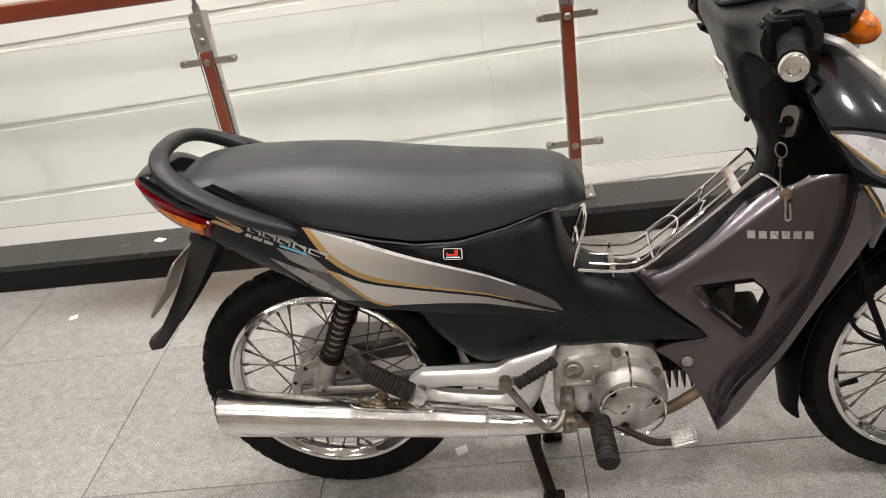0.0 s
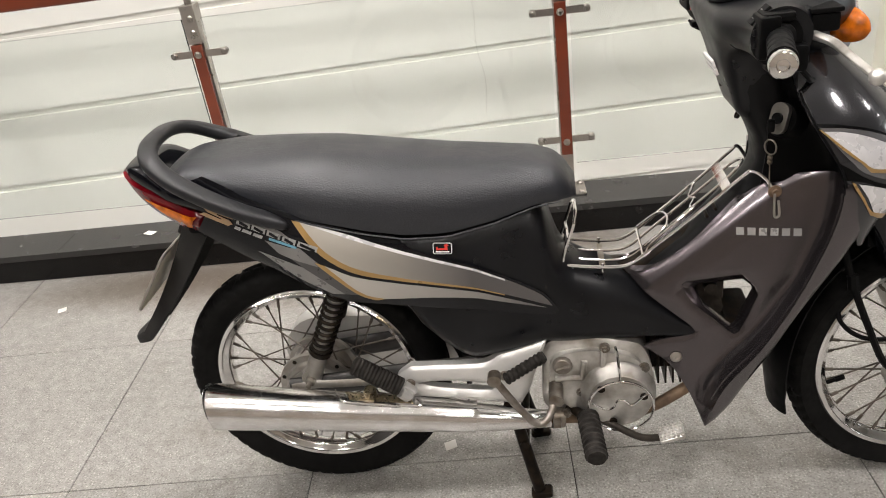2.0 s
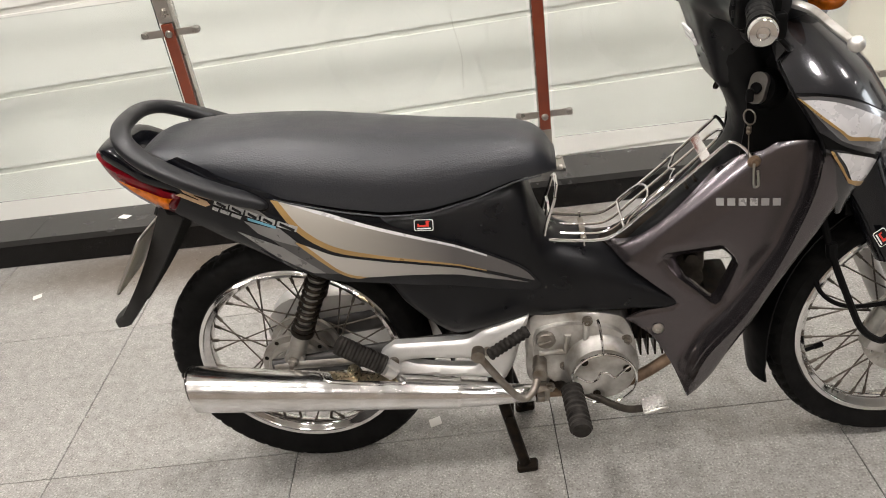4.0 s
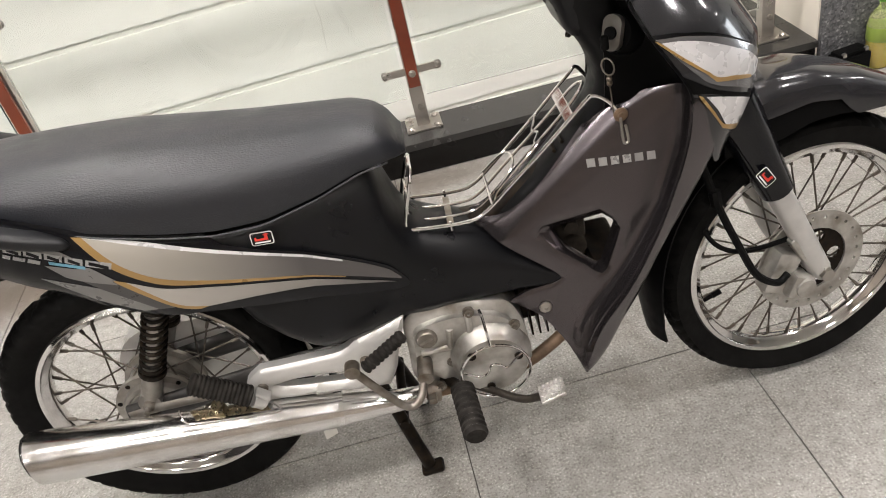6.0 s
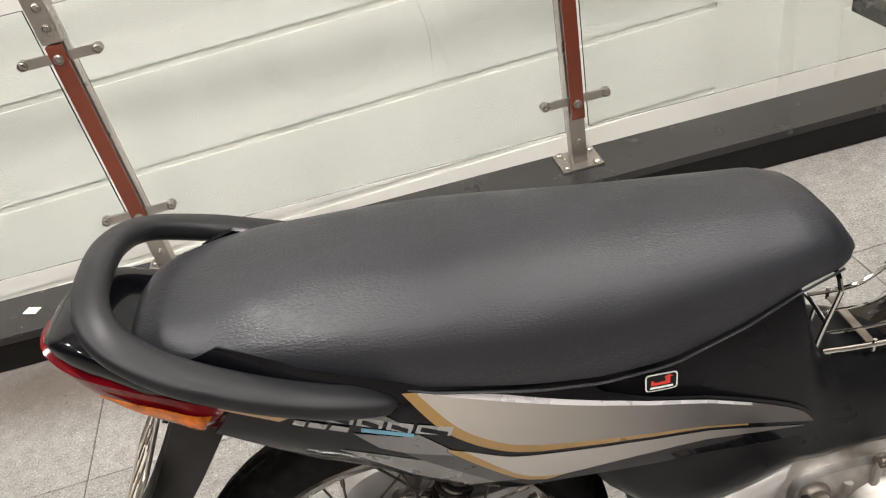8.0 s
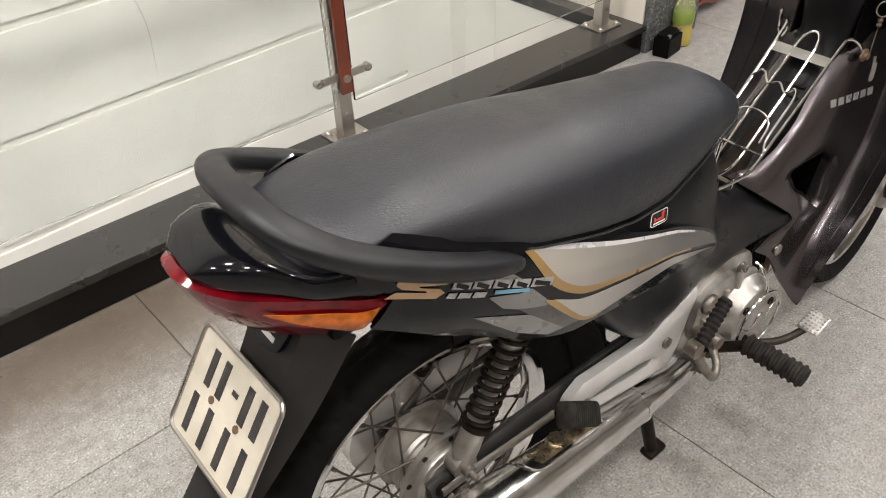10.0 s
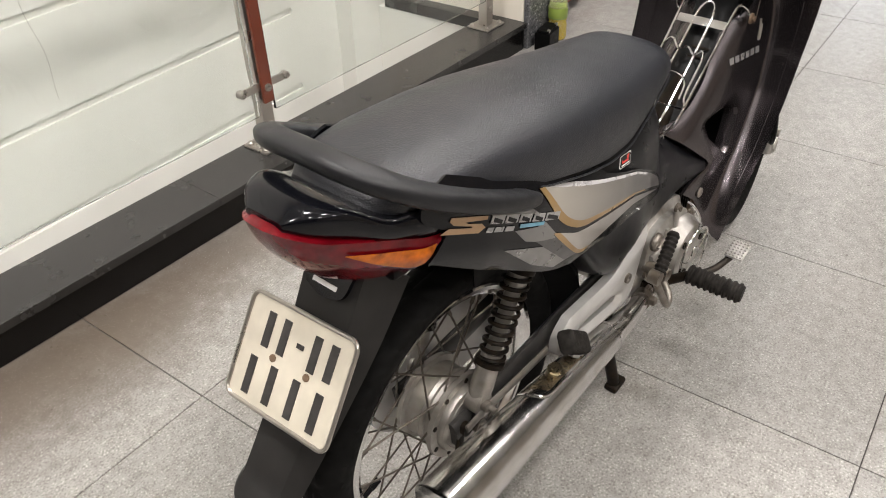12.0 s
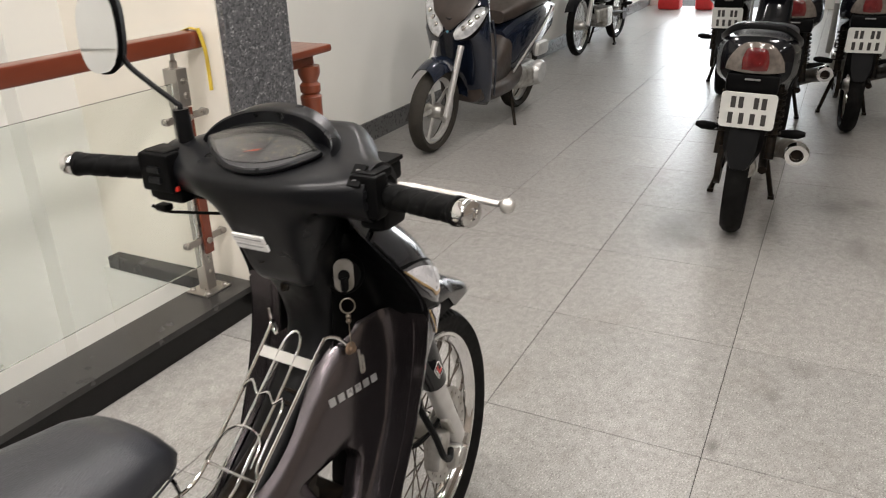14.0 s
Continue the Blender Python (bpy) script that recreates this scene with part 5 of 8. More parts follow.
PANEL = line([(-0.128, 0.708), (-0.09, 0.684), (-0.035, 0.648), (0.043, 0.601), (0.09, 0.572), (0.13, 0.556), (0.19, 0.545)], [(0.19, 0.545), (0.264, 0.531), (0.365, 0.512), (0.454, 0.498)],
             [(0.454, 0.498), (0.484, 0.497), (0.494, 0.506), (0.487, 0.522), (0.466, 0.549), (0.408, 0.582), (0.313, 0.624), (0.256, 0.652)], [(0.256, 0.652), (0.20, 0.700), (0.087, 0.735), (0.0, 0.768), (-0.09, 0.812)], [(-0.09, 0.812), (-0.128, 0.802)], [(-0.128, 0.802), (-0.136, 0.775), (-0.118, 0.757), (-0.099, 0.744)], [(-0.099, 0.744), (-0.114, 0.724), (-0.128, 0.708)])


def side_panel(s):
    p = part("side_panel", slab(PANEL, on_side(s), 0.004, -s, cell=0.009), M_GLOSS, bike, "gloss black side panel with silver and gold stripes")
    move(p, 0.006, 0, -0.013)

    def foil(name, outline, m, lift=0.0006, cell=0.009):
        part(name, slab(outline, on_side(s), 0.0005, -s, lift=lift + 0.0006, cell=cell), m, p)

    up = [(0.073, 0.722), (0.143, 0.694), (0.218, 0.660), (0.313, 0.620), (0.408, 0.577), (0.464, 0.544), (0.484, 0.519)]
    lo = [(0.484, 0.517), (0.405, 0.546), (0.307, 0.578), (0.229, 0.601), (0.160, 0.627), (0.112, 0.664), (0.073, 0.722)]
    foil("silver_stripe", line(up, lo), M_STRIPE)
    foil("gold_line", line([(0.073, 0.7225), (0.112, 0.664), (0.160, 0.627), (0.229, 0.601), (0.307, 0.578), (0.405, 0.5455)],
                           [(0.405, 0.5435), (0.307, 0.5735), (0.229, 0.594), (0.155, 0.618), (0.100, 0.660), (0.060, 0.727)]), M_GOLD, 0.0008)
    foil("white_line", line(up[:5], [(0.408, 0.577), (0.408, 0.5735)], [(0.408, 0.5735), (0.313, 0.6155), (0.218, 0.6545), (0.143, 0.688), (0.073, 0.722)]), M_WHITEFOIL, 0.0009)
    foil("lower_stripe", line([(0.104, 0.637), (0.155, 0.610), (0.229, 0.588), (0.307, 0.568), (0.405, 0.538), (0.474, 0.514)], [(0.474, 0.5135), (0.404, 0.529), (0.304, 0.549), (0.20, 0.557)], [(0.20, 0.557), (0.160, 0.575), (0.104, 0.637)]), M_STRIPE2)
    foil("lower_gold_line", line([(0.104, 0.637), (0.160, 0.575), (0.20, 0.557)], [(0.20, 0.557), (0.180, 0.557), (0.148, 0.577), (0.090, 0.641), (0.104, 0.637)]), M_GOLD, 0.0008)
    foil("pale_flash", [(-0.046, 0.7515), (0.005, 0.724), (0.038, 0.711), (0.053, 0.696), (-0.010, 0.7243), (-0.033, 0.732)], M_GREYFOIL)
    foil("grey_flash", [(0.005, 0.693), (0.048, 0.6776), (0.0657, 0.6764), (0.102, 0.6314), (0.044, 0.6557), (0.025, 0.6666)], M_GREYFOIL)
    foil("dark_flash", [(0.0463, 0.6546), (0.0974, 0.6348), (0.155, 0.5714), (0.128, 0.5735), (0.068, 0.6324)], M_DARKFOIL)
    foil("grey_flash", [(-0.0127, 0.6715), (0.063, 0.637), (0.128, 0.5735), (0.104, 0.5735), (0.047, 0.6133)], M_GREYFOIL)
    # maker's marks, as plain shapes
    foil("copper_mark", [(-0.0956, 0.7607), (-0.0433, 0.7412), (-0.0446, 0.7362), (-0.0761, 0.7462), (-0.0727, 0.7426), (-0.0527, 0.7338), (-0.048, 0.7264), (-0.0584, 0.7226), (-0.1121, 0.7443), (-0.0998, 0.7479), (-0.0674, 0.7342), (-0.0684, 0.7369), (-0.0936, 0.7493), (-0.0986, 0.7566)], M_COPPER, 0.0009)
    for a0, a1 in ((-0.041, -0.018), (-0.0155, 0.0075), (0.0105, 0.0330), (0.0365, 0.059), (0.0625, 0.095)):
        w0, w1 = 0.7278 - 0.457 * (a0 + 0.0414), 0.7278 - 0.457 * (a1 + 0.0414)
        foil("silver_mark", [(a0, w0), (a0 + 0.005, w0 + 0.0100), (a1 + 0.005, w1 + 0.0100), (a1, w1)], M_LOGO, 0.0010)
        foil("mark_core", [(a0 + 0.0055, w0 + 0.001), (a0 + 0.0080, w0 + 0.0060), (a1 - 0.001, w1 + 0.0060), (a1 - 0.0035, w1 + 0.001)], M_GLOSS, 0.0014)
    for a0, a1 in ((-0.0473, -0.0375), (-0.0344, -0.019), (-0.0157, 0.000)):
        w0, w1 = 0.7181 - 0.455 * (a0 + 0.0473), 0.7181 - 0.455 * (a1 + 0.0473)
        foil("silver_mark", [(a0, w0), (a0 + 0.004, w0 + 0.0055), (a1 + 0.004, w1 + 0.0055), (a1, w1)], M_LOGO, 0.0010)
    foil("blue_mark", [(0.0144, 0.6992), (0.062, 0.6795), (0.0600, 0.6750), (0.0132, 0.6940)], M_BLUEFOIL, 0.0010)


mirrored(side_panel)


def round_rect(w, h, r, n=4):
    pts = []
    for sx, sy, a0 in ((1, 1, 0), (-1, 1, 90), (-1, -1, 180), (1, -1, 270)):
        pts += [(sx * (w / 2 - r) + r * math.cos(radians(a0 + 90 * k / n)), sy * (h / 2 - r) + r * math.sin(radians(a0 + 90 * k / n))) for k in range(n + 1)]
    return pts


def sticker(mm):
    """Small black sticker with a white rim and red arrow shapes."""
    f = lambda a, b: mm @ Vector((a, b, 0))
    p = part("sticker", slab(round_rect(0.034, 0.022, 0.004), f, 0.0006, 1.0, lift=0.0008, cell=9), M_WHITE, bike, "small black sticker with a red arrow")
    part("sticker_field", slab(round_rect(0.031, 0.019, 0.003), f, 0.0005, 1.0, lift=0.0012, cell=9), M_GLOSS, p)
    part("sticker_mark", slab([(-0.011, -0.003), (-0.011, 0.003), (-0.008, 0.003), (-0.008, 0.0), (0.004, 0.001), (0.004, 0.006), (0.002, 0.006), (0.007, 0.009), (0.012, 0.006), (0.009, 0.006), (0.009, -0.003)], f, 0.0004, 1.0, lift=0.0015, cell=9), M_STICKRED, p)
    part("sticker_bar", slab([(-0.012, -0.0075), (0.012, -0.0075), (0.012, -0.005), (-0.012, -0.005)], f, 0.0004, 1.0, lift=0.0015, cell=9), M_WHITE, p)


sticker(Matrix.Translation((0.321, -0.1135, 0.633)) @ Matrix.Rotation(radians(90), 4, "X") @ Matrix.Rotation(radians(-4), 4, "Z") @ Matrix.Rotation(radians(-5), 4, "X"))


# ---- leg shields ----
# the rim: (height, distance forward, half width)
RIM_U = [(0.225, 0.772), (0.331, 0.800), (0.42, 0.860), (0.52, 0.907), (0.60, 0.935), (0.653, 0.950), (0.705, 0.957), (0.736, 0.953), (0.77, 0.935), (0.814, 0.905), (0.869, 0.880)]
RIM_H = [(0.225, 0.140), (0.331, 0.156), (0.408, 0.164), (0.494, 0.167), (0.541, 0.168), (0.608, 0.169), (0.698, 0.173), (0.768, 0.177), (0.85, 0.158)]
rim_w = np.linspace(0.20, 0.87, 68)
rim_u = np.convolve(np.pad([lerp_table(RIM_U, w) for w in rim_w], 3, mode="edge"), np.ones(7) / 7, "valid")
rim_h = np.convolve(np.pad([lerp_table(RIM_H, w) for w in rim_w], 3, mode="edge"), np.ones(7) / 7, "valid")
FLARE = 0.015
POCKET = [(0.26, 0.0), (0.40, 0.045), (0.52, 0.066), (0.62, 0.070), (0.75, 0.060)]
q_tab = np.concatenate([np.linspace(-0.12, 0, 13), np.linspace(0, 0.08, 81)[1:], np.linspace(0.09, 0.5, 42)])
a_tab = np.where(q_tab < 0, -q_tab, -(q_tab + 0.085 * (1 - np.exp(-np.maximum(q_tab, 0) / FLARE))))[::-1]
q_tab = q_tab[::-1]


def pocket(w, q):
    return lerp_table(POCKET, w) * (1 - math.exp(-max(q, 0.0) / 0.020))


def shield_a(u, w):
    """Runs along the panel towards its inner edge, 0 on the rim."""
    uc = float(np.interp(w, rim_w, rim_u))
    q = np.linspace(0.03 * min(1.0, max(0.0, (w - 0.27) / 0.12)), 0.5, 240)
    us = uc - q + lerp_table(POCKET, w) * (1 - np.exp(-q / 0.020))
    qq = float(np.interp(-u, -us, q))
    return -(qq + 0.085 * (1 - math.exp(-qq / FLARE)))


def strip_a(u, w):
    return max(0.001, u - float(np.interp(w, rim_w, rim_u)))


def shield_base(u, w):
    d = (u - 0.652) * 0.64 - (w - 0.516) * 0.77 - 0.010
    return 0.037 + lerp_table([(-0.1, -0.06), (-0.012, -0.012), (0.0, 0.000), (0.008, 0.009), (0.020, 0.021), (0.028, 0.0265), (0.04, 0.031), (0.06, 0.037), (0.10, 0.046), (0.15, 0.056), (0.30, 0.072)], d)


def shield_point(a, w):
    uc, rim = float(np.interp(w, rim_w, rim_u)), float(np.interp(w, rim_w, rim_h))
    if a > 0:
        return uc + a, rim - 0.40 * a - 0.9 * a * a
    q = float(np.interp(a, a_tab, q_tab))
    u = uc - q + pocket(w, q)
    base = shield_base(u, w)
    return u, base + max(0.0, rim - base) * math.exp(-q / FLARE)


def shield_half(u, w):
    return shield_point(shield_a(u, w), w)[1]


def warp(outline):
    return [(shield_a(u, w), w) for u, w in outline]


SHIELD = (warp(line([(0.634, 0.518), (0.690, 0.531), (0.750, 0.573), (0.805, 0.628), (0.847, 0.671), (0.874, 0.690), (0.897, 0.700)]))
          + line([(-0.110, 0.708), (-0.06, 0.716), (-0.02, 0.724), (0.0, 0.728)], [(0.0, 0.728), (0.040, 0.722), (0.062, 0.69)])
          + [(strip_a(u, w), w) for u, w in line([(1.015, 0.675), (1.012, 0.655), (1.000, 0.625), (0.968, 0.569), (0.928, 0.506), (0.898, 0.446), (0.870, 0.372), (0.842, 0.310), (0.820, 0.265), (0.795, 0.235)])]
          + [(0.001, 0.224)] + warp(line([(0.768, 0.232), (0.748, 0.282), (0.714, 0.341), (0.668, 0.377)], [(0.668, 0.377), (0.700, 0.392), (0.748, 0.402)], [(0.748, 0.402), (0.760, 0.409), (0.752, 0.422)], [(0.752, 0.422), (0.690, 0.472), (0.634, 0.518)])))
INTAKE_OUT = [(0.714, 0.506), (0.722, 0.516), (0.836, 0.536), (0.862, 0.504), (0.868, 0.486), (0.838, 0.410), (0.829, 0.401), (0.817, 0.407), (0.740, 0.474)]
INTAKE_IN = [(0.762, 0.490), (0.772, 0.497), (0.842, 0.507), (0.858, 0.494), (0.861, 0.481), (0.834, 0.414), (0.827, 0.409), (0.819, 0.415), (0.777, 0.457)]
INTAKE_OUT = [(a[0] + (b[0] - a[0]) * 0.45, a[1] + (b[1] - a[1]) * 0.45) for a, b in zip(INTAKE_OUT, INTAKE_IN)]


def left_wide(s, h, w):
    """The left side is knocked a little outwards."""
    return h if s < 0 else h + lerp_table([(0.25, 0.012), (0.45, 0.030), (0.70, 0.034), (0.77, 0.022), (0.82, 0.006), (0.86, -0.006)], w) * min(1.0, max(0.0, (h - 0.07) / 0.09))


def leg_shield(s):
    def f(a, b):
        u, h = shield_point(a, b)
        return (u, s * left_wide(s, h, b), b)

    seam = [(0.0, w) for w in np.arange(0.27, 0.720, 0.009)]
    p = part("leg_shield", slab(SHIELD, f, 0.004, -s, holes=[warp(INTAKE_OUT)], roll=0.0025, rollr=0.010, cell=0.009, seams=[seam], thick=lambda a, b: 0.0012 + 0.0078 * min(1.0, abs(a) / 0.035)), M_SHIELD, bike, "grey metallic leg shield", back=M_MATTE)

    def around(pts, n=8):
        return [(p[0] + (q[0] - p[0]) * k / n, p[1] + (q[1] - p[1]) * k / n) for p, q in zip(pts, pts[1:] + pts[:1]) for k in range(n)]

    rings = []
    for t, dep in ((0.0, 0.0015), (0.10, 0.003), (0.40, 0.006), (0.80, 0.011), (1.0, 0.017), (1.0, 0.030)):
        ring = []
        for e, g in zip(around(INTAKE_OUT), around(INTAKE_IN)):
            u, w = e[0] + (g[0] - e[0]) * t, e[1] + (g[1] - e[1]) * t
            ring.append((u, s * (shield_half(u, w) - dep), w))
        rings.append(ring)
    bm = bmesh.new()
    tube(bm, [f(-0.034, w) for w in np.linspace(0.285, 0.700, 60)], 0.0018, 8)
    part("rim_bead", bm, M_SHIELD, p)
    bm = bmesh.new()
    loft(bm, rings, caps=False)
    part("air_intake", bm, M_SHIELD, p, "recessed triangular opening")
    bm = bmesh.new()
    lathe(bm, [(0.011, 0.0), (0.011, 0.003), (0.008, 0.005), (0.004, 0.005), (0.003, 0.003), (0.0, 0.003)], 16, Matrix.Translation((0.726, s * shield_half(0.726, 0.358), 0.358)) @ Matrix.Rotation(radians(90 * -s), 4, "X"))
    part("shield_screw", bm, M_STEEL, p)
    # maker's mark as six plain silver blocks
    for k in range(6):
        a0 = 0.827 + 0.0180 * k
        w0 = 0.5965 - 0.0002 * k
        part("silver_mark", slab(warp([(a0, w0), (a0 + 0.0125, w0), (a0 + 0.0125, w0 + 0.0130), (a0, w0 + 0.0130)]), f, 0.0006, -s, lift=0.0010, cell=0.006), M_LOGO, p)


mirrored(leg_shield)


# inner cover that climbs from the tunnel to the steering neck
def spine_ring(w):
    back = lerp_table([(0.49, 0.640), (0.53, 0.690), (0.573, 0.746), (0.628, 0.800), (0.671, 0.842), (0.70, 0.858), (0.72, 0.861), (0.74, 0.859), (0.76, 0.853), (0.78, 0.843), (0.80, 0.831), (0.82, 0.820), (0.85, 0.806), (0.90, 0.80)], w)
    front = lerp_table([(0.50, 0.76), (0.60, 0.86), (0.70, 0.94), (0.80, 0.930), (0.85, 0.900), (0.90, 0.890)], w)
    hw = lerp_table([(0.50, 0.038), (0.60, 0.039), (0.68, 0.042), (0.72, 0.050), (0.76, 0.055), (0.80, 0.058), (0.83, 0.064), (0.85, 0.070), (0.90, 0.082)], w)
    ring = []
    for k in range(28):
        a = 2 * math.pi * k / 28
        cs, sn = math.cos(a), math.sin(a)
        ring.append(((back + front) / 2 - (front - back) / 2 * math.copysign(abs(cs) ** 0.6, cs), hw * math.copysign(abs(sn) ** 0.6, sn), w))
    return ring


bm = bmesh.new()
loft(bm, [spine_ring(w) for w in np.linspace(0.50, 0.90, 34)])
spine = part("inner_cover", bm, M_SPINE, bike, "matte black inner cover below the handlebar")
for k in range(2):
    bm = bmesh.new()
    block(bm, (0.799 - 0.014 * k, -0.012, 0.629 - 0.0135 * k), (0.006, 0.036, 0.007), 0.002, Matrix.Rotation(radians(-42), 4, "Y"))
    part("slot", bm, M_BLACKSTEEL, spine)
# black inner faces behind the flared wings
WING = warp(line([(0.862, 0.684), (0.868, 0.76), (0.862, 0.83), (0.860, 0.862)])) + [(-0.02, 0.866)] + [(0.0, w) for w in np.linspace(0.864, 0.715, 18)] + [(-0.05, 0.704)]


def wing_point(a, w):
    uc = float(np.interp(w, rim_w, rim_u)) + 0.002
    edge = lerp_table([(0.65, 0.168), (0.751, 0.178), (0.80, 0.173), (0.84, 0.158), (0.875, 0.12)], w)
    q = float(np.interp(min(a, 0.0), a_tab, q_tab))
    return uc - q + pocket(w, q) + max(0.0, a), 0.056 + (edge - 0.056) * math.exp(-q / FLARE)


def wing(s):
    def f(a, b):
        u, h = wing_point(a, b)
        return (u, s * left_wide(s, h, b), b)

    part("inner_wing", slab(WING, f, 0.003, -s, cell=0.008), M_MATTE, bike, "black inner wing of the leg shield")


mirrored(wing)


# front cowl: wraps from wing to wing round the nose
def cowl_point(w, k, lift=0.0):
    """k runs from -1 (right edge) to 1 (left edge)."""
    back = lerp_table([(0.60, 1.000), (0.66, 0.982), (0.70, 0.968), (0.76, 0.944), (0.82, 0.906), (0.86, 0.888), (0.91, 0.880)], w)
    nose = lerp_table([(0.60, 1.030), (0.66, 1.075), (0.70, 1.098), (0.76, 1.100), (0.82, 1.062), (0.86, 1.022), (0.91, 0.965)], w)
    hw = lerp_table([(0.60, 0.136), (0.66, 0.156), (0.70, 0.164), (0.76, 0.171), (0.82, 0.160), (0.86, 0.130), (0.91, 0.080)], w)
    a = k * math.pi / 2
    cs, sn = math.cos(a), math.sin(a)
    return Vector((back + (nose - back + lift) * max(0.0, cs) ** 0.85, (hw + lift) * sn, w))


bm = bmesh.new()
loft(bm, [[cowl_point(w, k) for k in np.linspace(-1, 1, 33)] for w in np.linspace(0.60, 0.91, 24)], ring_closed=False)
cowl = part("front_cowl", shell(bm, 0.004), M_COWL, bike, "dark grey metallic front cowl")


def cowl_foil(name, outline, m, s, lift=0.0012):
    part(name, slab(outline, lambda a, b: cowl_point(b, s * a), 0.0006, 1.0, lift=lift + 0.0014, cell=0.012, away=(0.9, 0, 0.72)), m, cowl)


for s in (-1, 1):
    cowl_foil("lower_cowl", line([(0.990, 0.820), (0.848, 0.813), (0.659, 0.792), (0.40, 0.742)], [(0.40, 0.742), (0.46, 0.715), (0.56, 0.700)], [(0.56, 0.700), (0.745, 0.724), (0.86, 0.738), (0.94, 0.760), (0.990, 0.820)]), M_GREYMETAL, s, 0.0)
    cowl_foil("panel_gap", line([(1.0, 0.825), (0.848, 0.818), (0.659, 0.797), (0.42, 0.746)], [(0.42, 0.746), (0.42, 0.742), (0.659, 0.793), (0.848, 0.814), (1.0, 0.820)]), M_MATTE, s, -0.0002)
    cowl_foil("white_flash", line([(0.980, 0.814), (0.897, 0.810), (0.785, 0.798), (0.637, 0.772), (0.44, 0.732)], [(0.44, 0.732), (0.50, 0.722), (0.56, 0.722)], [(0.56, 0.722), (0.745, 0.741), (0.861, 0.751), (0.933, 0.782), (0.980, 0.814)]), M_WHITEFOIL, s, 0.0010)
    cowl_foil("gold_line", line([(0.986, 0.817), (0.933, 0.784), (0.861, 0.753), (0.745, 0.743), (0.60, 0.729)], [(0.60, 0.729), (0.60, 0.724), (0.745, 0.736), (0.868, 0.745)], [(0.868, 0.745), (0.945, 0.780), (0.992, 0.815), (0.986, 0.817)]), M_GOLD, s, 0.0016)
    cowl_foil("panel_gap", line([(1.0, 0.765), (0.905, 0.737), (0.783, 0.719), (0.56, 0.694)], [(0.56, 0.694), (0.54, 0.684), (0.78, 0.709), (0.90, 0.727), (1.0, 0.735)]), M_MATTE, s, 0.0)
    cowl_foil("white_flash", line([(0.945, 0.727), (0.817, 0.715), (0.53, 0.684)], [(0.53, 0.684), (0.56, 0.662), (0.62, 0.652)], [(0.62, 0.652), (0.78, 0.663), (0.86, 0.673), (0.945, 0.727)]), M_WHITEFOIL, s, 0.0010)
    cowl_foil("gold_line", line([(0.960, 0.729), (0.93, 0.700), (0.88, 0.675), (0.78, 0.665), (0.64, 0.655)], [(0.64, 0.655), (0.65, 0.648), (0.79, 0.657), (0.89, 0.667)], [(0.89, 0.667), (0.945, 0.698), (0.975, 0.729), (0.960, 0.729)]), M_GOLD, s, 0.0016)


# ---- tail ----
def tail_ring(u):
    top = lerp_table([(-0.272, 0.818), (-0.262, 0.829), (-0.23, 0.832), (-0.21, 0.824), (-0.19, 0.808), (-0.17, 0.795), (-0.10, 0.788), (-0.06, 0.782), (0.06, 0.75)], u)
    low = lerp_table([(-0.272, 0.806), (-0.24, 0.790), (-0.18, 0.762), (-0.12, 0.738), (-0.06, 0.735), (0.06, 0.72)], u)
    hw = lerp_table([(-0.272, 0.030), (-0.262, 0.046), (-0.235, 0.066), (-0.18, 0.088), (-0.12, 0.102), (-0.06, 0.108), (0.0, 0.100), (0.06, 0.060)], u)
    ring = []
    for k in range(32):
        a = 2 * math.pi * k / 32
        cs, sn = math.cos(a), math.sin(a)
        ring.append((u, hw * math.copysign(abs(cs) ** 0.55, cs), (top + low) / 2 + (top - low) / 2 * math.copysign(abs(sn) ** (0.42 if sn > 0 else 0.5), sn)))
    return ring


bm = bmesh.new()
loft(bm, [tail_ring(u) for u in np.linspace(-0.272, 0.05, 22)])
move(part("tail_cover", bm, M_GLOSS, bike, "gloss black tail cover"), 0.010, 0, -0.018)

LT = [(-0.106, 0.098, 0.746), (-0.122, 0.099, 0.751), (-0.140, 0.096, 0.757), (-0.160, 0.091, 0.765), (-0.205, 0.078, 0.781), (-0.250, 0.058, 0.796), (-0.280, 0.024, 0.810), (-0.280, -0.024, 0.810), (-0.250, -0.058, 0.796), (-0.205, -0.078, 0.781), (-0.160, -0.091, 0.765), (-0.140, -0.096, 0.757), (-0.122, -0.099, 0.751), (-0.106, -0.098, 0.746)]
LB = [(-0.107, 0.097, 0.741), (-0.122, 0.095, 0.722), (-0.140, 0.086, 0.709), (-0.156, 0.071, 0.706), (-0.180, 0.060, 0.708), (-0.206, 0.040, 0.712), (-0.226, 0.016, 0.718), (-0.226, -0.016, 0.718), (-0.206, -0.040, 0.712), (-0.180, -0.060, 0.708), (-0.156, -0.071, 0.706), (-0.140, -0.086, 0.709), (-0.122, -0.095, 0.722), (-0.107, -0.097, 0.741)]
lt, lb = spl(LT, 54), spl(LB, 54)


def lens_point(i, t, lift=0.0):
    i = min(max(i, 0.0), 54.0)
    j = min(int(i), 53)
    f = i - j
    a, b = lt[j] * (1 - f) + lt[j + 1] * f, lb[j] * (1 - f) + lb[j + 1] * f
    p = a * (1 - t) + b * t
    o = np.array((p[0] + 0.03, p[1], 0.0))
    o = o / max(np.linalg.norm(o), 1e-6)
    return Vector(p + o * (0.010 * math.sin(math.pi * t) + lift))


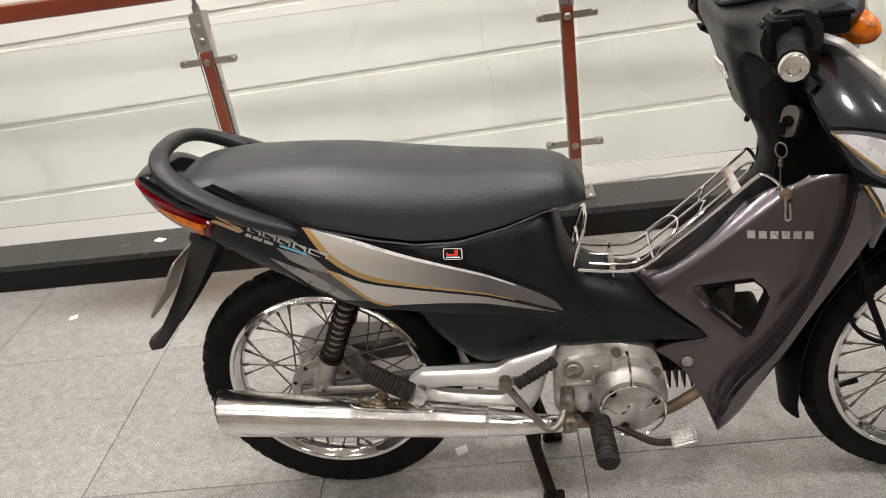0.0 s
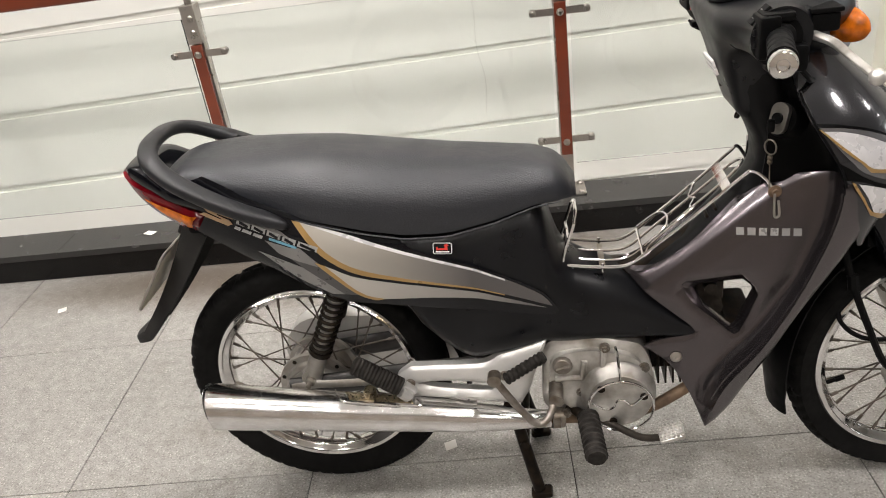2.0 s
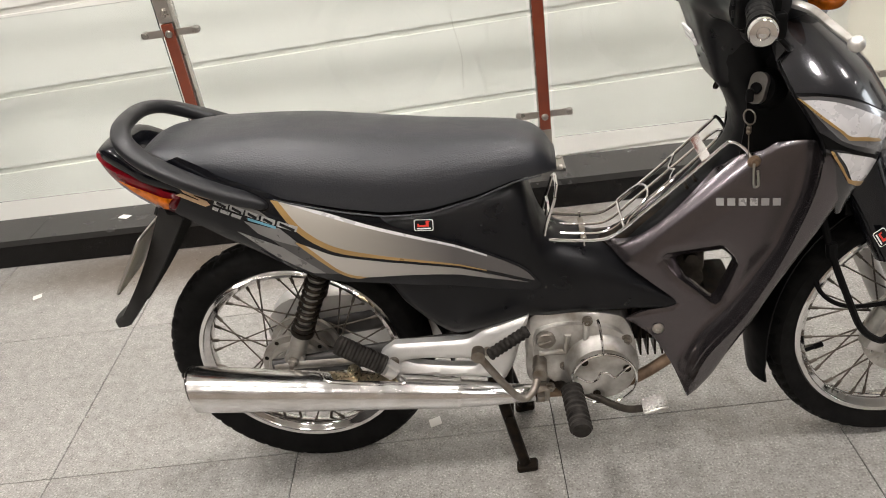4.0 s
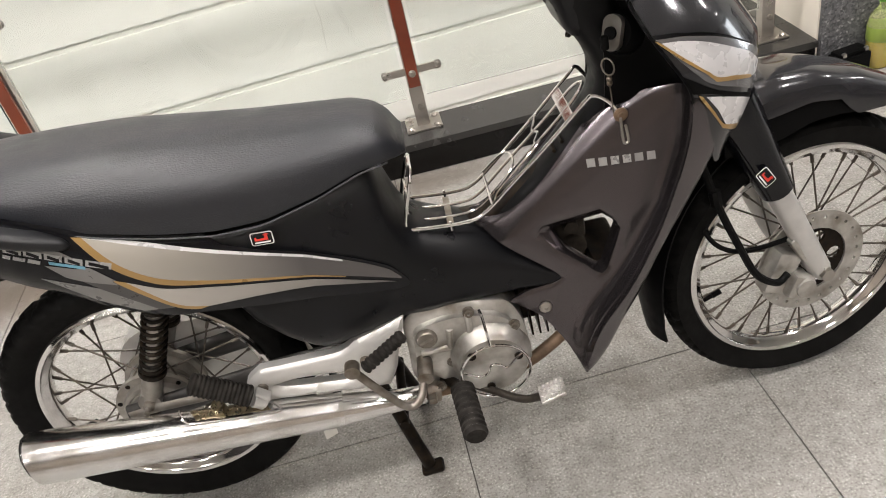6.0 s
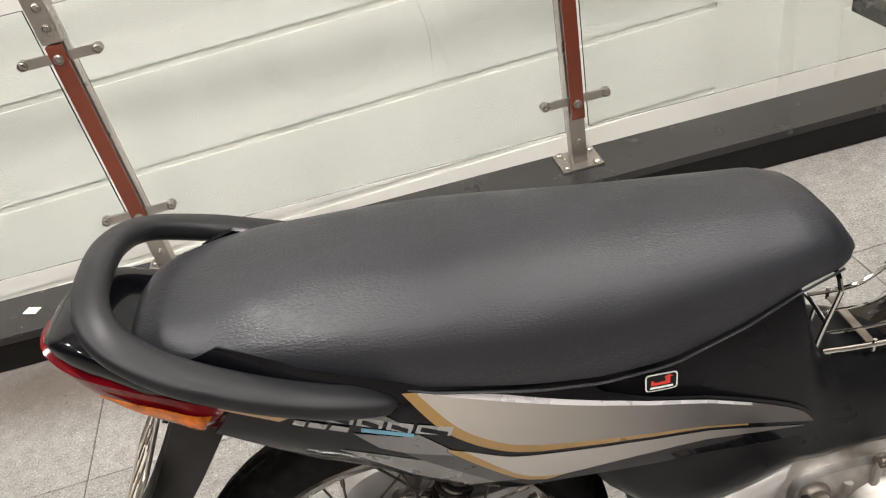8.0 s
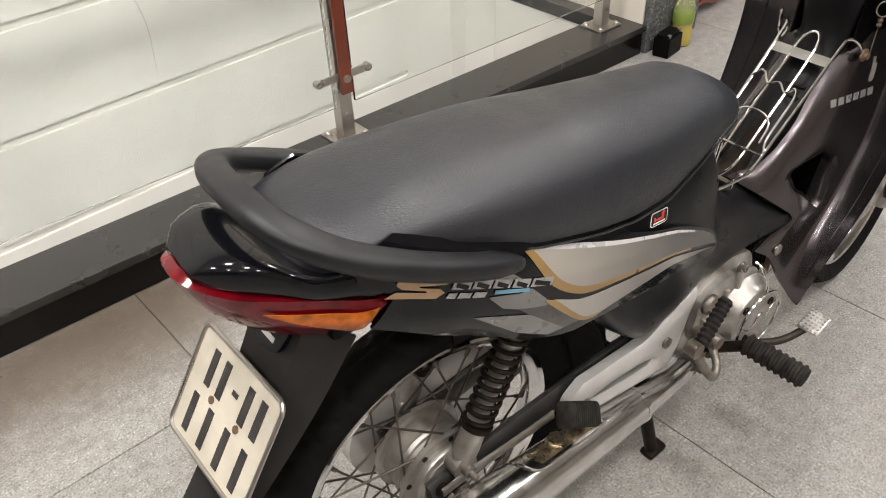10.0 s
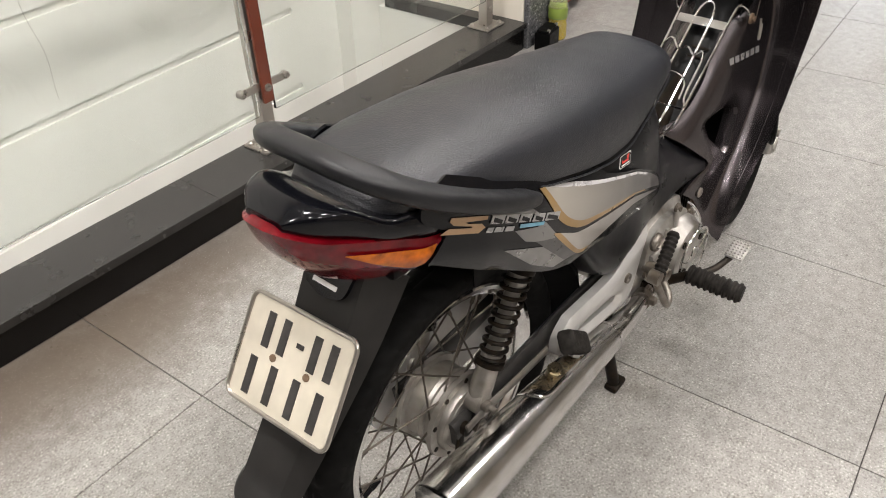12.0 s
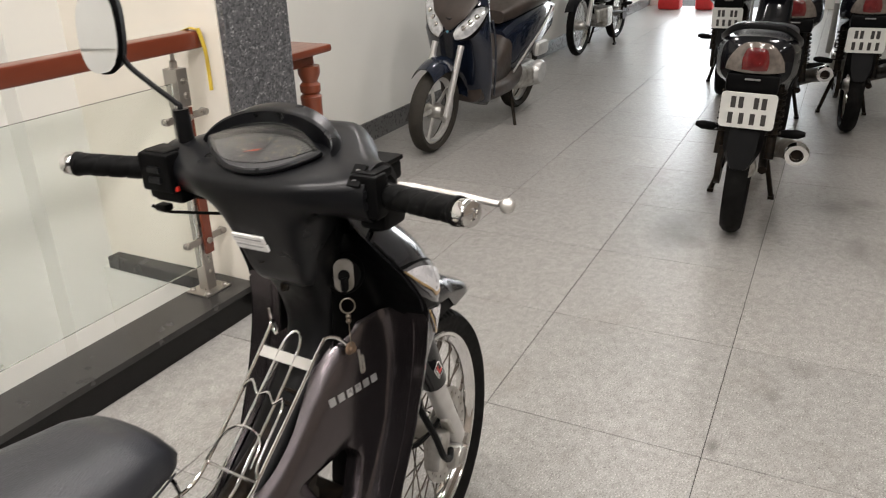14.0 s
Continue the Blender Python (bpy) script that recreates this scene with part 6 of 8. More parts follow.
bm = bmesh.new()
loft(bm, [[lens_point(i, t) for t in np.linspace(0, 1, 9)] for i in range(0, 55)], ring_closed=False)
lamp_ = move(part("tail_lamp", shell(bm, 0.012), M_RED, bike, "red and amber tail lamp"), 0.009, 0, -0.020)
for s in (-1, 1):
    c = 27 - s * 17.5
    out = line([(c + s * 9.0, 0.20), (c + s * 0.0, 0.20), (c - s * 6.5, 0.22)], [(c - s * 6.5, 0.22), (c - s * 5.0, 0.50), (c - s * 3.0, 0.78)], [(c - s * 3.0, 0.78), (c + s * 2.5, 0.62), (c + s * 6.0, 0.42), (c + s * 9.0, 0.20)])
    bm = slab([(p[0] * 0.01, p[1] * 0.1) for p in out], lambda a, b: lens_point(a * 100, b * 10), 0.001, 1.0, lift=0.0, cell=0.01)
    cen = Vector((-0.12, 0, 0.75))
    for v in bm.verts:
        d = (v.co - cen)
        d.z = 0
        v.co += d.normalized() * 0.003
    part("amber_lens", bm, M_AMBER, lamp_, "amber indicator lens")
bm = slab(line([(-0.108, 0.738), (-0.104, 0.748), (-0.115, 0.762)], [(-0.115, 0.762), (-0.05, 0.742)], [(-0.05, 0.742), (-0.07, 0.708), (-0.12, 0.700)], [(-0.12, 0.700), (-0.108, 0.738)]), lambda a, b: (a, -(0.0865 + 0.2 * max(0, a + 0.13)), b), 0.17, 1.0, cell=0.05)
move(part("tail_side", bm, M_GLOSS, bike), 0.009, 0, -0.020)

bm = bmesh.new()
block(bm, (-0.075, 0, 0.686), (0.16, 0.150, 0.024), 0.008)
part("under_tray", bm, M_MATTE, bike, "black tray under the tail")

# rear mudguard with number plate
FL0, FL1 = Vector((-0.165, 0, 0.715)), Vector((-0.362, 0, 0.428))
dirn = (FL1 - FL0).normalized()
nrm = Vector((-dirn.z, 0, dirn.x))
if nrm.x > 0:
    nrm = -nrm


def flap_ring(t):
    c = FL0.lerp(FL1, t) + nrm * (-0.010 * math.sin(math.pi * t) + (0.012 if t > 0.9 else 0.0) * (t - 0.9) * 10)
    hw = lerp_table([(0.0, 0.072), (0.25, 0.068), (0.6, 0.058), (0.9, 0.0505), (0.94, 0.0485), (0.97, 0.044), (0.985, 0.038), (0.995, 0.029), (1.0, 0.018)], t)
    dep = lerp_table([(0.0, 0.05), (0.5, 0.032), (0.9, 0.020), (1.0, 0.008)], t)
    pts = []
    for k in range(13):
        x = -1 + 2 * k / 12
        pts.append(c + Vector((0, hw * x, 0)) - nrm * (dep * max(0.0, abs(x) - 0.72) / 0.28) + nrm * 0.004 * (1 - x * x))
    return pts


bm = bmesh.new()
loft(bm, [flap_ring(t) for t in np.concatenate([np.linspace(0, 0.9, 20), np.linspace(0.92, 1, 10)])], ring_closed=False)
rf = move(part("rear_fender", shell(bm, 0.004), M_FENDER, bike, "dusty dark grey plastic rear mudguard"), -0.002, 0, -0.020)
bm = bmesh.new()
rings = []
for a in np.radians(np.linspace(-8, 88, 24)):
    r = 0.325
    rings.append([RA + Vector((r * math.cos(a), 0.062 * math.cos(b), (r + 0.02 * math.sin(b) - 0.055 * (abs(math.cos(b)) > 0.999)) * math.sin(a))) for b in np.linspace(0, math.pi, 11)])
loft(bm, rings, ring_closed=False)
part("inner_fender", shell(bm, 0.003), M_MATTE, bike, "black inner mudguard over the rear wheel")

PC = Vector((-0.250, 0.012, 0.586))
py = (Vector((-0.208, 0, 0.641)) - Vector((-0.287, 0, 0.531))).normalized()
px = Vector((0, -1, 0))
px = Matrix.Rotation(radians(3.0), 3, px.cross(py)) @ px
py = Matrix.Rotation(radians(3.0), 3, Vector((0, -1, 0)).cross(py)) @ py
pn = px.cross(py).normalized()
PM = Matrix((px, py, pn)).transposed().to_4x4()
PM.translation = PC + nrm * 0.012
plate = part("number_plate", slab(round_rect(0.180, 0.138, 0.012), flat_map(PM), 0.002, 1.0, cell=9), M_PLATE, bike, "cream number plate with a raised metal rim, tilted back")
move(plate, -0.004, -0.004, -0.021)
bm = bmesh.new()
rr_ = round_rect(0.182, 0.140, 0.013, 5)
tube(bm, [PM @ Vector((x, y, 0.001)) for x, y in rr_], 0.003, 8, closed=True)
part("plate_rim", bm, M_STEEL, plate, "dull metal rim")
for row, xs, hh in ((0.030, (-0.050, -0.022, 0.032, 0.060), 0.046), (-0.034, (-0.060, -0.022, 0.018, 0.058), 0.050)):
    for x in xs:
        part("plate_bar", slab([(x - 0.0062, row - hh / 2), (x + 0.0062, row - hh / 2), (x + 0.0062, row + hh / 2), (x - 0.0062, row + hh / 2)], flat_map(PM), 0.0012, 1.0, lift=0.0012, cell=9), M_INK, plate)
part("plate_bar", slab([(0.001, 0.027), (0.013, 0.027), (0.013, 0.033), (0.001, 0.033)], flat_map(PM), 0.0012, 1.0, lift=0.0012, cell=9), M_INK, plate)
for x, y in ((-0.03, 0.0), (0.03, 0.0)):
    bm = bmesh.new()
    lathe(bm, [(0.005, 0.0), (0.005, 0.002), (0.0, 0.003)], 10, PM @ Matrix.Translation((x, y, 0.0)))
    part("plate_screw", bm, M_RUST, plate)
bm = slab(line([(-0.038, 0.014), (0.0, 0.018), (0.038, 0.014)], [(0.038, 0.014), (0.030, -0.014), (0.0, -0.022), (-0.030, -0.014)], [(-0.030, -0.014), (-0.038, 0.014)]), flat_map(Matrix.Translation(FL0 + dirn * 0.035 + nrm * 0.006) @ Matrix((Vector((0, -1, 0)), -dirn, Vector((0, -1, 0)).cross(-dirn))).transposed().to_4x4()), 0.006, 1.0, lift=0.002, cell=9)
badge = part("badge", bm, M_GLOSS, rf, "black badge below the tail lamp")
part("silver_mark", slab([(-0.020, -0.009), (0.020, -0.009), (0.020, -0.003), (-0.020, -0.003)], flat_map(Matrix.Translation(FL0 + dirn * 0.035 + nrm * 0.009) @ Matrix((Vector((0, -1, 0)), -dirn, Vector((0, -1, 0)).cross(-dirn))).transposed().to_4x4()), 0.001, 1.0, cell=9), M_WHITE, badge)

# ---- seat and grab rail ----
SEAT_TOP = [(-0.188, 0.778), (-0.180, 0.790), (-0.165, 0.800), (-0.14, 0.807), (-0.06, 0.811), (0.048, 0.807), (0.134, 0.800), (0.218, 0.787), (0.322, 0.771), (0.425, 0.760), (0.49, 0.752), (0.522, 0.741), (0.544, 0.722), (0.556, 0.697)]
SEAT_LOW = [(-0.188, 0.770), (-0.10, 0.768), (-0.057, 0.763), (0.013, 0.736), (0.087, 0.707), (0.173, 0.682), (0.259, 0.661), (0.338, 0.657), (0.417, 0.669), (0.486, 0.688), (0.536, 0.688), (0.556, 0.682)]
SEAT_HALF = [(-0.188, 0.026), (-0.182, 0.048), (-0.170, 0.067), (-0.148, 0.084), (-0.105, 0.099), (0.0, 0.115), (0.10, 0.126), (0.20, 0.128), (0.32, 0.120), (0.42, 0.102), (0.49, 0.088), (0.528, 0.076), (0.546, 0.062), (0.556, 0.045)]


def seat_ring(u):
    top, low, hw = lerp_table(SEAT_TOP, u), lerp_table(SEAT_LOW, u), lerp_table(SEAT_HALF, u)
    ring = []
    for k in range(29):
        a = math.pi * k / 28
        cs, sn = math.cos(a), math.sin(a)
        ring.append((u, hw * math.copysign(abs(cs) ** 0.72, cs), low + (top - low) * sn ** 0.60))
    ring += [(u, -hw * 0.9, low - 0.004), (u, 0, low - 0.006), (u, hw * 0.9, low - 0.004)]
    return ring


bm = bmesh.new()
us = np.concatenate([np.linspace(-0.188, -0.14, 11)[:-1], np.linspace(-0.14, 0.48, 46), np.linspace(0.48, 0.560, 16)[1:]])
loft(bm, [seat_ring(u) for u in us])
bmesh.ops.smooth_vert(bm, verts=bm.verts[:], factor=0.5, use_axis_x=True, use_axis_y=True, use_axis_z=True)
bmesh.ops.smooth_vert(bm, verts=bm.verts[:], factor=0.5, use_axis_x=True, use_axis_y=True, use_axis_z=True)
seat = part("seat", bm, M_SEAT, bike, "long black vinyl seat with fine grain", 60)
bm = bmesh.new()
for s in (-1, 1):
    tube(bm, [(u, s * lerp_table(SEAT_HALF, u) * (1.0 - 0.01), lerp_table(SEAT_LOW, u) + 0.0) for u in np.linspace(-0.09, 0.53, 50)], 0.0015, 6)
part("piping", bm, M_SEAT, seat)

GR = [(0.062, -0.122, 0.700), (0.036, -0.130, 0.717), (-0.015, -0.134, 0.741), (-0.072, -0.130, 0.769), (-0.128, -0.118, 0.799), (-0.171, -0.093, 0.826), (-0.191, -0.052, 0.840), (-0.195, 0.0, 0.844)]
GR += [(u, -v, w) for u, v, w in GR[-2::-1]]
gp = spl(GR, 90)
bm = bmesh.new()
rings = []
for i, p in enumerate(gp):
    t = i / (len(gp) - 1)
    r = lerp_table([(0, 0.003), (0.03, 0.011), (0.10, 0.0155), (0.25, 0.0165), (0.40, 0.0155), (0.5, 0.0150), (0.6, 0.0155), (0.75, 0.0165), (0.9, 0.0155), (0.97, 0.011), (1.0, 0.003)], t)
    d = (Vector(gp[min(i + 1, len(gp) - 1)]) - Vector(gp[max(i - 1, 0)])).normalized()
    out_ = d.cross(Vector((0, 0, 1))).normalized()
    up_ = out_.cross(d).normalized()
    ring = []
    for k in range(20):
        a = 2 * math.pi * k / 20
        cs, sn = math.cos(a), math.sin(a)
        x, z = r * 1.12 * math.copysign(abs(cs) ** 0.7, cs), r * 0.80 * math.copysign(abs(sn) ** (0.6 if sn > 0 else 1.0), sn)
        ring.append(Vector(p) + out_ * x + up_ * z)
    rings.append(ring)
loft(bm, rings)
part("grab_rail", bm, M_RAIL, bike, "matte black grab rail behind the seat")

# ---- handlebar, instruments, mirror ----
HC = [(0.820, 0.815), (0.799, 0.860), (0.780, 0.915), (0.762, 0.968), (0.764, 0.994), (0.800, 1.010), (0.850, 1.028), (0.888, 1.040), (0.905, 1.046), (0.930, 1.038), (0.955, 1.01), (0.962, 0.97), (0.948, 0.91), (0.925, 0.850), (0.87, 0.815)]
HE = [(0.826 - 0.042 * math.cos(2 * math.pi * (k - 3) / 15), 0.978 + 0.041 * math.sin(2 * math.pi * (k - 3) / 15)) for k in range(15)]


def cover_ring(v):
    t = min(1.0, max(0.0, (abs(v) - 0.075) / 0.105))
    t = t * t * (3 - 2 * t)
    q = min(1.0, max(0.0, (abs(v) - 0.040) / 0.062))
    q = q * q * (3 - 2 * q)
    ring = []
    for c, e in zip(HC, HE):
        f = min(1.0, max(0.0, (0.975 - c[1]) / 0.09))
        tt = t + (max(q, t) - t) * f
        ring.append((c[0] + (e[0] - c[0]) * tt, v, c[1] + (e[1] - c[1]) * tt))
    return spl(ring, 45, True)


bm = bmesh.new()
loft(bm, [cover_ring(v) for v in np.linspace(-0.182, 0.182, 41)])
hcover = part("handlebar_cover", bm, M_SATIN, bike, "satin black handlebar cover")
MD = Vector((0.133, 0, 0.055)).normalized()
MN = Vector((-MD.z, 0, MD.x))
M0 = Vector((0.766, 0, 0.9975))


def meter(a, b, lift=0.0):
    return M0 + Vector((0, -a, 0)) + MD * b + MN * lift


EYE_SHAPE = line([(-0.108, 0.064), (-0.074, 0.034), (-0.028, 0.010), (0.024, 0.010), (0.062, 0.030), (0.092, 0.060)], [(0.092, 0.060), (0.050, 0.086), (0.0, 0.096), (-0.060, 0.088), (-0.108, 0.064)])
clock = part("instrument_panel", slab(EYE_SHAPE, lambda a, b: meter(a, b), 0.004, 1.0, lift=0.003, cell=9), M_DIAL, hcover, "dark instrument dials under a clear lens")
for a0, b0, r in ((-0.006, 0.052, 0.030), (-0.058, 0.060, 0.015), (0.046, 0.056, 0.015)):
    for k in range(9):
        t = radians(215 - 31 * k)
        c, d = math.cos(t), math.sin(t)
        part("dial_mark", slab([(a0 + r * 0.78 * c - 0.0012 * d, b0 + r * 0.78 * d + 0.0012 * c), (a0 + r * c - 0.0012 * d, b0 + r * d + 0.0012 * c), (a0 + r * c + 0.0012 * d, b0 + r * d - 0.0012 * c), (a0 + r * 0.78 * c + 0.0012 * d, b0 + r * 0.78 * d - 0.0012 * c)], lambda a, b: meter(a, b), 0.0005, 1.0, lift=0.0042, cell=9), M_DIALMARK, clock)
    if r > 0.02:
        part("needle", slab([(a0 - r * 0.75, b0 - r * 0.28), (a0, b0 - 0.002), (a0 + 0.002, b0 + 0.002)], lambda a, b: meter(a, b), 0.0006, 1.0, lift=0.0060, cell=9), M_NEEDLE, clock)
bm = slab(EYE_SHAPE, lambda a, b: meter(a, b, 0.010 + 0.010 * math.cos(min(1.5, abs(a) / 0.07))), 0.0012, 1.0, lift=0.0, cell=0.012)
lens_ob = part("instrument_lens", bm, M_LENS, hcover, "clear curved lens")
lens_ob.visible_shadow = False
bm = bmesh.new()
tube(bm, [meter(p[0], p[1], 0.004) for p in EYE_SHAPE], 0.005, 8, closed=True)
hood = []
for t in np.linspace(0, 1, 41):
    c = math.cos(math.pi * t)
    sn = math.sin(math.pi * t)
    lip = meter(0.114 * c - 0.004, 0.060 + 0.046 * sn, 0.006 + 0.026 * sn ** 1.3)
    hood.append([lip, lip + MD * 0.005 + MN * 0.002, lip + MD * (0.012 + 0.016 * sn) - MN * 0.004, lip + MD * (0.014 + 0.022 * sn) - MN * (0.014 + 0.022 * sn), lip - MD * (0.008 * sn) - MN * (0.006 + 0.026 * sn)])
loft(bm, hood)
part("visor", bm, M_SATIN, hcover, "black rim and hood round the dials")
# headlamp and turn signals on the front of the cover
bm = bmesh.new()
lathe(bm, [(0.0, 0.0), (0.045, 0.002), (0.062, 0.012), (0.068, 0.03), (0.066, 0.05)], 32, Matrix.Translation((0.985, 0, 0.955)) @ Matrix.Rotation(radians(-90), 4, "Y"))
part("headlamp", bm, M_LAMPGLASS, hcover, "clear round headlamp")
for s in (-1, 1):
    bm = bmesh.new()
    rings = []
    for t in np.linspace(0, 1, 8):
        c = Vector((0.944 + 0.020 * t, s * (0.075 + 0.042 * t), 0.962 - 0.006 * t))
        r = 0.024 * math.sqrt(max(0.02, 1 - t ** 2.2))
        rings.append([c + Vector((r * 0.75 * math.cos(a) + 0.006 * t, -s * 0.4 * r * math.cos(a), r * 1.15 * math.sin(a))) for a in np.linspace(0, 2 * math.pi, 17)[:-1]])
    loft(bm, rings)
    part("turn_signal", bm, M_AMBER, hcover, "amber front indicator")
    # grip, end cap, switches
    gi, ge = Vector((0.822 if s < 0 else 0.800, s * 0.185, 0.978)), Vector((0.782 if s < 0 else 0.752, s * 0.322, 0.986))
    dv = (ge - gi).normalized()
    bm = bmesh.new()
    n, rings = 56, []
    side = dv.orthogonal().normalized()
    up2 = dv.cross(side)
    for k in range(n + 1):
        t = k / n
        ring = []
        for j in range(28):
            th = 2 * math.pi * j / 28
            r = 0.0215 if t < 0.05 else (0.0190 if t > 0.95 else 0.0172 - (0.0016 if (th / math.pi + 5.0 * t) % 1.0 < 0.2 else 0.0))
            ring.append(gi.lerp(ge, t) + side * (r * math.cos(th)) + up2 * (r * math.sin(th)))
        rings.append(ring)
    loft(bm, rings)
    part("grip", bm, M_GRIP, bike, "black ribbed rubber grip")
    bm = bmesh.new()
    rot = dv.to_track_quat("Z", "Y").to_matrix().to_4x4()
    lathe(bm, [(0.0160, -0.002), (0.0175, 0.001), (0.0175, 0.017), (0.0155, 0.0205), (0.008, 0.0215), (0.007, 0.019), (0.003, 0.019), (0.0, 0.020)], 20, Matrix.Translation(ge) @ rot)
    part("bar_end", bm, M_CHROME, bike, "chromed bar end")
    bm = bmesh.new()
    q = gi - dv * 0.014
    tube(bm, [q - dv * 0.012, q + dv * 0.012], 0.030, 20)
    wide = 0.062 if s > 0 else 0.044
    block(bm, q + Vector((0.008, s * 0.006, -0.028)), (0.054, wide, 0.040), 0.008)
    block(bm, q + Vector((-0.020, s * 0.006, 0.004)), (0.030, wide, 0.060), 0.006)
    block(bm, q + Vector((-0.008, s * 0.006, 0.030)), (0.044, wide * 0.8, 0.014), 0.005)
    sw = part("switch_housing", bm, M_MATTE, bike, "black switch housing")
    for dz in (0.010, -0.006):
        bm = bmesh.new()
        block(bm, q + Vector((-0.035, s * 0.004, dz)), (0.008, 0.024 if s > 0 else 0.018, 0.010), 0.002)
        part("switch", bm, M_SATIN, sw)
    bm = bmesh.new()
    block(bm, q + Vector((-0.024, -s * 0.022, -0.020)), (0.008, 0.012, 0.008), 0.002)
    part("button", bm, M_STICKRED if s > 0 else M_SATIN, sw)
# rocker switch let into the cover beside the grip
RK = Matrix.Translation((0.7995, -0.166, 1.0070)) @ Matrix.Rotation(radians(-43), 4, "Y")
rocker = bmesh.new()
block(rocker, RK @ Vector((0, 0, 0)), (0.034, 0.020, 0.007), 0.002, Matrix.Rotation(radians(-43), 4, "Y"))
rocker = part("rocker_switch", rocker, M_GRIP, hcover, "black rocker switch")
for dx in (-0.008, 0.007):
    bm = bmesh.new()
    block(bm, RK @ Vector((dx, 0, 0.004)), (0.0018, 0.006, 0.0008), 0.0, Matrix.Rotation(radians(-43), 4, "Y"))
    part("switch_mark", bm, M_GREYFOIL, rocker)
# front brake lever and master cylinder on the right
bm = bmesh.new()
tube(bm, spl([(0.872, -0.162, 0.972), (0.888, -0.200, 0.968), (0.886, -0.26, 0.966), (0.888, -0.325, 0.960)], 20), lambda t: 0.0085 - 0.003 * t, 10, flat=0.75, up=(0, 0, 1))
bmesh.ops.create_uvsphere(bm, u_segments=14, v_segments=10, radius=0.0105, matrix=Matrix.Translation((0.889, -0.336, 0.959)))
part("brake_lever", bm, M_ALU, bike, "silver front brake lever with a ball end")
bm = bmesh.new()
block(bm, (0.890, -0.142, 0.986), (0.042, 0.046, 0.028), 0.006)
block(bm, (0.890, -0.142, 1.003), (0.045, 0.050, 0.007), 0.002)
part("brake_reservoir", bm, M_MATTE, bike, "black brake fluid reservoir")
bm = bmesh.new()
tube(bm, spl([(0.80, 0.185, 0.945), (0.815, 0.14, 0.935), (0.85, 0.10, 0.93), (0.89, 0.06, 0.90)], 16), 0.004, 7)
block(bm, (0.800, 0.188, 0.944), (0.03, 0.05, 0.02), 0.005)
part("choke_cable", bm, M_GRIP, bike)
bm = bmesh.new()
tube(bm, spl([(0.792, 0.222, 0.918), (0.800, 0.205, 0.908), (0.815, 0.165, 0.906), (0.838, 0.115, 0.903)], 14), 0.0026, 8)
block(bm, (0.800, 0.205, 0.915), (0.018, 0.024, 0.012), 0.004)
part("choke_lever", bm, M_MATTE, bike, "small black lever under the switch housing")
bm = bmesh.new()
tube(bm, spl([(0.842, -0.17, 0.945), (0.87, -0.165, 0.915), (0.89, -0.13, 0.895), (0.91, -0.09, 0.885)], 16), 0.0045, 7)
part("throttle_cable", bm, M_GRIP, bike)
# left mirror
bm = bmesh.new()
tube(bm, spl([(0.826, 0.158, 1.010), (0.825, 0.160, 1.066), (0.823, 0.166, 1.076), (0.812, 0.198, 1.104), (0.802, 0.226, 1.132), (0.799, 0.234, 1.156)], 26), 0.0042, 10)
tube(bm, [(0.826, 0.158, 0.990), (0.825, 0.160, 1.066)], 0.012, 12)
mir = part("mirror", bm, M_SPINE, bike, "black rear-view mirror on a stem")
oval = [(0.036 * math.copysign(abs(math.cos(a)) ** 0.8, math.cos(a)), 0.061 * math.copysign(abs(math.sin(a)) ** 0.85, math.sin(a)) + 0.006 * math.cos(a)) for a in np.linspace(0, 2 * math.pi, 33)[:-1]]
MM = Matrix.Translation((0.782, 0.252, 1.180)) @ Matrix.Rotation(radians(12), 4, "Z") @ Matrix.Rotation(radians(4), 4, "Y") @ Matrix((Vector((0, -1, 0)), Vector((0, 0, 1)), Vector((-1, 0, 0)))).transposed().to_4x4()
part("mirror_shell", slab(oval, lambda a, b: MM @ Vector((a, b, -0.012 * (a * a / 0.0021 + b * b / 0.0044))), 0.020, 1.0, cell=0.012), M_MATTE, mir)
part("mirror_face", slab([(p[0] * 0.93, p[1] * 0.95) for p in oval], flat_map(MM), 0.002, 1.0, lift=0.0022, cell=9), M_MIRROR, mir, "mirror glass")
# warning label, ignition lock, keys
LM = Matrix.Translation((0.7865, 0.022, 0.890)) @ Matrix((Vector((0, -1, 0)), Vector((-0.34, 0, 0.94)).normalized(), Vector((0, -1, 0)).cross(Vector((-0.34, 0, 0.94)).normalized()))).transposed().to_4x4()
lab = part("warning_label", slab(round_rect(0.058, 0.0135, 0.0015), flat_map(LM @ Matrix.Translation((0, 0.0085, 0))), 0.004, 1.0, lift=0.004, cell=9), M_WHITE, hcover, "two white strips of a warning label")
part("label_strip", slab(round_rect(0.058, 0.0115, 0.0015), flat_map(LM @ Matrix.Translation((0.002, -0.0050, 0))), 0.004, 1.0, lift=0.004, cell=9), M_WHITE, lab)
for y0, w0 in ((0.0095, 0.050), (-0.002, 0.048)):
    part("print_bar", slab([(-w0 / 2, y0 - 0.0007), (w0 / 2, y0 - 0.0007), (w0 / 2, y0 + 0.0007), (-w0 / 2, y0 + 0.0007)], flat_map(LM), 0.0003, 1.0, lift=0.0045, cell=9), M_GREYFOIL, lab)
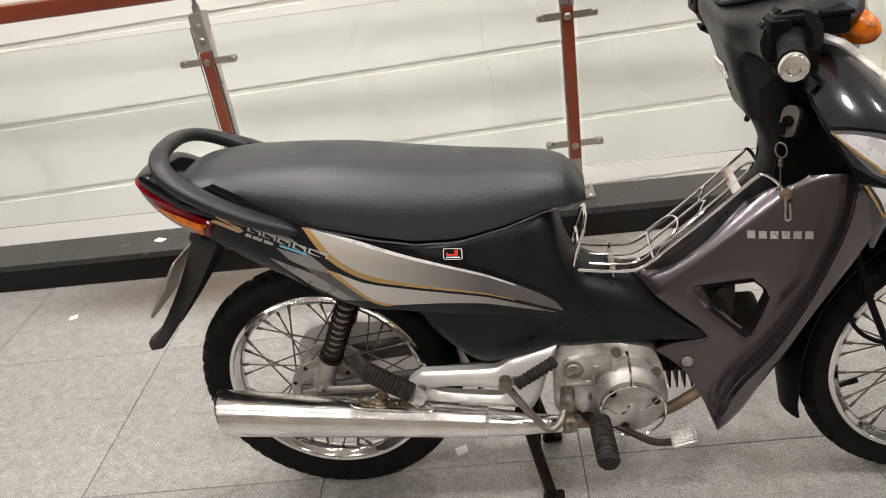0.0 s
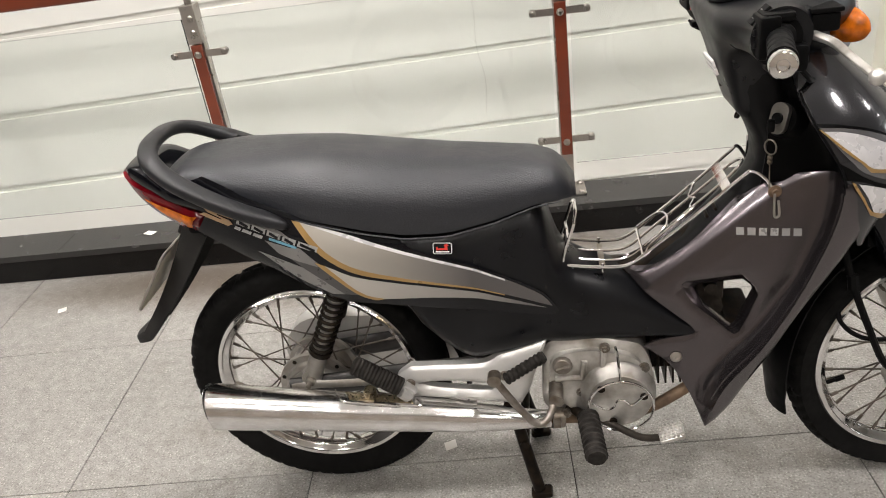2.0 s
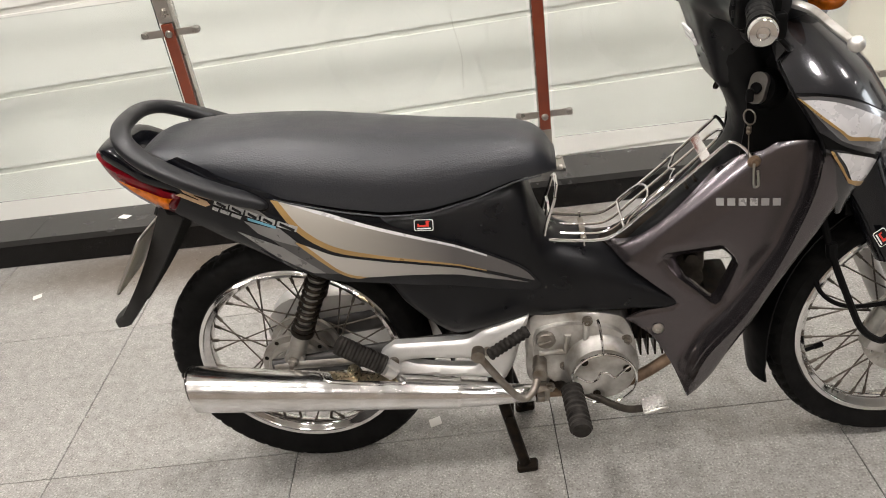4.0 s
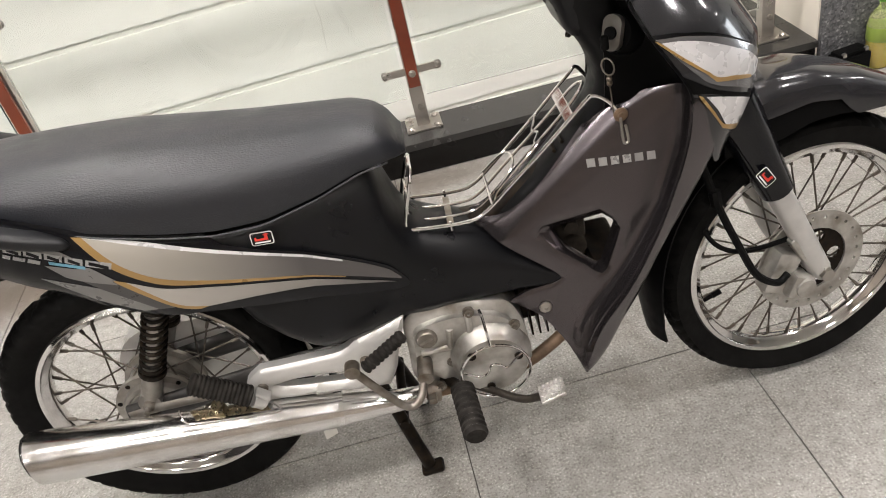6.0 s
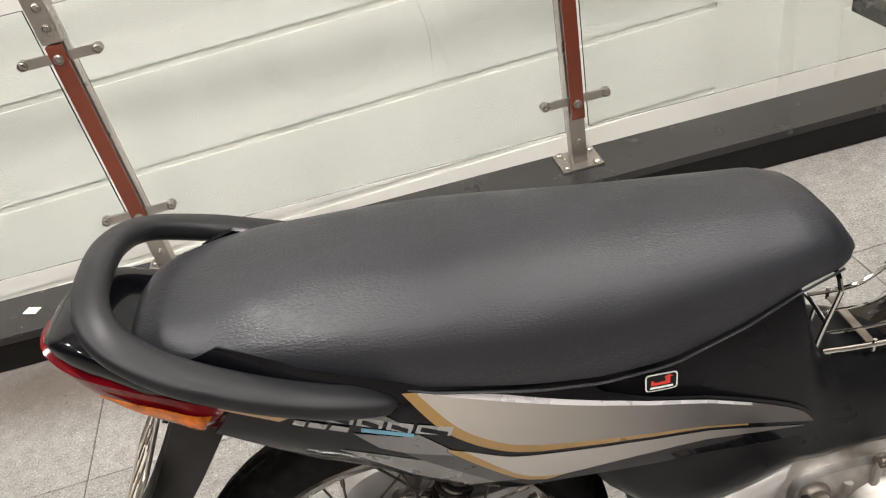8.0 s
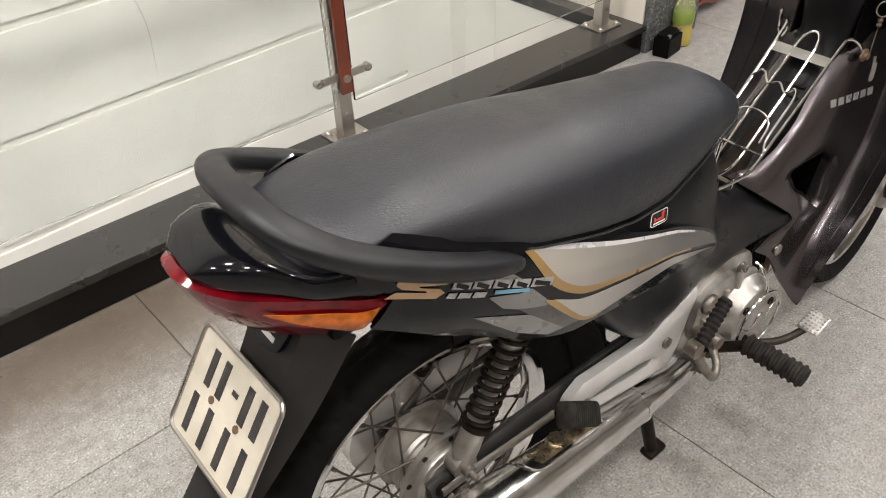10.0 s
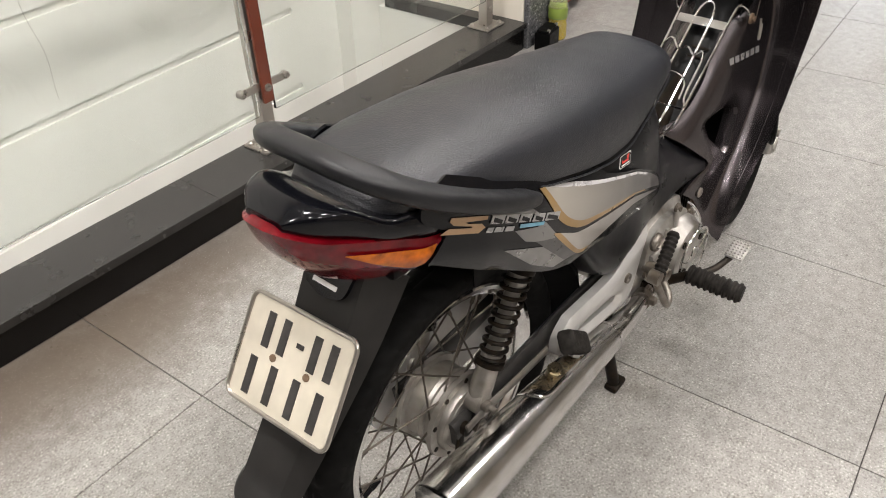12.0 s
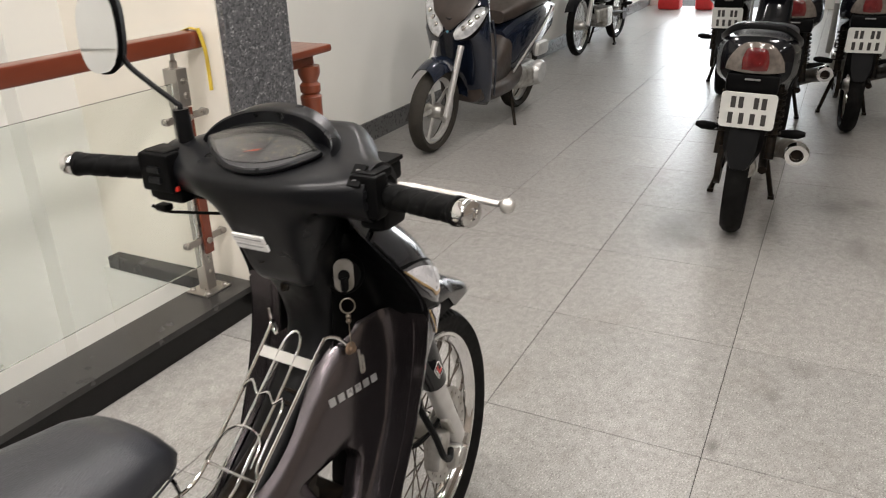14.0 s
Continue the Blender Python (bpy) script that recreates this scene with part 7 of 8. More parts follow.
for u, v, w in ((0.812, 0.020, 0.842), (0.836, 0.006, 0.788)):
    bm = bmesh.new()
    lathe(bm, [(0.0075, -0.002), (0.0075, 0.003), (0.0055, 0.003), (0.005, 0.0005), (0.0, 0.0005)], 14, Matrix.Translation((u, v, w)) @ Matrix.Rotation(radians(-66), 4, "Y"))
    part("cover_screw", bm, M_BLACKSTEEL, bike, "sunken black screw")
KN = Vector((-0.72, -0.62, 0.30)).normalized()
KX = Vector((0.62, -0.78, 0)).normalized()
KX = (KX - KN * KN.dot(KX)).normalized()
KM = Matrix((KX, KN.cross(KX), KN)).transposed().to_4x4()
KM.translation = Vector((0.880, -0.074, 0.806))
lock = part("ignition_lock", slab(round_rect(0.030, 0.050, 0.013, 6), flat_map(KM), 0.010, 1.0, lift=0.004, cell=9), M_HUB, bike, "oval steel ignition lock plate with keys")
bm = bmesh.new()
lathe(bm, [(0.034, -0.03), (0.031, -0.012), (0.026, -0.005)], 24, KM)
part("lock_boss", bm, M_MATTE, lock)
bm = bmesh.new()
lathe(bm, [(0.009, 0.004), (0.009, 0.008), (0.0, 0.008)], 16, KM)
block(bm, KM @ Vector((0, -0.012, 0.018)), (0.012, 0.010, 0.022), 0.004)
part("key_head", bm, M_GRIP, lock, "black plastic key head")
bm = bmesh.new()
rc = KM.translation + Vector((-0.014, -0.014, -0.042))
tube(bm, [rc + Vector((0.011 * math.cos(a) * 0.6, -0.011 * math.cos(a) * 0.8, 0.0125 * math.sin(a))) for a in np.linspace(0, 2 * math.pi, 25)[:-1]], 0.0013, 6, closed=True)
tube(bm, spl([rc + Vector((0, 0, -0.018)), rc + Vector((0.002, 0.002, -0.04)), rc + Vector((0.004, 0.003, -0.075))], 10), 0.0009, 6)
for k in range(2):
    bmesh.ops.create_uvsphere(bm, u_segments=8, v_segments=6, radius=0.0045, matrix=Matrix.Translation(rc + Vector((0.001, 0.001, -0.019 - 0.007 * k))))
part("key_ring", bm, M_DULLSTEEL, lock, "steel key ring")
bm = bmesh.new()
hp = Vector((0.884, -0.082, 0.676))
lathe(bm, [(0.011, 0.0), (0.011, 0.003), (0.006, 0.005), (0.006, 0.009), (0.0, 0.009)], 14, axle(hp + Vector((0, 0.012, 0))))
part("hook_screw", bm, M_RUST, bike, "rusty screw that holds the rack")
bm = bmesh.new()
tube(bm, spl([hp + Vector((-0.006, -0.010, 0.006)), hp + Vector((-0.006, -0.012, -0.012)), hp + Vector((-0.004, -0.012, -0.034)), hp + Vector((0.001, -0.012, -0.036)), hp + Vector((0.003, -0.012, -0.030)), hp + Vector((0.0, -0.012, -0.006))], 20), 0.0022, 7)
part("hanging_key", bm, M_STEEL, bike, "small steel clip on the screw")

BAR_TILT = Matrix.Translation((0.808, 0, 0.9605)) @ Matrix.Rotation(radians(2.4), 4, "Z") @ Matrix.Rotation(radians(-0.95), 4, "X") @ Matrix.Translation((-0.80, 0, -0.975))
for ob in bike.children:
    if ob.name.split(".")[0] in ("handlebar_cover", "grip", "bar_end", "switch_housing", "brake_lever", "brake_reservoir", "choke_cable", "choke_lever", "throttle_cable", "mirror"):
        ob.matrix_basis = BAR_TILT

# ---- wire rack between the knees ----
rack = part("wire_rack", tube(bmesh.new(), spl([(0.552, -0.050, 0.640), (0.528, -0.056, 0.565), (0.545, -0.057, 0.556), (0.62, -0.057, 0.548), (0.655, -0.057, 0.556), (0.70, -0.057, 0.592), (0.77, -0.058, 0.652), (0.835, -0.060, 0.712), (0.850, -0.064, 0.722), (0.868, -0.072, 0.712), (0.884, -0.080, 0.690)], 60), 0.0032, 8), M_CHROME, bike, "chromed wire luggage rack above the tunnel")


def wire(name, pts, r=0.0028, n=40, flat=1.0, up=None):
    bm = bmesh.new()
    tube(bm, spl(pts, n), r, 8, flat=flat, up=up)
    part(name, bm, M_CHROME, rack)


wire("side_wire", [(0.552, 0.050, 0.640), (0.528, 0.056, 0.565), (0.545, 0.057, 0.556), (0.62, 0.057, 0.548), (0.655, 0.057, 0.556), (0.70, 0.057, 0.592), (0.77, 0.058, 0.652), (0.835, 0.060, 0.712), (0.850, 0.064, 0.722), (0.866, 0.070, 0.700), (0.872, 0.082, 0.684), (0.876, 0.094, 0.692), (0.876, 0.098, 0.728)], 0.0032, 60)
wire("inner_wire", [(0.540, -0.022, 0.600), (0.535, -0.022, 0.560), (0.555, -0.021, 0.551), (0.62, -0.021, 0.544), (0.655, -0.021, 0.552), (0.70, -0.021, 0.590), (0.79, -0.020, 0.668), (0.832, -0.017, 0.708), (0.846, 0.0, 0.720), (0.832, 0.017, 0.708), (0.79, 0.020, 0.668), (0.70, 0.021, 0.590), (0.655, 0.021, 0.552), (0.62, 0.021, 0.544), (0.555, 0.021, 0.551), (0.535, 0.022, 0.560), (0.540, 0.022, 0.600)], 0.0028, 110)
wire("back_wire", [(0.552, -0.050, 0.640), (0.556, -0.03, 0.652), (0.556, 0.0, 0.654), (0.556, 0.03, 0.652), (0.552, 0.050, 0.640)], 0.0030)
wire("back_wire", [(0.538, -0.055, 0.598), (0.540, 0.0, 0.602), (0.538, 0.055, 0.598)], 0.0026)
wire("wave_wire", [(0.765, 0.058, 0.650), (0.772, 0.040, 0.662), (0.762, 0.020, 0.648), (0.768, 0.0, 0.652), (0.758, -0.020, 0.644), (0.764, -0.036, 0.652), (0.745, -0.046, 0.640), (0.69, -0.048, 0.592), (0.675, -0.057, 0.575)], 0.0024, 60)
wire("wave_wire", [(0.672, 0.057, 0.574), (0.702, 0.044, 0.604), (0.718, 0.024, 0.616), (0.720, -0.012, 0.616), (0.708, -0.034, 0.606), (0.680, -0.040, 0.584)], 0.0020, 40)
wire("cross_wire", [(0.672, -0.057, 0.570), (0.672, 0.057, 0.570)], 0.0024, 4)
for u, w, tilt, wide in ((0.812, 0.690, 42, 0.112), (0.600, 0.546, -4, 0.096)):
    bm = bmesh.new()
    block(bm, (u, 0, w), (0.018 if tilt > 0 else 0.011, wide, 0.0025), 0.0008, Matrix.Rotation(radians(-tilt), 4, "Y"))
    part("flat_bar", bm, M_CHROME if tilt > 0 else M_DULLSTEEL, rack, "flat metal cross bar")
for u in (0.545, 0.60):
    bm = bmesh.new()
    tube(bm, [(u, -0.056, 0.556), (u, -0.056, 0.538)], 0.0024, 6)
    part("rack_foot", bm, M_CHROME, rack)
    bm = bmesh.new()
    tube(bm, [(u, 0.056, 0.556), (u, 0.056, 0.538)], 0.0024, 6)
    part("rack_foot", bm, M_CHROME, rack)
fm = Matrix.Translation((1.084, -0.1065, 0.520)) @ Matrix.Rotation(radians(90), 4, "X") @ Matrix.Rotation(radians(-58), 4, "Z")
sticker(STEER @ fm)


rack.scale = (1.0, 0.88, 1.0)
move(rack, 0.0, 0.0, -0.013)

# ---- other vehicles in the aisle ----
def plain_wheel(parent, name, c, R, half, spokes, rim_m, label):
    bm = bmesh.new()
    lathe(bm, [(R - 0.055, -0.02), (R - 0.050, -half * 0.8), (R - 0.025, -half), (R - 0.006, -half * 0.6), (R, 0.0), (R - 0.006, half * 0.6), (R - 0.025, half), (R - 0.050, half * 0.8), (R - 0.055, 0.02)], 48, axle(c), closed=True)
    w = part(name, bm, M_DUSTYTYRE if spokes < 10 else M_RUBBER, parent, label)
    bm = bmesh.new()
    lathe(bm, [(R - 0.052, -0.022), (R - 0.062, -0.022), (R - 0.075, -0.01), (R - 0.075, 0.01), (R - 0.062, 0.022), (R - 0.052, 0.022)], 48, axle(c), closed=True)
    part("rim", bm, rim_m, w)
    bm = bmesh.new()
    lathe(bm, [(0.0, 0.06), (0.03, 0.055), (0.05, 0.03), (0.045, -0.03), (0.03, -0.055), (0.0, -0.06)], 24, axle(c))
    part("hub", bm, M_ALU, w)
    for k in range(spokes):
        a = 2 * math.pi * k / spokes
        d = Vector((math.cos(a), 0, math.sin(a)))
        bm = bmesh.new()
        if spokes < 10:
            tube(bm, [c + d * 0.03, c + d * (R - 0.07)], lambda t: 0.016 - 0.004 * t, 8, flat=0.6, up=(0, 1, 0))
        else:
            e = Vector((math.cos(a + 0.5 * (1 if k % 2 else -1)), 0, math.sin(a + 0.5 * (1 if k % 2 else -1))))
            tube(bm, [c + e * 0.04 + Vector((0, 0.03 * (1 if k % 4 < 2 else -1), 0)), c + d * (R - 0.075)], 0.002, 5)
        part("spoke", bm, rim_m, w)
    return w


def oval_body(bm, rows, n=24, e=0.6):
    """rows: u, low, top, half width."""
    rings = []
    for u, low, top, hw in rows:
        rings.append([(u, hw * math.copysign(abs(math.cos(a)) ** e, math.cos(a)), (top + low) / 2 + (top - low) / 2 * math.copysign(abs(math.sin(a)) ** e, math.sin(a))) for a in np.linspace(0, 2 * math.pi, n + 1)[:-1]])
    return loft(bm, rings)


def parked_bike(m, label, lens, plate=True):
    """A plain underbone motorcycle: x forward from the rear axle."""
    b = thing("parked_motorcycle", label, "motorcycle", "parked motorcycles", m)
    R = 0.285
    plain_wheel(b, "rear_wheel", Vector((0, 0, R)), R, 0.042, 24, M_CHROME, "spoked rear wheel")
    plain_wheel(b, "front_wheel", Vector((1.22, 0, R)), R, 0.036, 24, M_CHROME, "spoked front wheel")
    bm = bmesh.new()
    oval_body(bm, [(-0.262, 0.715, 0.82, 0.090), (-0.235, 0.680, 0.858, 0.128), (-0.15, 0.66, 0.862, 0.150), (0.05, 0.62, 0.80, 0.14), (0.35, 0.45, 0.68, 0.12), (0.55, 0.42, 0.62, 0.10), (0.80, 0.45, 0.75, 0.09), (0.88, 0.60, 0.95, 0.08), (0.95, 0.75, 1.0, 0.05)])
    part("body", bm, M_GLOSS, b, "gloss black bodywork")
    bm = bmesh.new()
    oval_body(bm, [(-0.16, 0.825, 0.85, 0.07), (-0.10, 0.815, 0.885, 0.11), (0.10, 0.78, 0.87, 0.13), (0.35, 0.68, 0.78, 0.12), (0.52, 0.66, 0.74, 0.08)])
    part("seat", bm, M_SEAT, b)
    bm = bmesh.new()
    tube(bm, spl([(0.0, -0.14, 0.80), (-0.14, -0.132, 0.842), (-0.22, -0.085, 0.885), (-0.24, 0.0, 0.896), (-0.22, 0.085, 0.885), (-0.14, 0.132, 0.842), (0.0, 0.14, 0.80)], 40), 0.013, 10, flat=0.7)
    part("grab_rail", bm, M_SATIN, b)
    bm = bmesh.new()
    smoke = line([(-0.100, 0.738), (-0.092, 0.776), (-0.062, 0.822), (-0.028, 0.840), (0.028, 0.840), (0.062, 0.822), (0.092, 0.776), (0.100, 0.738)], [(0.100, 0.738), (0.05, 0.731), (-0.05, 0.731), (-0.100, 0.738)])
    bm = slab(smoke, lambda a, z: (-0.272 - 0.10 * (0.80 - z) + 2.2 * a * a, -a, z), 0.03, 1.0, lift=0.018, roll=0.006, rollr=0.012, cell=0.014)
    tl = part("tail_lamp", bm, M_SMOKE, b, "smoked tail lamp with a red centre")
    red = line([(-0.040, 0.742), (-0.043, 0.775), (-0.034, 0.812), (-0.018, 0.822), (0.018, 0.822), (0.034, 0.812), (0.043, 0.775), (0.040, 0.742)], [(0.040, 0.742), (0.0, 0.739), (-0.040, 0.742)])
    bm = slab(red, lambda a, z: (-0.272 - 0.10 * (0.80 - z) + 2.2 * a * a, -a, z), 0.012, 1.0, lift=0.026, roll=0.004, rollr=0.012, cell=0.012)
    part("red_lens", bm, lens, tl, "red lens")
    bm = bmesh.new()
    block(bm, (-0.290, 0, 0.708), (0.006, 0.055, 0.007), 0.002)
    part("maker_bar", bm, M_GREYFOIL, tl)
    bm = bmesh.new()
    block(bm, (-0.250, 0, 0.690), (0.06, 0.19, 0.075), 0.014)
    part("tail_bracket", bm, M_MATTE, b)
    pm = Matrix.Translation((-0.282, 0.0, 0.588)) @ Matrix.Rotation(radians(-12), 4, "Y") @ Matrix((Vector((0, -1, 0)), Vector((0, 0, 1)), Vector((-1, 0, 0)))).transposed().to_4x4()
    pl = part("number_plate", slab(round_rect(0.200, 0.145, 0.014), flat_map(pm), 0.003, 1.0, cell=9), M_PLATEW, b, "white number plate with dark bars") if plate else None
    for row, xs in () if not plate else ((0.033, (-0.055, -0.027, 0.027, 0.055)), (-0.033, (-0.060, -0.020, 0.020, 0.060))):
        for x in xs:
            part("plate_bar", slab([(x - 0.009, row - 0.023), (x + 0.009, row - 0.023), (x + 0.009, row + 0.023), (x - 0.009, row + 0.023)], flat_map(pm), 0.001, 1.0, lift=0.0012, cell=9), M_INK, pl)
    bm = bmesh.new()
    rings = []
    for t in np.linspace(0, 1, 10):
        c = Vector((-0.19, 0, 0.66)).lerp(Vector((-0.30, 0, 0.36)), t)
        hw = 0.078 - 0.012 * t * t - 0.030 * max(0.0, t - 0.8) / 0.2
        rings.append([c + Vector((0.035 * (abs(x) > 0.9), hw * x, 0)) for x in np.linspace(-1, 1, 9)])
    loft(bm, rings, ring_closed=False)
    part("rear_fender", shell(bm, 0.005), M_MATTE, b, "black rear mudguard")
    for s in (-1, 1):
        bm = bmesh.new()
        tube(bm, [(0.0, s * 0.10, 0.33), (0.10, s * 0.095, 0.62)], 0.020, 12)
        sh = part("shock_absorber", bm, M_BLACKSTEEL, b)
        bm = bmesh.new()
        A, B = Vector((0.03, s * 0.10, 0.42)), Vector((0.095, s * 0.096, 0.60))
        tube(bm, [A.lerp(B, k / 90) + Vector((0.028 * math.cos(k * 0.56), 0.028 * math.sin(k * 0.56), 0)) for k in range(91)], 0.0045, 6)
        part("spring", bm, M_BLACKSTEEL, sh)
        bm = bmesh.new()
        tube(bm, [(0.22, s * 0.12, 0.385), (0.215, s * 0.155, 0.39), (0.205, s * 0.20, 0.395), (0.20, s * 0.228, 0.40)], lambda t: (0.013, 0.019, 0.020, 0.010)[round(t * 3)], 12)
        part("rear_footpeg", bm, M_GRIP, b)
        bm = bmesh.new()
        tube(bm, [(-0.02, s * 0.085, R), (0.45, s * 0.07, 0.33)], 0.018, 10)
        part("swingarm", bm, M_BLACKSTEEL, b)
        bm = bmesh.new()
        tube(bm, [(1.22, s * 0.085, R), (1.05, s * 0.085, 0.66)], 0.022, 12)
        part("fork_leg", bm, M_ALU2, b)
        bm = bmesh.new()
        tube(bm, [(0.86, s * 0.10, 1.0), (0.80, s * 0.34, 1.01)], 0.017, 12)
        part("grip", bm, M_GRIP, b)
        bm = bmesh.new()
        tube(bm, [(0.42, s * 0.08, 0.25), (0.46, s * 0.14, 0.012)], 0.012, 8)
        block(bm, (0.465, s * 0.14, 0.010), (0.05, 0.03, 0.018), 0.004)
        part("stand_leg", bm, M_BLACKSTEEL, b)
    bm = bmesh.new()
    tube(bm, [(-0.20, -0.200, 0.420), (-0.14, -0.196, 0.412), (0.15, -0.160, 0.345), (0.35, -0.12, 0.27)], lambda t: (0.042, 0.046, 0.042, 0.026)[round(t * 3)], 24)
    ex = part("silencer", bm, M_DULLSTEEL, b, "dark silencer with a bright end cap")
    bm = bmesh.new()
    lathe(bm, [(0.044, -0.02), (0.047, 0.0), (0.042, 0.014), (0.026, 0.016), (0.022, 0.0), (0.020, -0.018)], 24, Matrix.Translation((-0.205, -0.200, 0.421)) @ Matrix.Rotation(radians(-97), 4, "Y"))
    part("end_cap", bm, M_CHROME, ex, "polished end cap")
    bm = bmesh.new()
    lathe(bm, [(0.0, 0.0012), (0.0210, 0.0012), (0.0210, -0.01)], 20, Matrix.Translation((-0.205, -0.200, 0.421)) @ Matrix.Rotation(radians(-97), 4, "Y"))
    part("outlet", bm, M_BLACKSTEEL, ex, "dark outlet")
    bm = bmesh.new()
    block(bm, (0.58, 0, 0.30), (0.22, 0.22, 0.20), 0.03)
    block(bm, (0.76, 0, 0.32), (0.18, 0.13, 0.13), 0.02)
    part("engine", bm, M_ALU, b)
    bm = bmesh.new()
    tube(bm, [(0.0, 0.075, R), (0.0, 0.098, R)], 0.085, 24)
    part("chain_case", bm, M_BLACKSTEEL, b)
    bm = bmesh.new()
    rings = [[(1.22 + 0.31 * math.cos(a), 0.055 * x, 0.285 + (0.31 - 0.02 * x * x) * math.sin(a)) for x in np.linspace(-1, 1, 7)] for a in np.radians(np.linspace(30, 165, 14))]
    loft(bm, rings, ring_closed=False)
    part("front_fender", shell(bm, 0.004), M_GLOSS, b)
    bm = bmesh.new()
    oval_body(bm, [(0.80, 0.93, 1.02, 0.10), (0.86, 0.90, 1.07, 0.14), (0.95, 0.88, 1.05, 0.12), (1.0, 0.92, 1.0, 0.06)])
    part("handlebar_cover", bm, M_GLOSS, b)
    return b


near = parked_bike(pose(3.05, 0.943, 0, 2.0, 0, 2), "black underbone motorcycle with white plate and red tail lamp", M_REDDARK)
second = copy_thing(near, pose(4.98, 0.52, 0, 0, 0, 4))
tagged(second, "black motorcycle with a red tail lamp, parked in the row")
third = copy_thing(near, pose(5.80, 1.37, 0, 0, 0, 3))
tagged(third, "black motorcycle with a white plate, parked in the row")
parked_bike(pose(4.72, 0.90, 0, 0, 0, 6), "black motorcycle without a plate, parked in the row", M_REDDARK, False)
fourth = copy_thing(near, pose(8.36, 2.86, 0, 0, 0, 178))
tagged(fourth, "dark motorcycle parked against the white wall, facing the stairs")


def scooter(m):
    b = thing("parked_scooter", "dark blue scooter with brown seat, on its side stand", "scooter", "", m)
    R = 0.25
    plain_wheel(b, "front_wheel", Vector((1.25, 0, R)), R, 0.045, 5, M_ALU2, "alloy front wheel")
    plain_wheel(b, "rear_wheel", Vector((0, 0, R)), R, 0.05, 5, M_ALU2, "alloy rear wheel")
    for s in (-1, 1):
        bm = bmesh.new()
        tube(bm, [(1.262, s * 0.085, R - 0.02), (1.13, s * 0.085, 0.62)], 0.019, 12)
        part("fork_leg", bm, M_ALU2, b)
    bm = bmesh.new()
    rings = []
    for a in np.radians(np.linspace(58, 172, 20)):
        hw = 0.058 + 0.020 * max(0.0, math.sin(a)) + 0.012 * (a > 2)
        rings.append([(1.25 + (0.285 + 0.015 * math.sin(a)) * math.cos(a), hw * x, R + (0.315 - 0.075 * abs(x) ** 3) * math.sin(a)) for x in np.linspace(-1, 1, 11)])
    loft(bm, rings, ring_closed=False)
    part("front_fender", shell(bm, 0.004), M_BLUE, b, "dark blue front mudguard")
    # apron: broad blue shield, sloping back to the footboard
    bm = bmesh.new()
    rows = []
    for w, uf, ub, hw in ((0.20, 0.80, 0.74, 0.12), (0.25, 0.88, 0.78, 0.16), (0.36, 0.95, 0.84, 0.19), (0.50, 1.00, 0.90, 0.205), (0.60, 1.06, 0.93, 0.21), (0.68, 1.13, 0.94, 0.205), (0.76, 1.12, 0.93, 0.19), (0.86, 1.06, 0.92, 0.16), (0.95, 1.00, 0.91, 0.12)):
        rows.append([((uf if math.cos(a) > 0 else ub) * abs(math.cos(a)) ** 0.8 + (uf * 0.35 + ub * 0.65) * (1 - abs(math.cos(a)) ** 0.8), hw * math.copysign(abs(math.sin(a)) ** 0.8, math.sin(a)), w) for a in np.linspace(0, 2 * math.pi, 29)[:-1]])
    loft(bm, rows)
    part("apron", bm, M_BLUE, b, "glossy dark blue front apron")
    bm = bmesh.new()
    loft(bm, [[(uf + 0.014 * math.cos(a), hw * math.copysign(abs(math.sin(a)) ** 0.7, math.sin(a)), w) for a in np.linspace(0, 2 * math.pi, 21)[:-1]] for w, uf, hw in ((0.70, 1.136, 0.020), (0.74, 1.138, 0.060), (0.79, 1.122, 0.110), (0.86, 1.080, 0.145), (0.93, 1.034, 0.130), (0.99, 0.99, 0.10))])
    grille = part("grille", bm, M_BROWN, b, "dark brown front panel with slats")
    for k in range(7):
        bm = bmesh.new()
        tube(bm, spl([(1.095 - 0.016 * k, -0.055 - 0.012 * k, 0.790 + 0.024 * k), (1.148 - 0.016 * k, 0.0, 0.760 + 0.024 * k), (1.095 - 0.016 * k, 0.055 + 0.012 * k, 0.790 + 0.024 * k)], 12), 0.005, 6)
        part("slat", bm, M_SATIN, grille)
    for s in (-1, 1):
        def along(t, grow):
            rings = []
            for q in np.linspace(0, 1, 12):
                c = Vector((1.128 - 0.085 * q, s * (0.045 + 0.145 * q), 0.672 + 0.150 * q))
                r = (0.062 * math.sin(math.pi * (0.10 + 0.82 * q)) ** 0.8) * grow
                rings.append([c + Vector((0.024 * math.cos(a) + t - 0.3 * r * math.sin(a), -s * 0.45 * r * math.sin(a), r * math.sin(a))) for a in np.linspace(0, 2 * math.pi, 17)[:-1]])
            return rings

        bm = bmesh.new()
        loft(bm, along(0.0, 1.12))
        hl = part("headlamp", bm, M_MATTE, b, "clear slanting headlamp")
        bm = bmesh.new()
        loft(bm, along(0.006, 0.94))
        part("lamp_glass", bm, M_LAMPGLASS, hl, "clear faceted lamp glass")
        for k in range(3):
            bm = bmesh.new()
            q = 0.30 + 0.22 * k
            bmesh.ops.create_uvsphere(bm, u_segments=14, v_segments=8, radius=0.017, matrix=Matrix.Translation((1.150 - 0.085 * q, s * (0.045 + 0.145 * q), 0.672 + 0.150 * q)))
            part("reflector", bm, M_CHROME, hl)
        bm = bmesh.new()
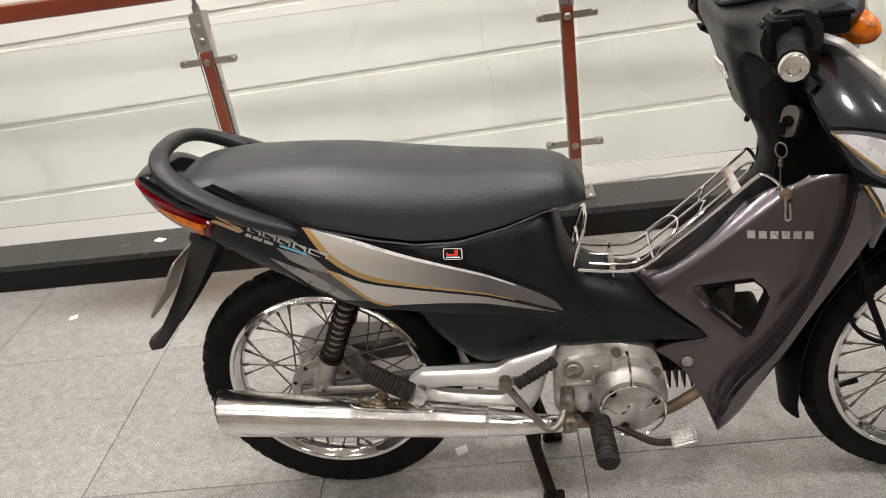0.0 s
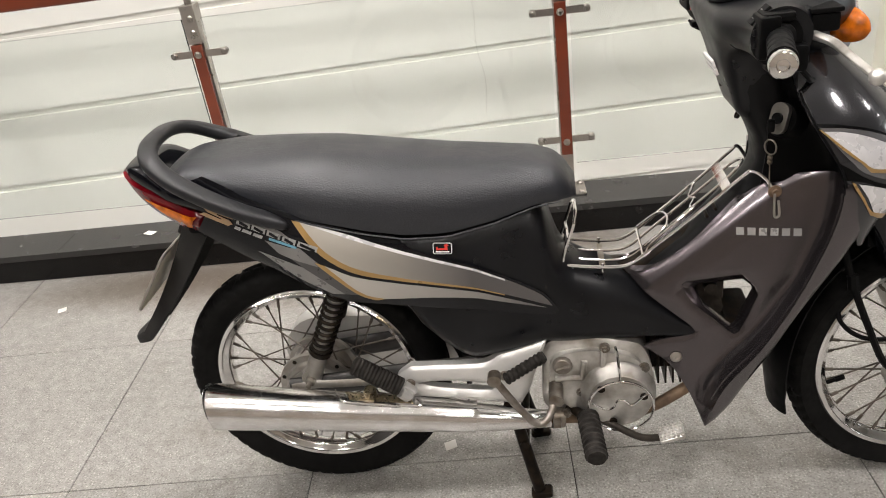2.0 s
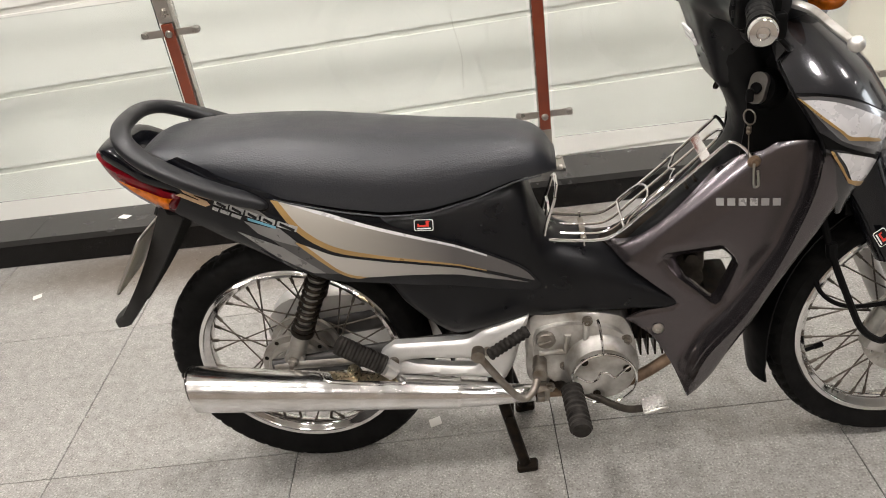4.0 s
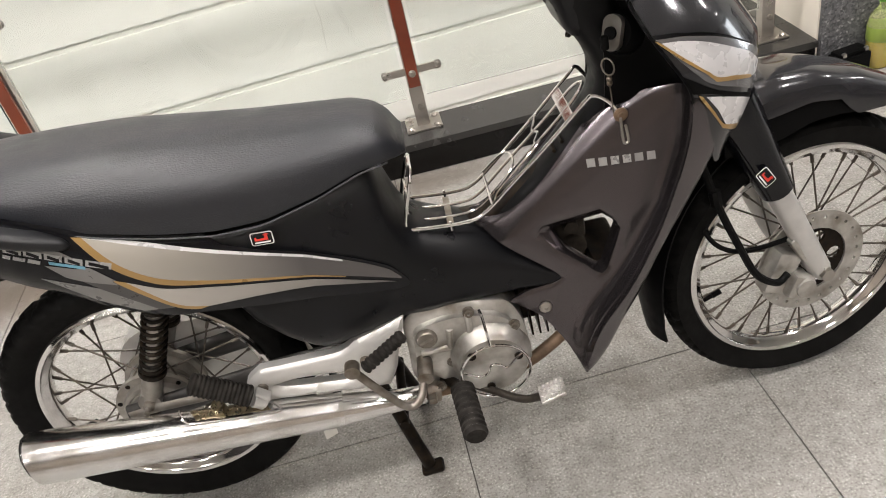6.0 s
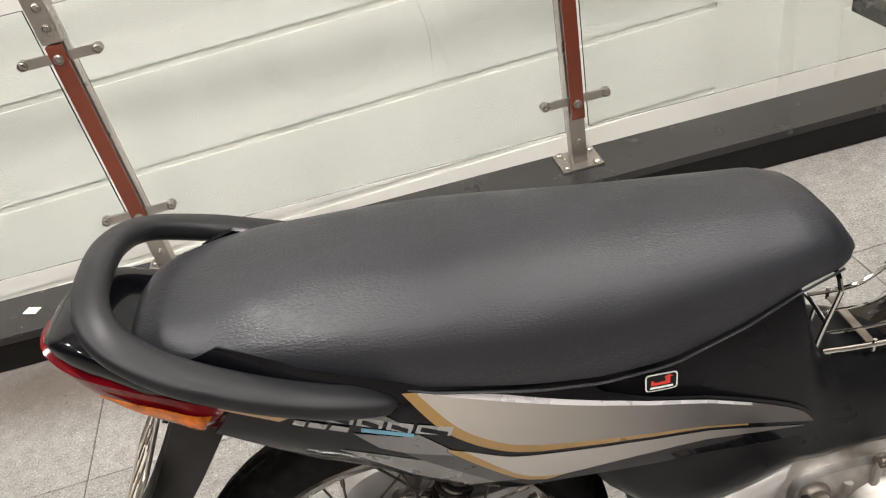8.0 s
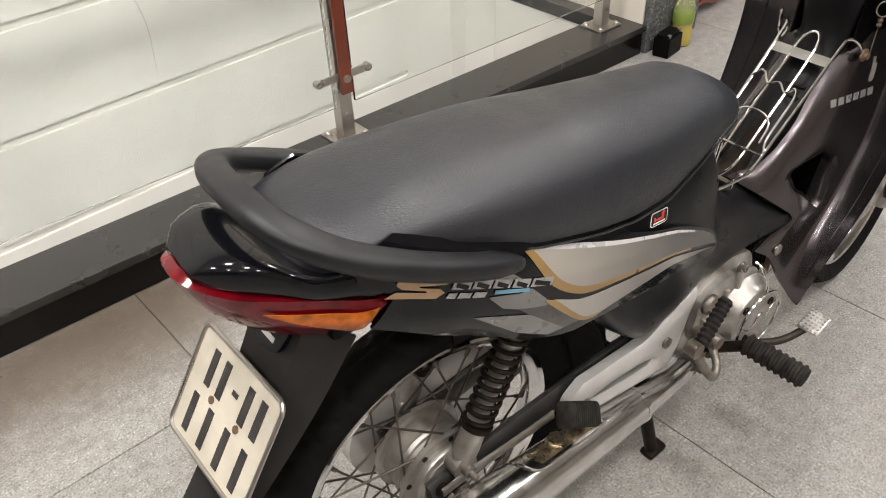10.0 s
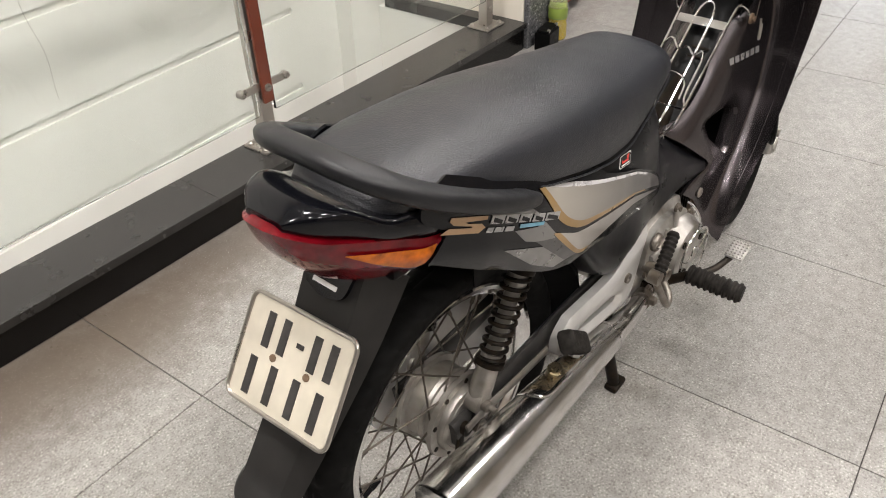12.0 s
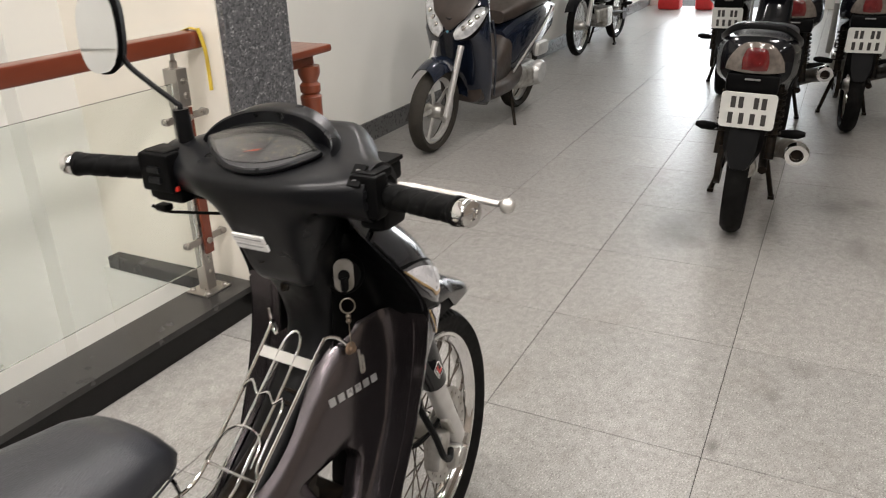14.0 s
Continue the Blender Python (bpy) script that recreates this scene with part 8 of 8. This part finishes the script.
        tube(bm, spl([(0.46, s * 0.150, 0.36), (0.30, s * 0.168, 0.48), (0.05, s * 0.162, 0.60), (-0.28, s * 0.112, 0.72)], 24), 0.009, 8, flat=0.6, up=(0, 1, 0))
        part("trim_strip", bm, M_ALU2, b, "silver strip along the body side")
        bm = bmesh.new()
        tube(bm, spl([(0.985, s * 0.205, 0.76), (0.93, s * 0.212, 0.62), (0.88, s * 0.205, 0.45), (0.80, s * 0.175, 0.28)], 20), 0.007, 8)
        part("edge_strip", bm, M_BLUE, b)
    bm = bmesh.new()
    bmesh.ops.create_uvsphere(bm, u_segments=12, v_segments=8, radius=0.008, matrix=Matrix.Translation((1.150, 0, 0.690)))
    part("badge", bm, M_BLUEFOIL, b, "small blue badge")
    bm = bmesh.new()
    oval_body(bm, [(0.42, 0.28, 0.64, 0.12), (0.52, 0.27, 0.58, 0.13), (0.66, 0.27, 0.44, 0.13), (0.80, 0.27, 0.56, 0.15), (0.90, 0.30, 0.86, 0.16)])
    part("inner_panel", bm, M_BROWN, b, "brown inner leg panel")
    bm = bmesh.new()
    oval_body(bm, [(0.30, 0.24, 0.40, 0.15), (0.50, 0.22, 0.34, 0.17), (0.75, 0.22, 0.34, 0.17), (0.92, 0.24, 0.40, 0.14)])
    part("floorboard", bm, M_BROWN, b, "brown footboard")
    bm = bmesh.new()
    oval_body(bm, [(-0.36, 0.62, 0.72, 0.06), (-0.25, 0.52, 0.75, 0.12), (0.0, 0.44, 0.76, 0.15), (0.25, 0.36, 0.74, 0.16), (0.42, 0.32, 0.70, 0.14), (0.50, 0.34, 0.62, 0.10)])
    part("rear_body", bm, M_BLUE, b, "dark blue rear body")
    bm = bmesh.new()
    oval_body(bm, [(-0.30, 0.74, 0.80, 0.08), (-0.10, 0.73, 0.84, 0.13), (0.20, 0.72, 0.82, 0.15), (0.42, 0.68, 0.79, 0.12), (0.52, 0.66, 0.74, 0.07)])
    part("seat", bm, M_BROWN, b, "brown vinyl seat")
    bm = bmesh.new()
    oval_body(bm, [(-0.06, 0.20, 0.34, 0.17), (0.06, 0.18, 0.38, 0.19), (0.28, 0.20, 0.36, 0.17), (0.42, 0.22, 0.32, 0.12)])
    part("engine", bm, M_ALU, b, "silver engine casing")
    bm = bmesh.new()
    lathe(bm, [(0.0, 0.02), (0.07, 0.02), (0.085, 0.0), (0.085, -0.03)], 24, Matrix.Translation((0.08, 0.19, 0.30)) @ Matrix.Rotation(radians(-90), 4, "X"))
    part("cooling_cover", bm, M_ALU2, b)
    bm = bmesh.new()
    block(bm, (0.05, 0.165, 0.46), (0.20, 0.06, 0.10), 0.03)
    part("air_box", bm, M_ALU2, b)
    bm = bmesh.new()
    tube(bm, [(0.42, 0.12, 0.25), (0.50, 0.22, 0.015)], 0.011, 8)
    block(bm, (0.505, 0.235, 0.010), (0.05, 0.03, 0.018), 0.004)
    part("side_stand", bm, M_BLACKSTEEL, b, "black side stand")
    bm = bmesh.new()
    oval_body(bm, [(0.86, 0.92, 1.02, 0.10), (0.92, 0.90, 1.07, 0.16), (1.0, 0.90, 1.05, 0.13), (1.05, 0.94, 1.0, 0.06)])
    part("handlebar_cover", bm, M_BLUE, b)
    for s in (-1, 1):
        bm = bmesh.new()
        tube(bm, [(0.92, s * 0.14, 1.0), (0.87, s * 0.34, 1.0)], 0.017, 12)
        part("grip", bm, M_GRIP, b)
    return b


scooter(pose(4.91, 2.690, 0, -6, 0, 178))

# ---- carved wooden console table behind the pier ----
table = thing("side_table", "dark red-brown wooden console table with turned legs and a carved plinth", "table")
TX0, TX1, TY0, TY1, TH = 1.945, 2.27, 2.435, 2.92, 0.848
bm = bmesh.new()
box_between(bm, (TX0, TY0, TH - 0.030), (TX1, TY1, TH), 0.010)
part("tabletop", bm, M_WOOD2, table)
bm = bmesh.new()
box_between(bm, (TX0 + 0.01, TY0 + 0.05, TH - 0.075), (TX1 - 0.06, TY1 - 0.03, TH - 0.031), 0.006)
part("apron", bm, M_WOOD2, table)
for y in (TY0 + 0.055, TY1 - 0.07):
    bm = bmesh.new()
    lathe(bm, [(0.036, 0.12), (0.046, 0.124), (0.047, 0.136), (0.040, 0.142), (0.046, 0.150), (0.044, 0.160), (0.032, 0.168), (0.041, 0.190), (0.041, 0.215), (0.032, 0.232), (0.039, 0.240), (0.041, 0.262), (0.041, 0.62), (0.043, 0.655), (0.032, 0.665), (0.041, 0.675), (0.041, 0.700), (0.030, 0.712), (0.044, 0.745), (0.044, 0.774)], 24, Matrix.Translation((2.175, y, 0)))
    part("leg", bm, M_WOOD2, table, "turned round column")
bm = bmesh.new()
box_between(bm, (TX0 + 0.015, TY0 + 0.045, 0.121), (TX0 + 0.125, TY0 + 0.075, TH - 0.076), 0.004)
part("panel", bm, M_WOOD2, table)
bm = bmesh.new()
box_between(bm, (TX0, TY0 - 0.005, 0.092), (2.40, TY1, 0.120), 0.008)
part("plinth", bm, M_WOOD2, table)
SK = line([(1.95, 0.091), (2.385, 0.091)], [(2.385, 0.091), (2.395, 0.05), (2.385, 0.002)], [(2.385, 0.002), (2.345, 0.004), (2.330, 0.030), (2.25, 0.045), (2.17, 0.022), (2.09, 0.045), (2.01, 0.030), (1.99, 0.003)], [(1.99, 0.003), (1.95, 0.002), (1.95, 0.091)])
cut = [[(x0 + 0.022 * math.cos(a) * (1.0 + 0.4 * math.cos(3 * a)), 0.066 + 0.011 * math.sin(a)) for a in np.linspace(0, 2 * math.pi, 15)[:-1]] for x0 in (2.04, 2.10, 2.24, 2.30)]
part("carved_skirt", slab(SK, lambda a, b: (a, TY0 + 0.004, b), 0.022, 1.0, holes=cut, cell=0.02), M_WOOD2, table, "pierced carved skirt under the plinth")
for y in (TY0 + 0.04, TY1 - 0.05):
    for x in (1.98, 2.375):
        bm = bmesh.new()
        lathe(bm, [(0.0, 0.0), (0.022, 0.0), (0.030, 0.015), (0.028, 0.05), (0.020, 0.07), (0.024, 0.0915), (0.0, 0.0915)], 16, Matrix.Translation((x, y, 0.0)))
        part("foot", bm, M_WOOD2, table)
for x, y, sc in ((11.2, 2.82, 1.0), (11.25, 2.35, 0.8)):
    bm = bmesh.new()
    block(bm, (x, y, 0.11 * sc), (0.25, 0.3 * sc, 0.22 * sc), 0.03)
    block(bm, (x, y, 0.235 * sc), (0.27, 0.32 * sc, 0.03), 0.01)
    single("red_crate", bm, M_REDBOX, "red plastic crate by the street opening", "crate", "red crates")

# ---- floor tiles, one by one ----
tile_me = None
tsize = 0.6
bm = bmesh.new()
block(bm, (0, 0, -0.005), (tsize - 0.0026, tsize - 0.0026, 0.010), 0.0005, segs=1)
tile_me = bpy.data.meshes.new("tile")
bm.to_mesh(tile_me)
bm.free()
tile_me.materials.append(M_TILE)
bm = bmesh.new()
block(bm, (0, -0.045, -0.005), (tsize - 0.0026, tsize - 0.0926, 0.010), 0.0011, segs=1)
cut_me = bpy.data.meshes.new("cut_tile")
bm.to_mesh(cut_me)
bm.free()
cut_me.materials.append(M_TILE)
for i in range(27):
    for j in range(11):
        cx, cy = X0 + (i + 0.5) * tsize, Y0 + (j + 0.5) * tsize
        if j == 10 and cx < PIER_X1:
            continue
        cut = j == 9 and cx < PIER_X0
        ob = new("tile", cut_me if cut else tile_me)
        ob.parent = floor
        ob.location = (cx, cy, 0)
        ob.rotation_euler[2] = 0.0 if cut else radians(90 * ((i * 7 + j * 3) % 4))
edge = bmesh.new()
block(edge, (1.96, 2.90, -0.005), (0.0774, tsize - 0.0026, 0.010), 0.0011, segs=1)
single("tile_strip", edge, M_TILE, "narrow floor tile beside the pier", "floor tile", kind="structure")
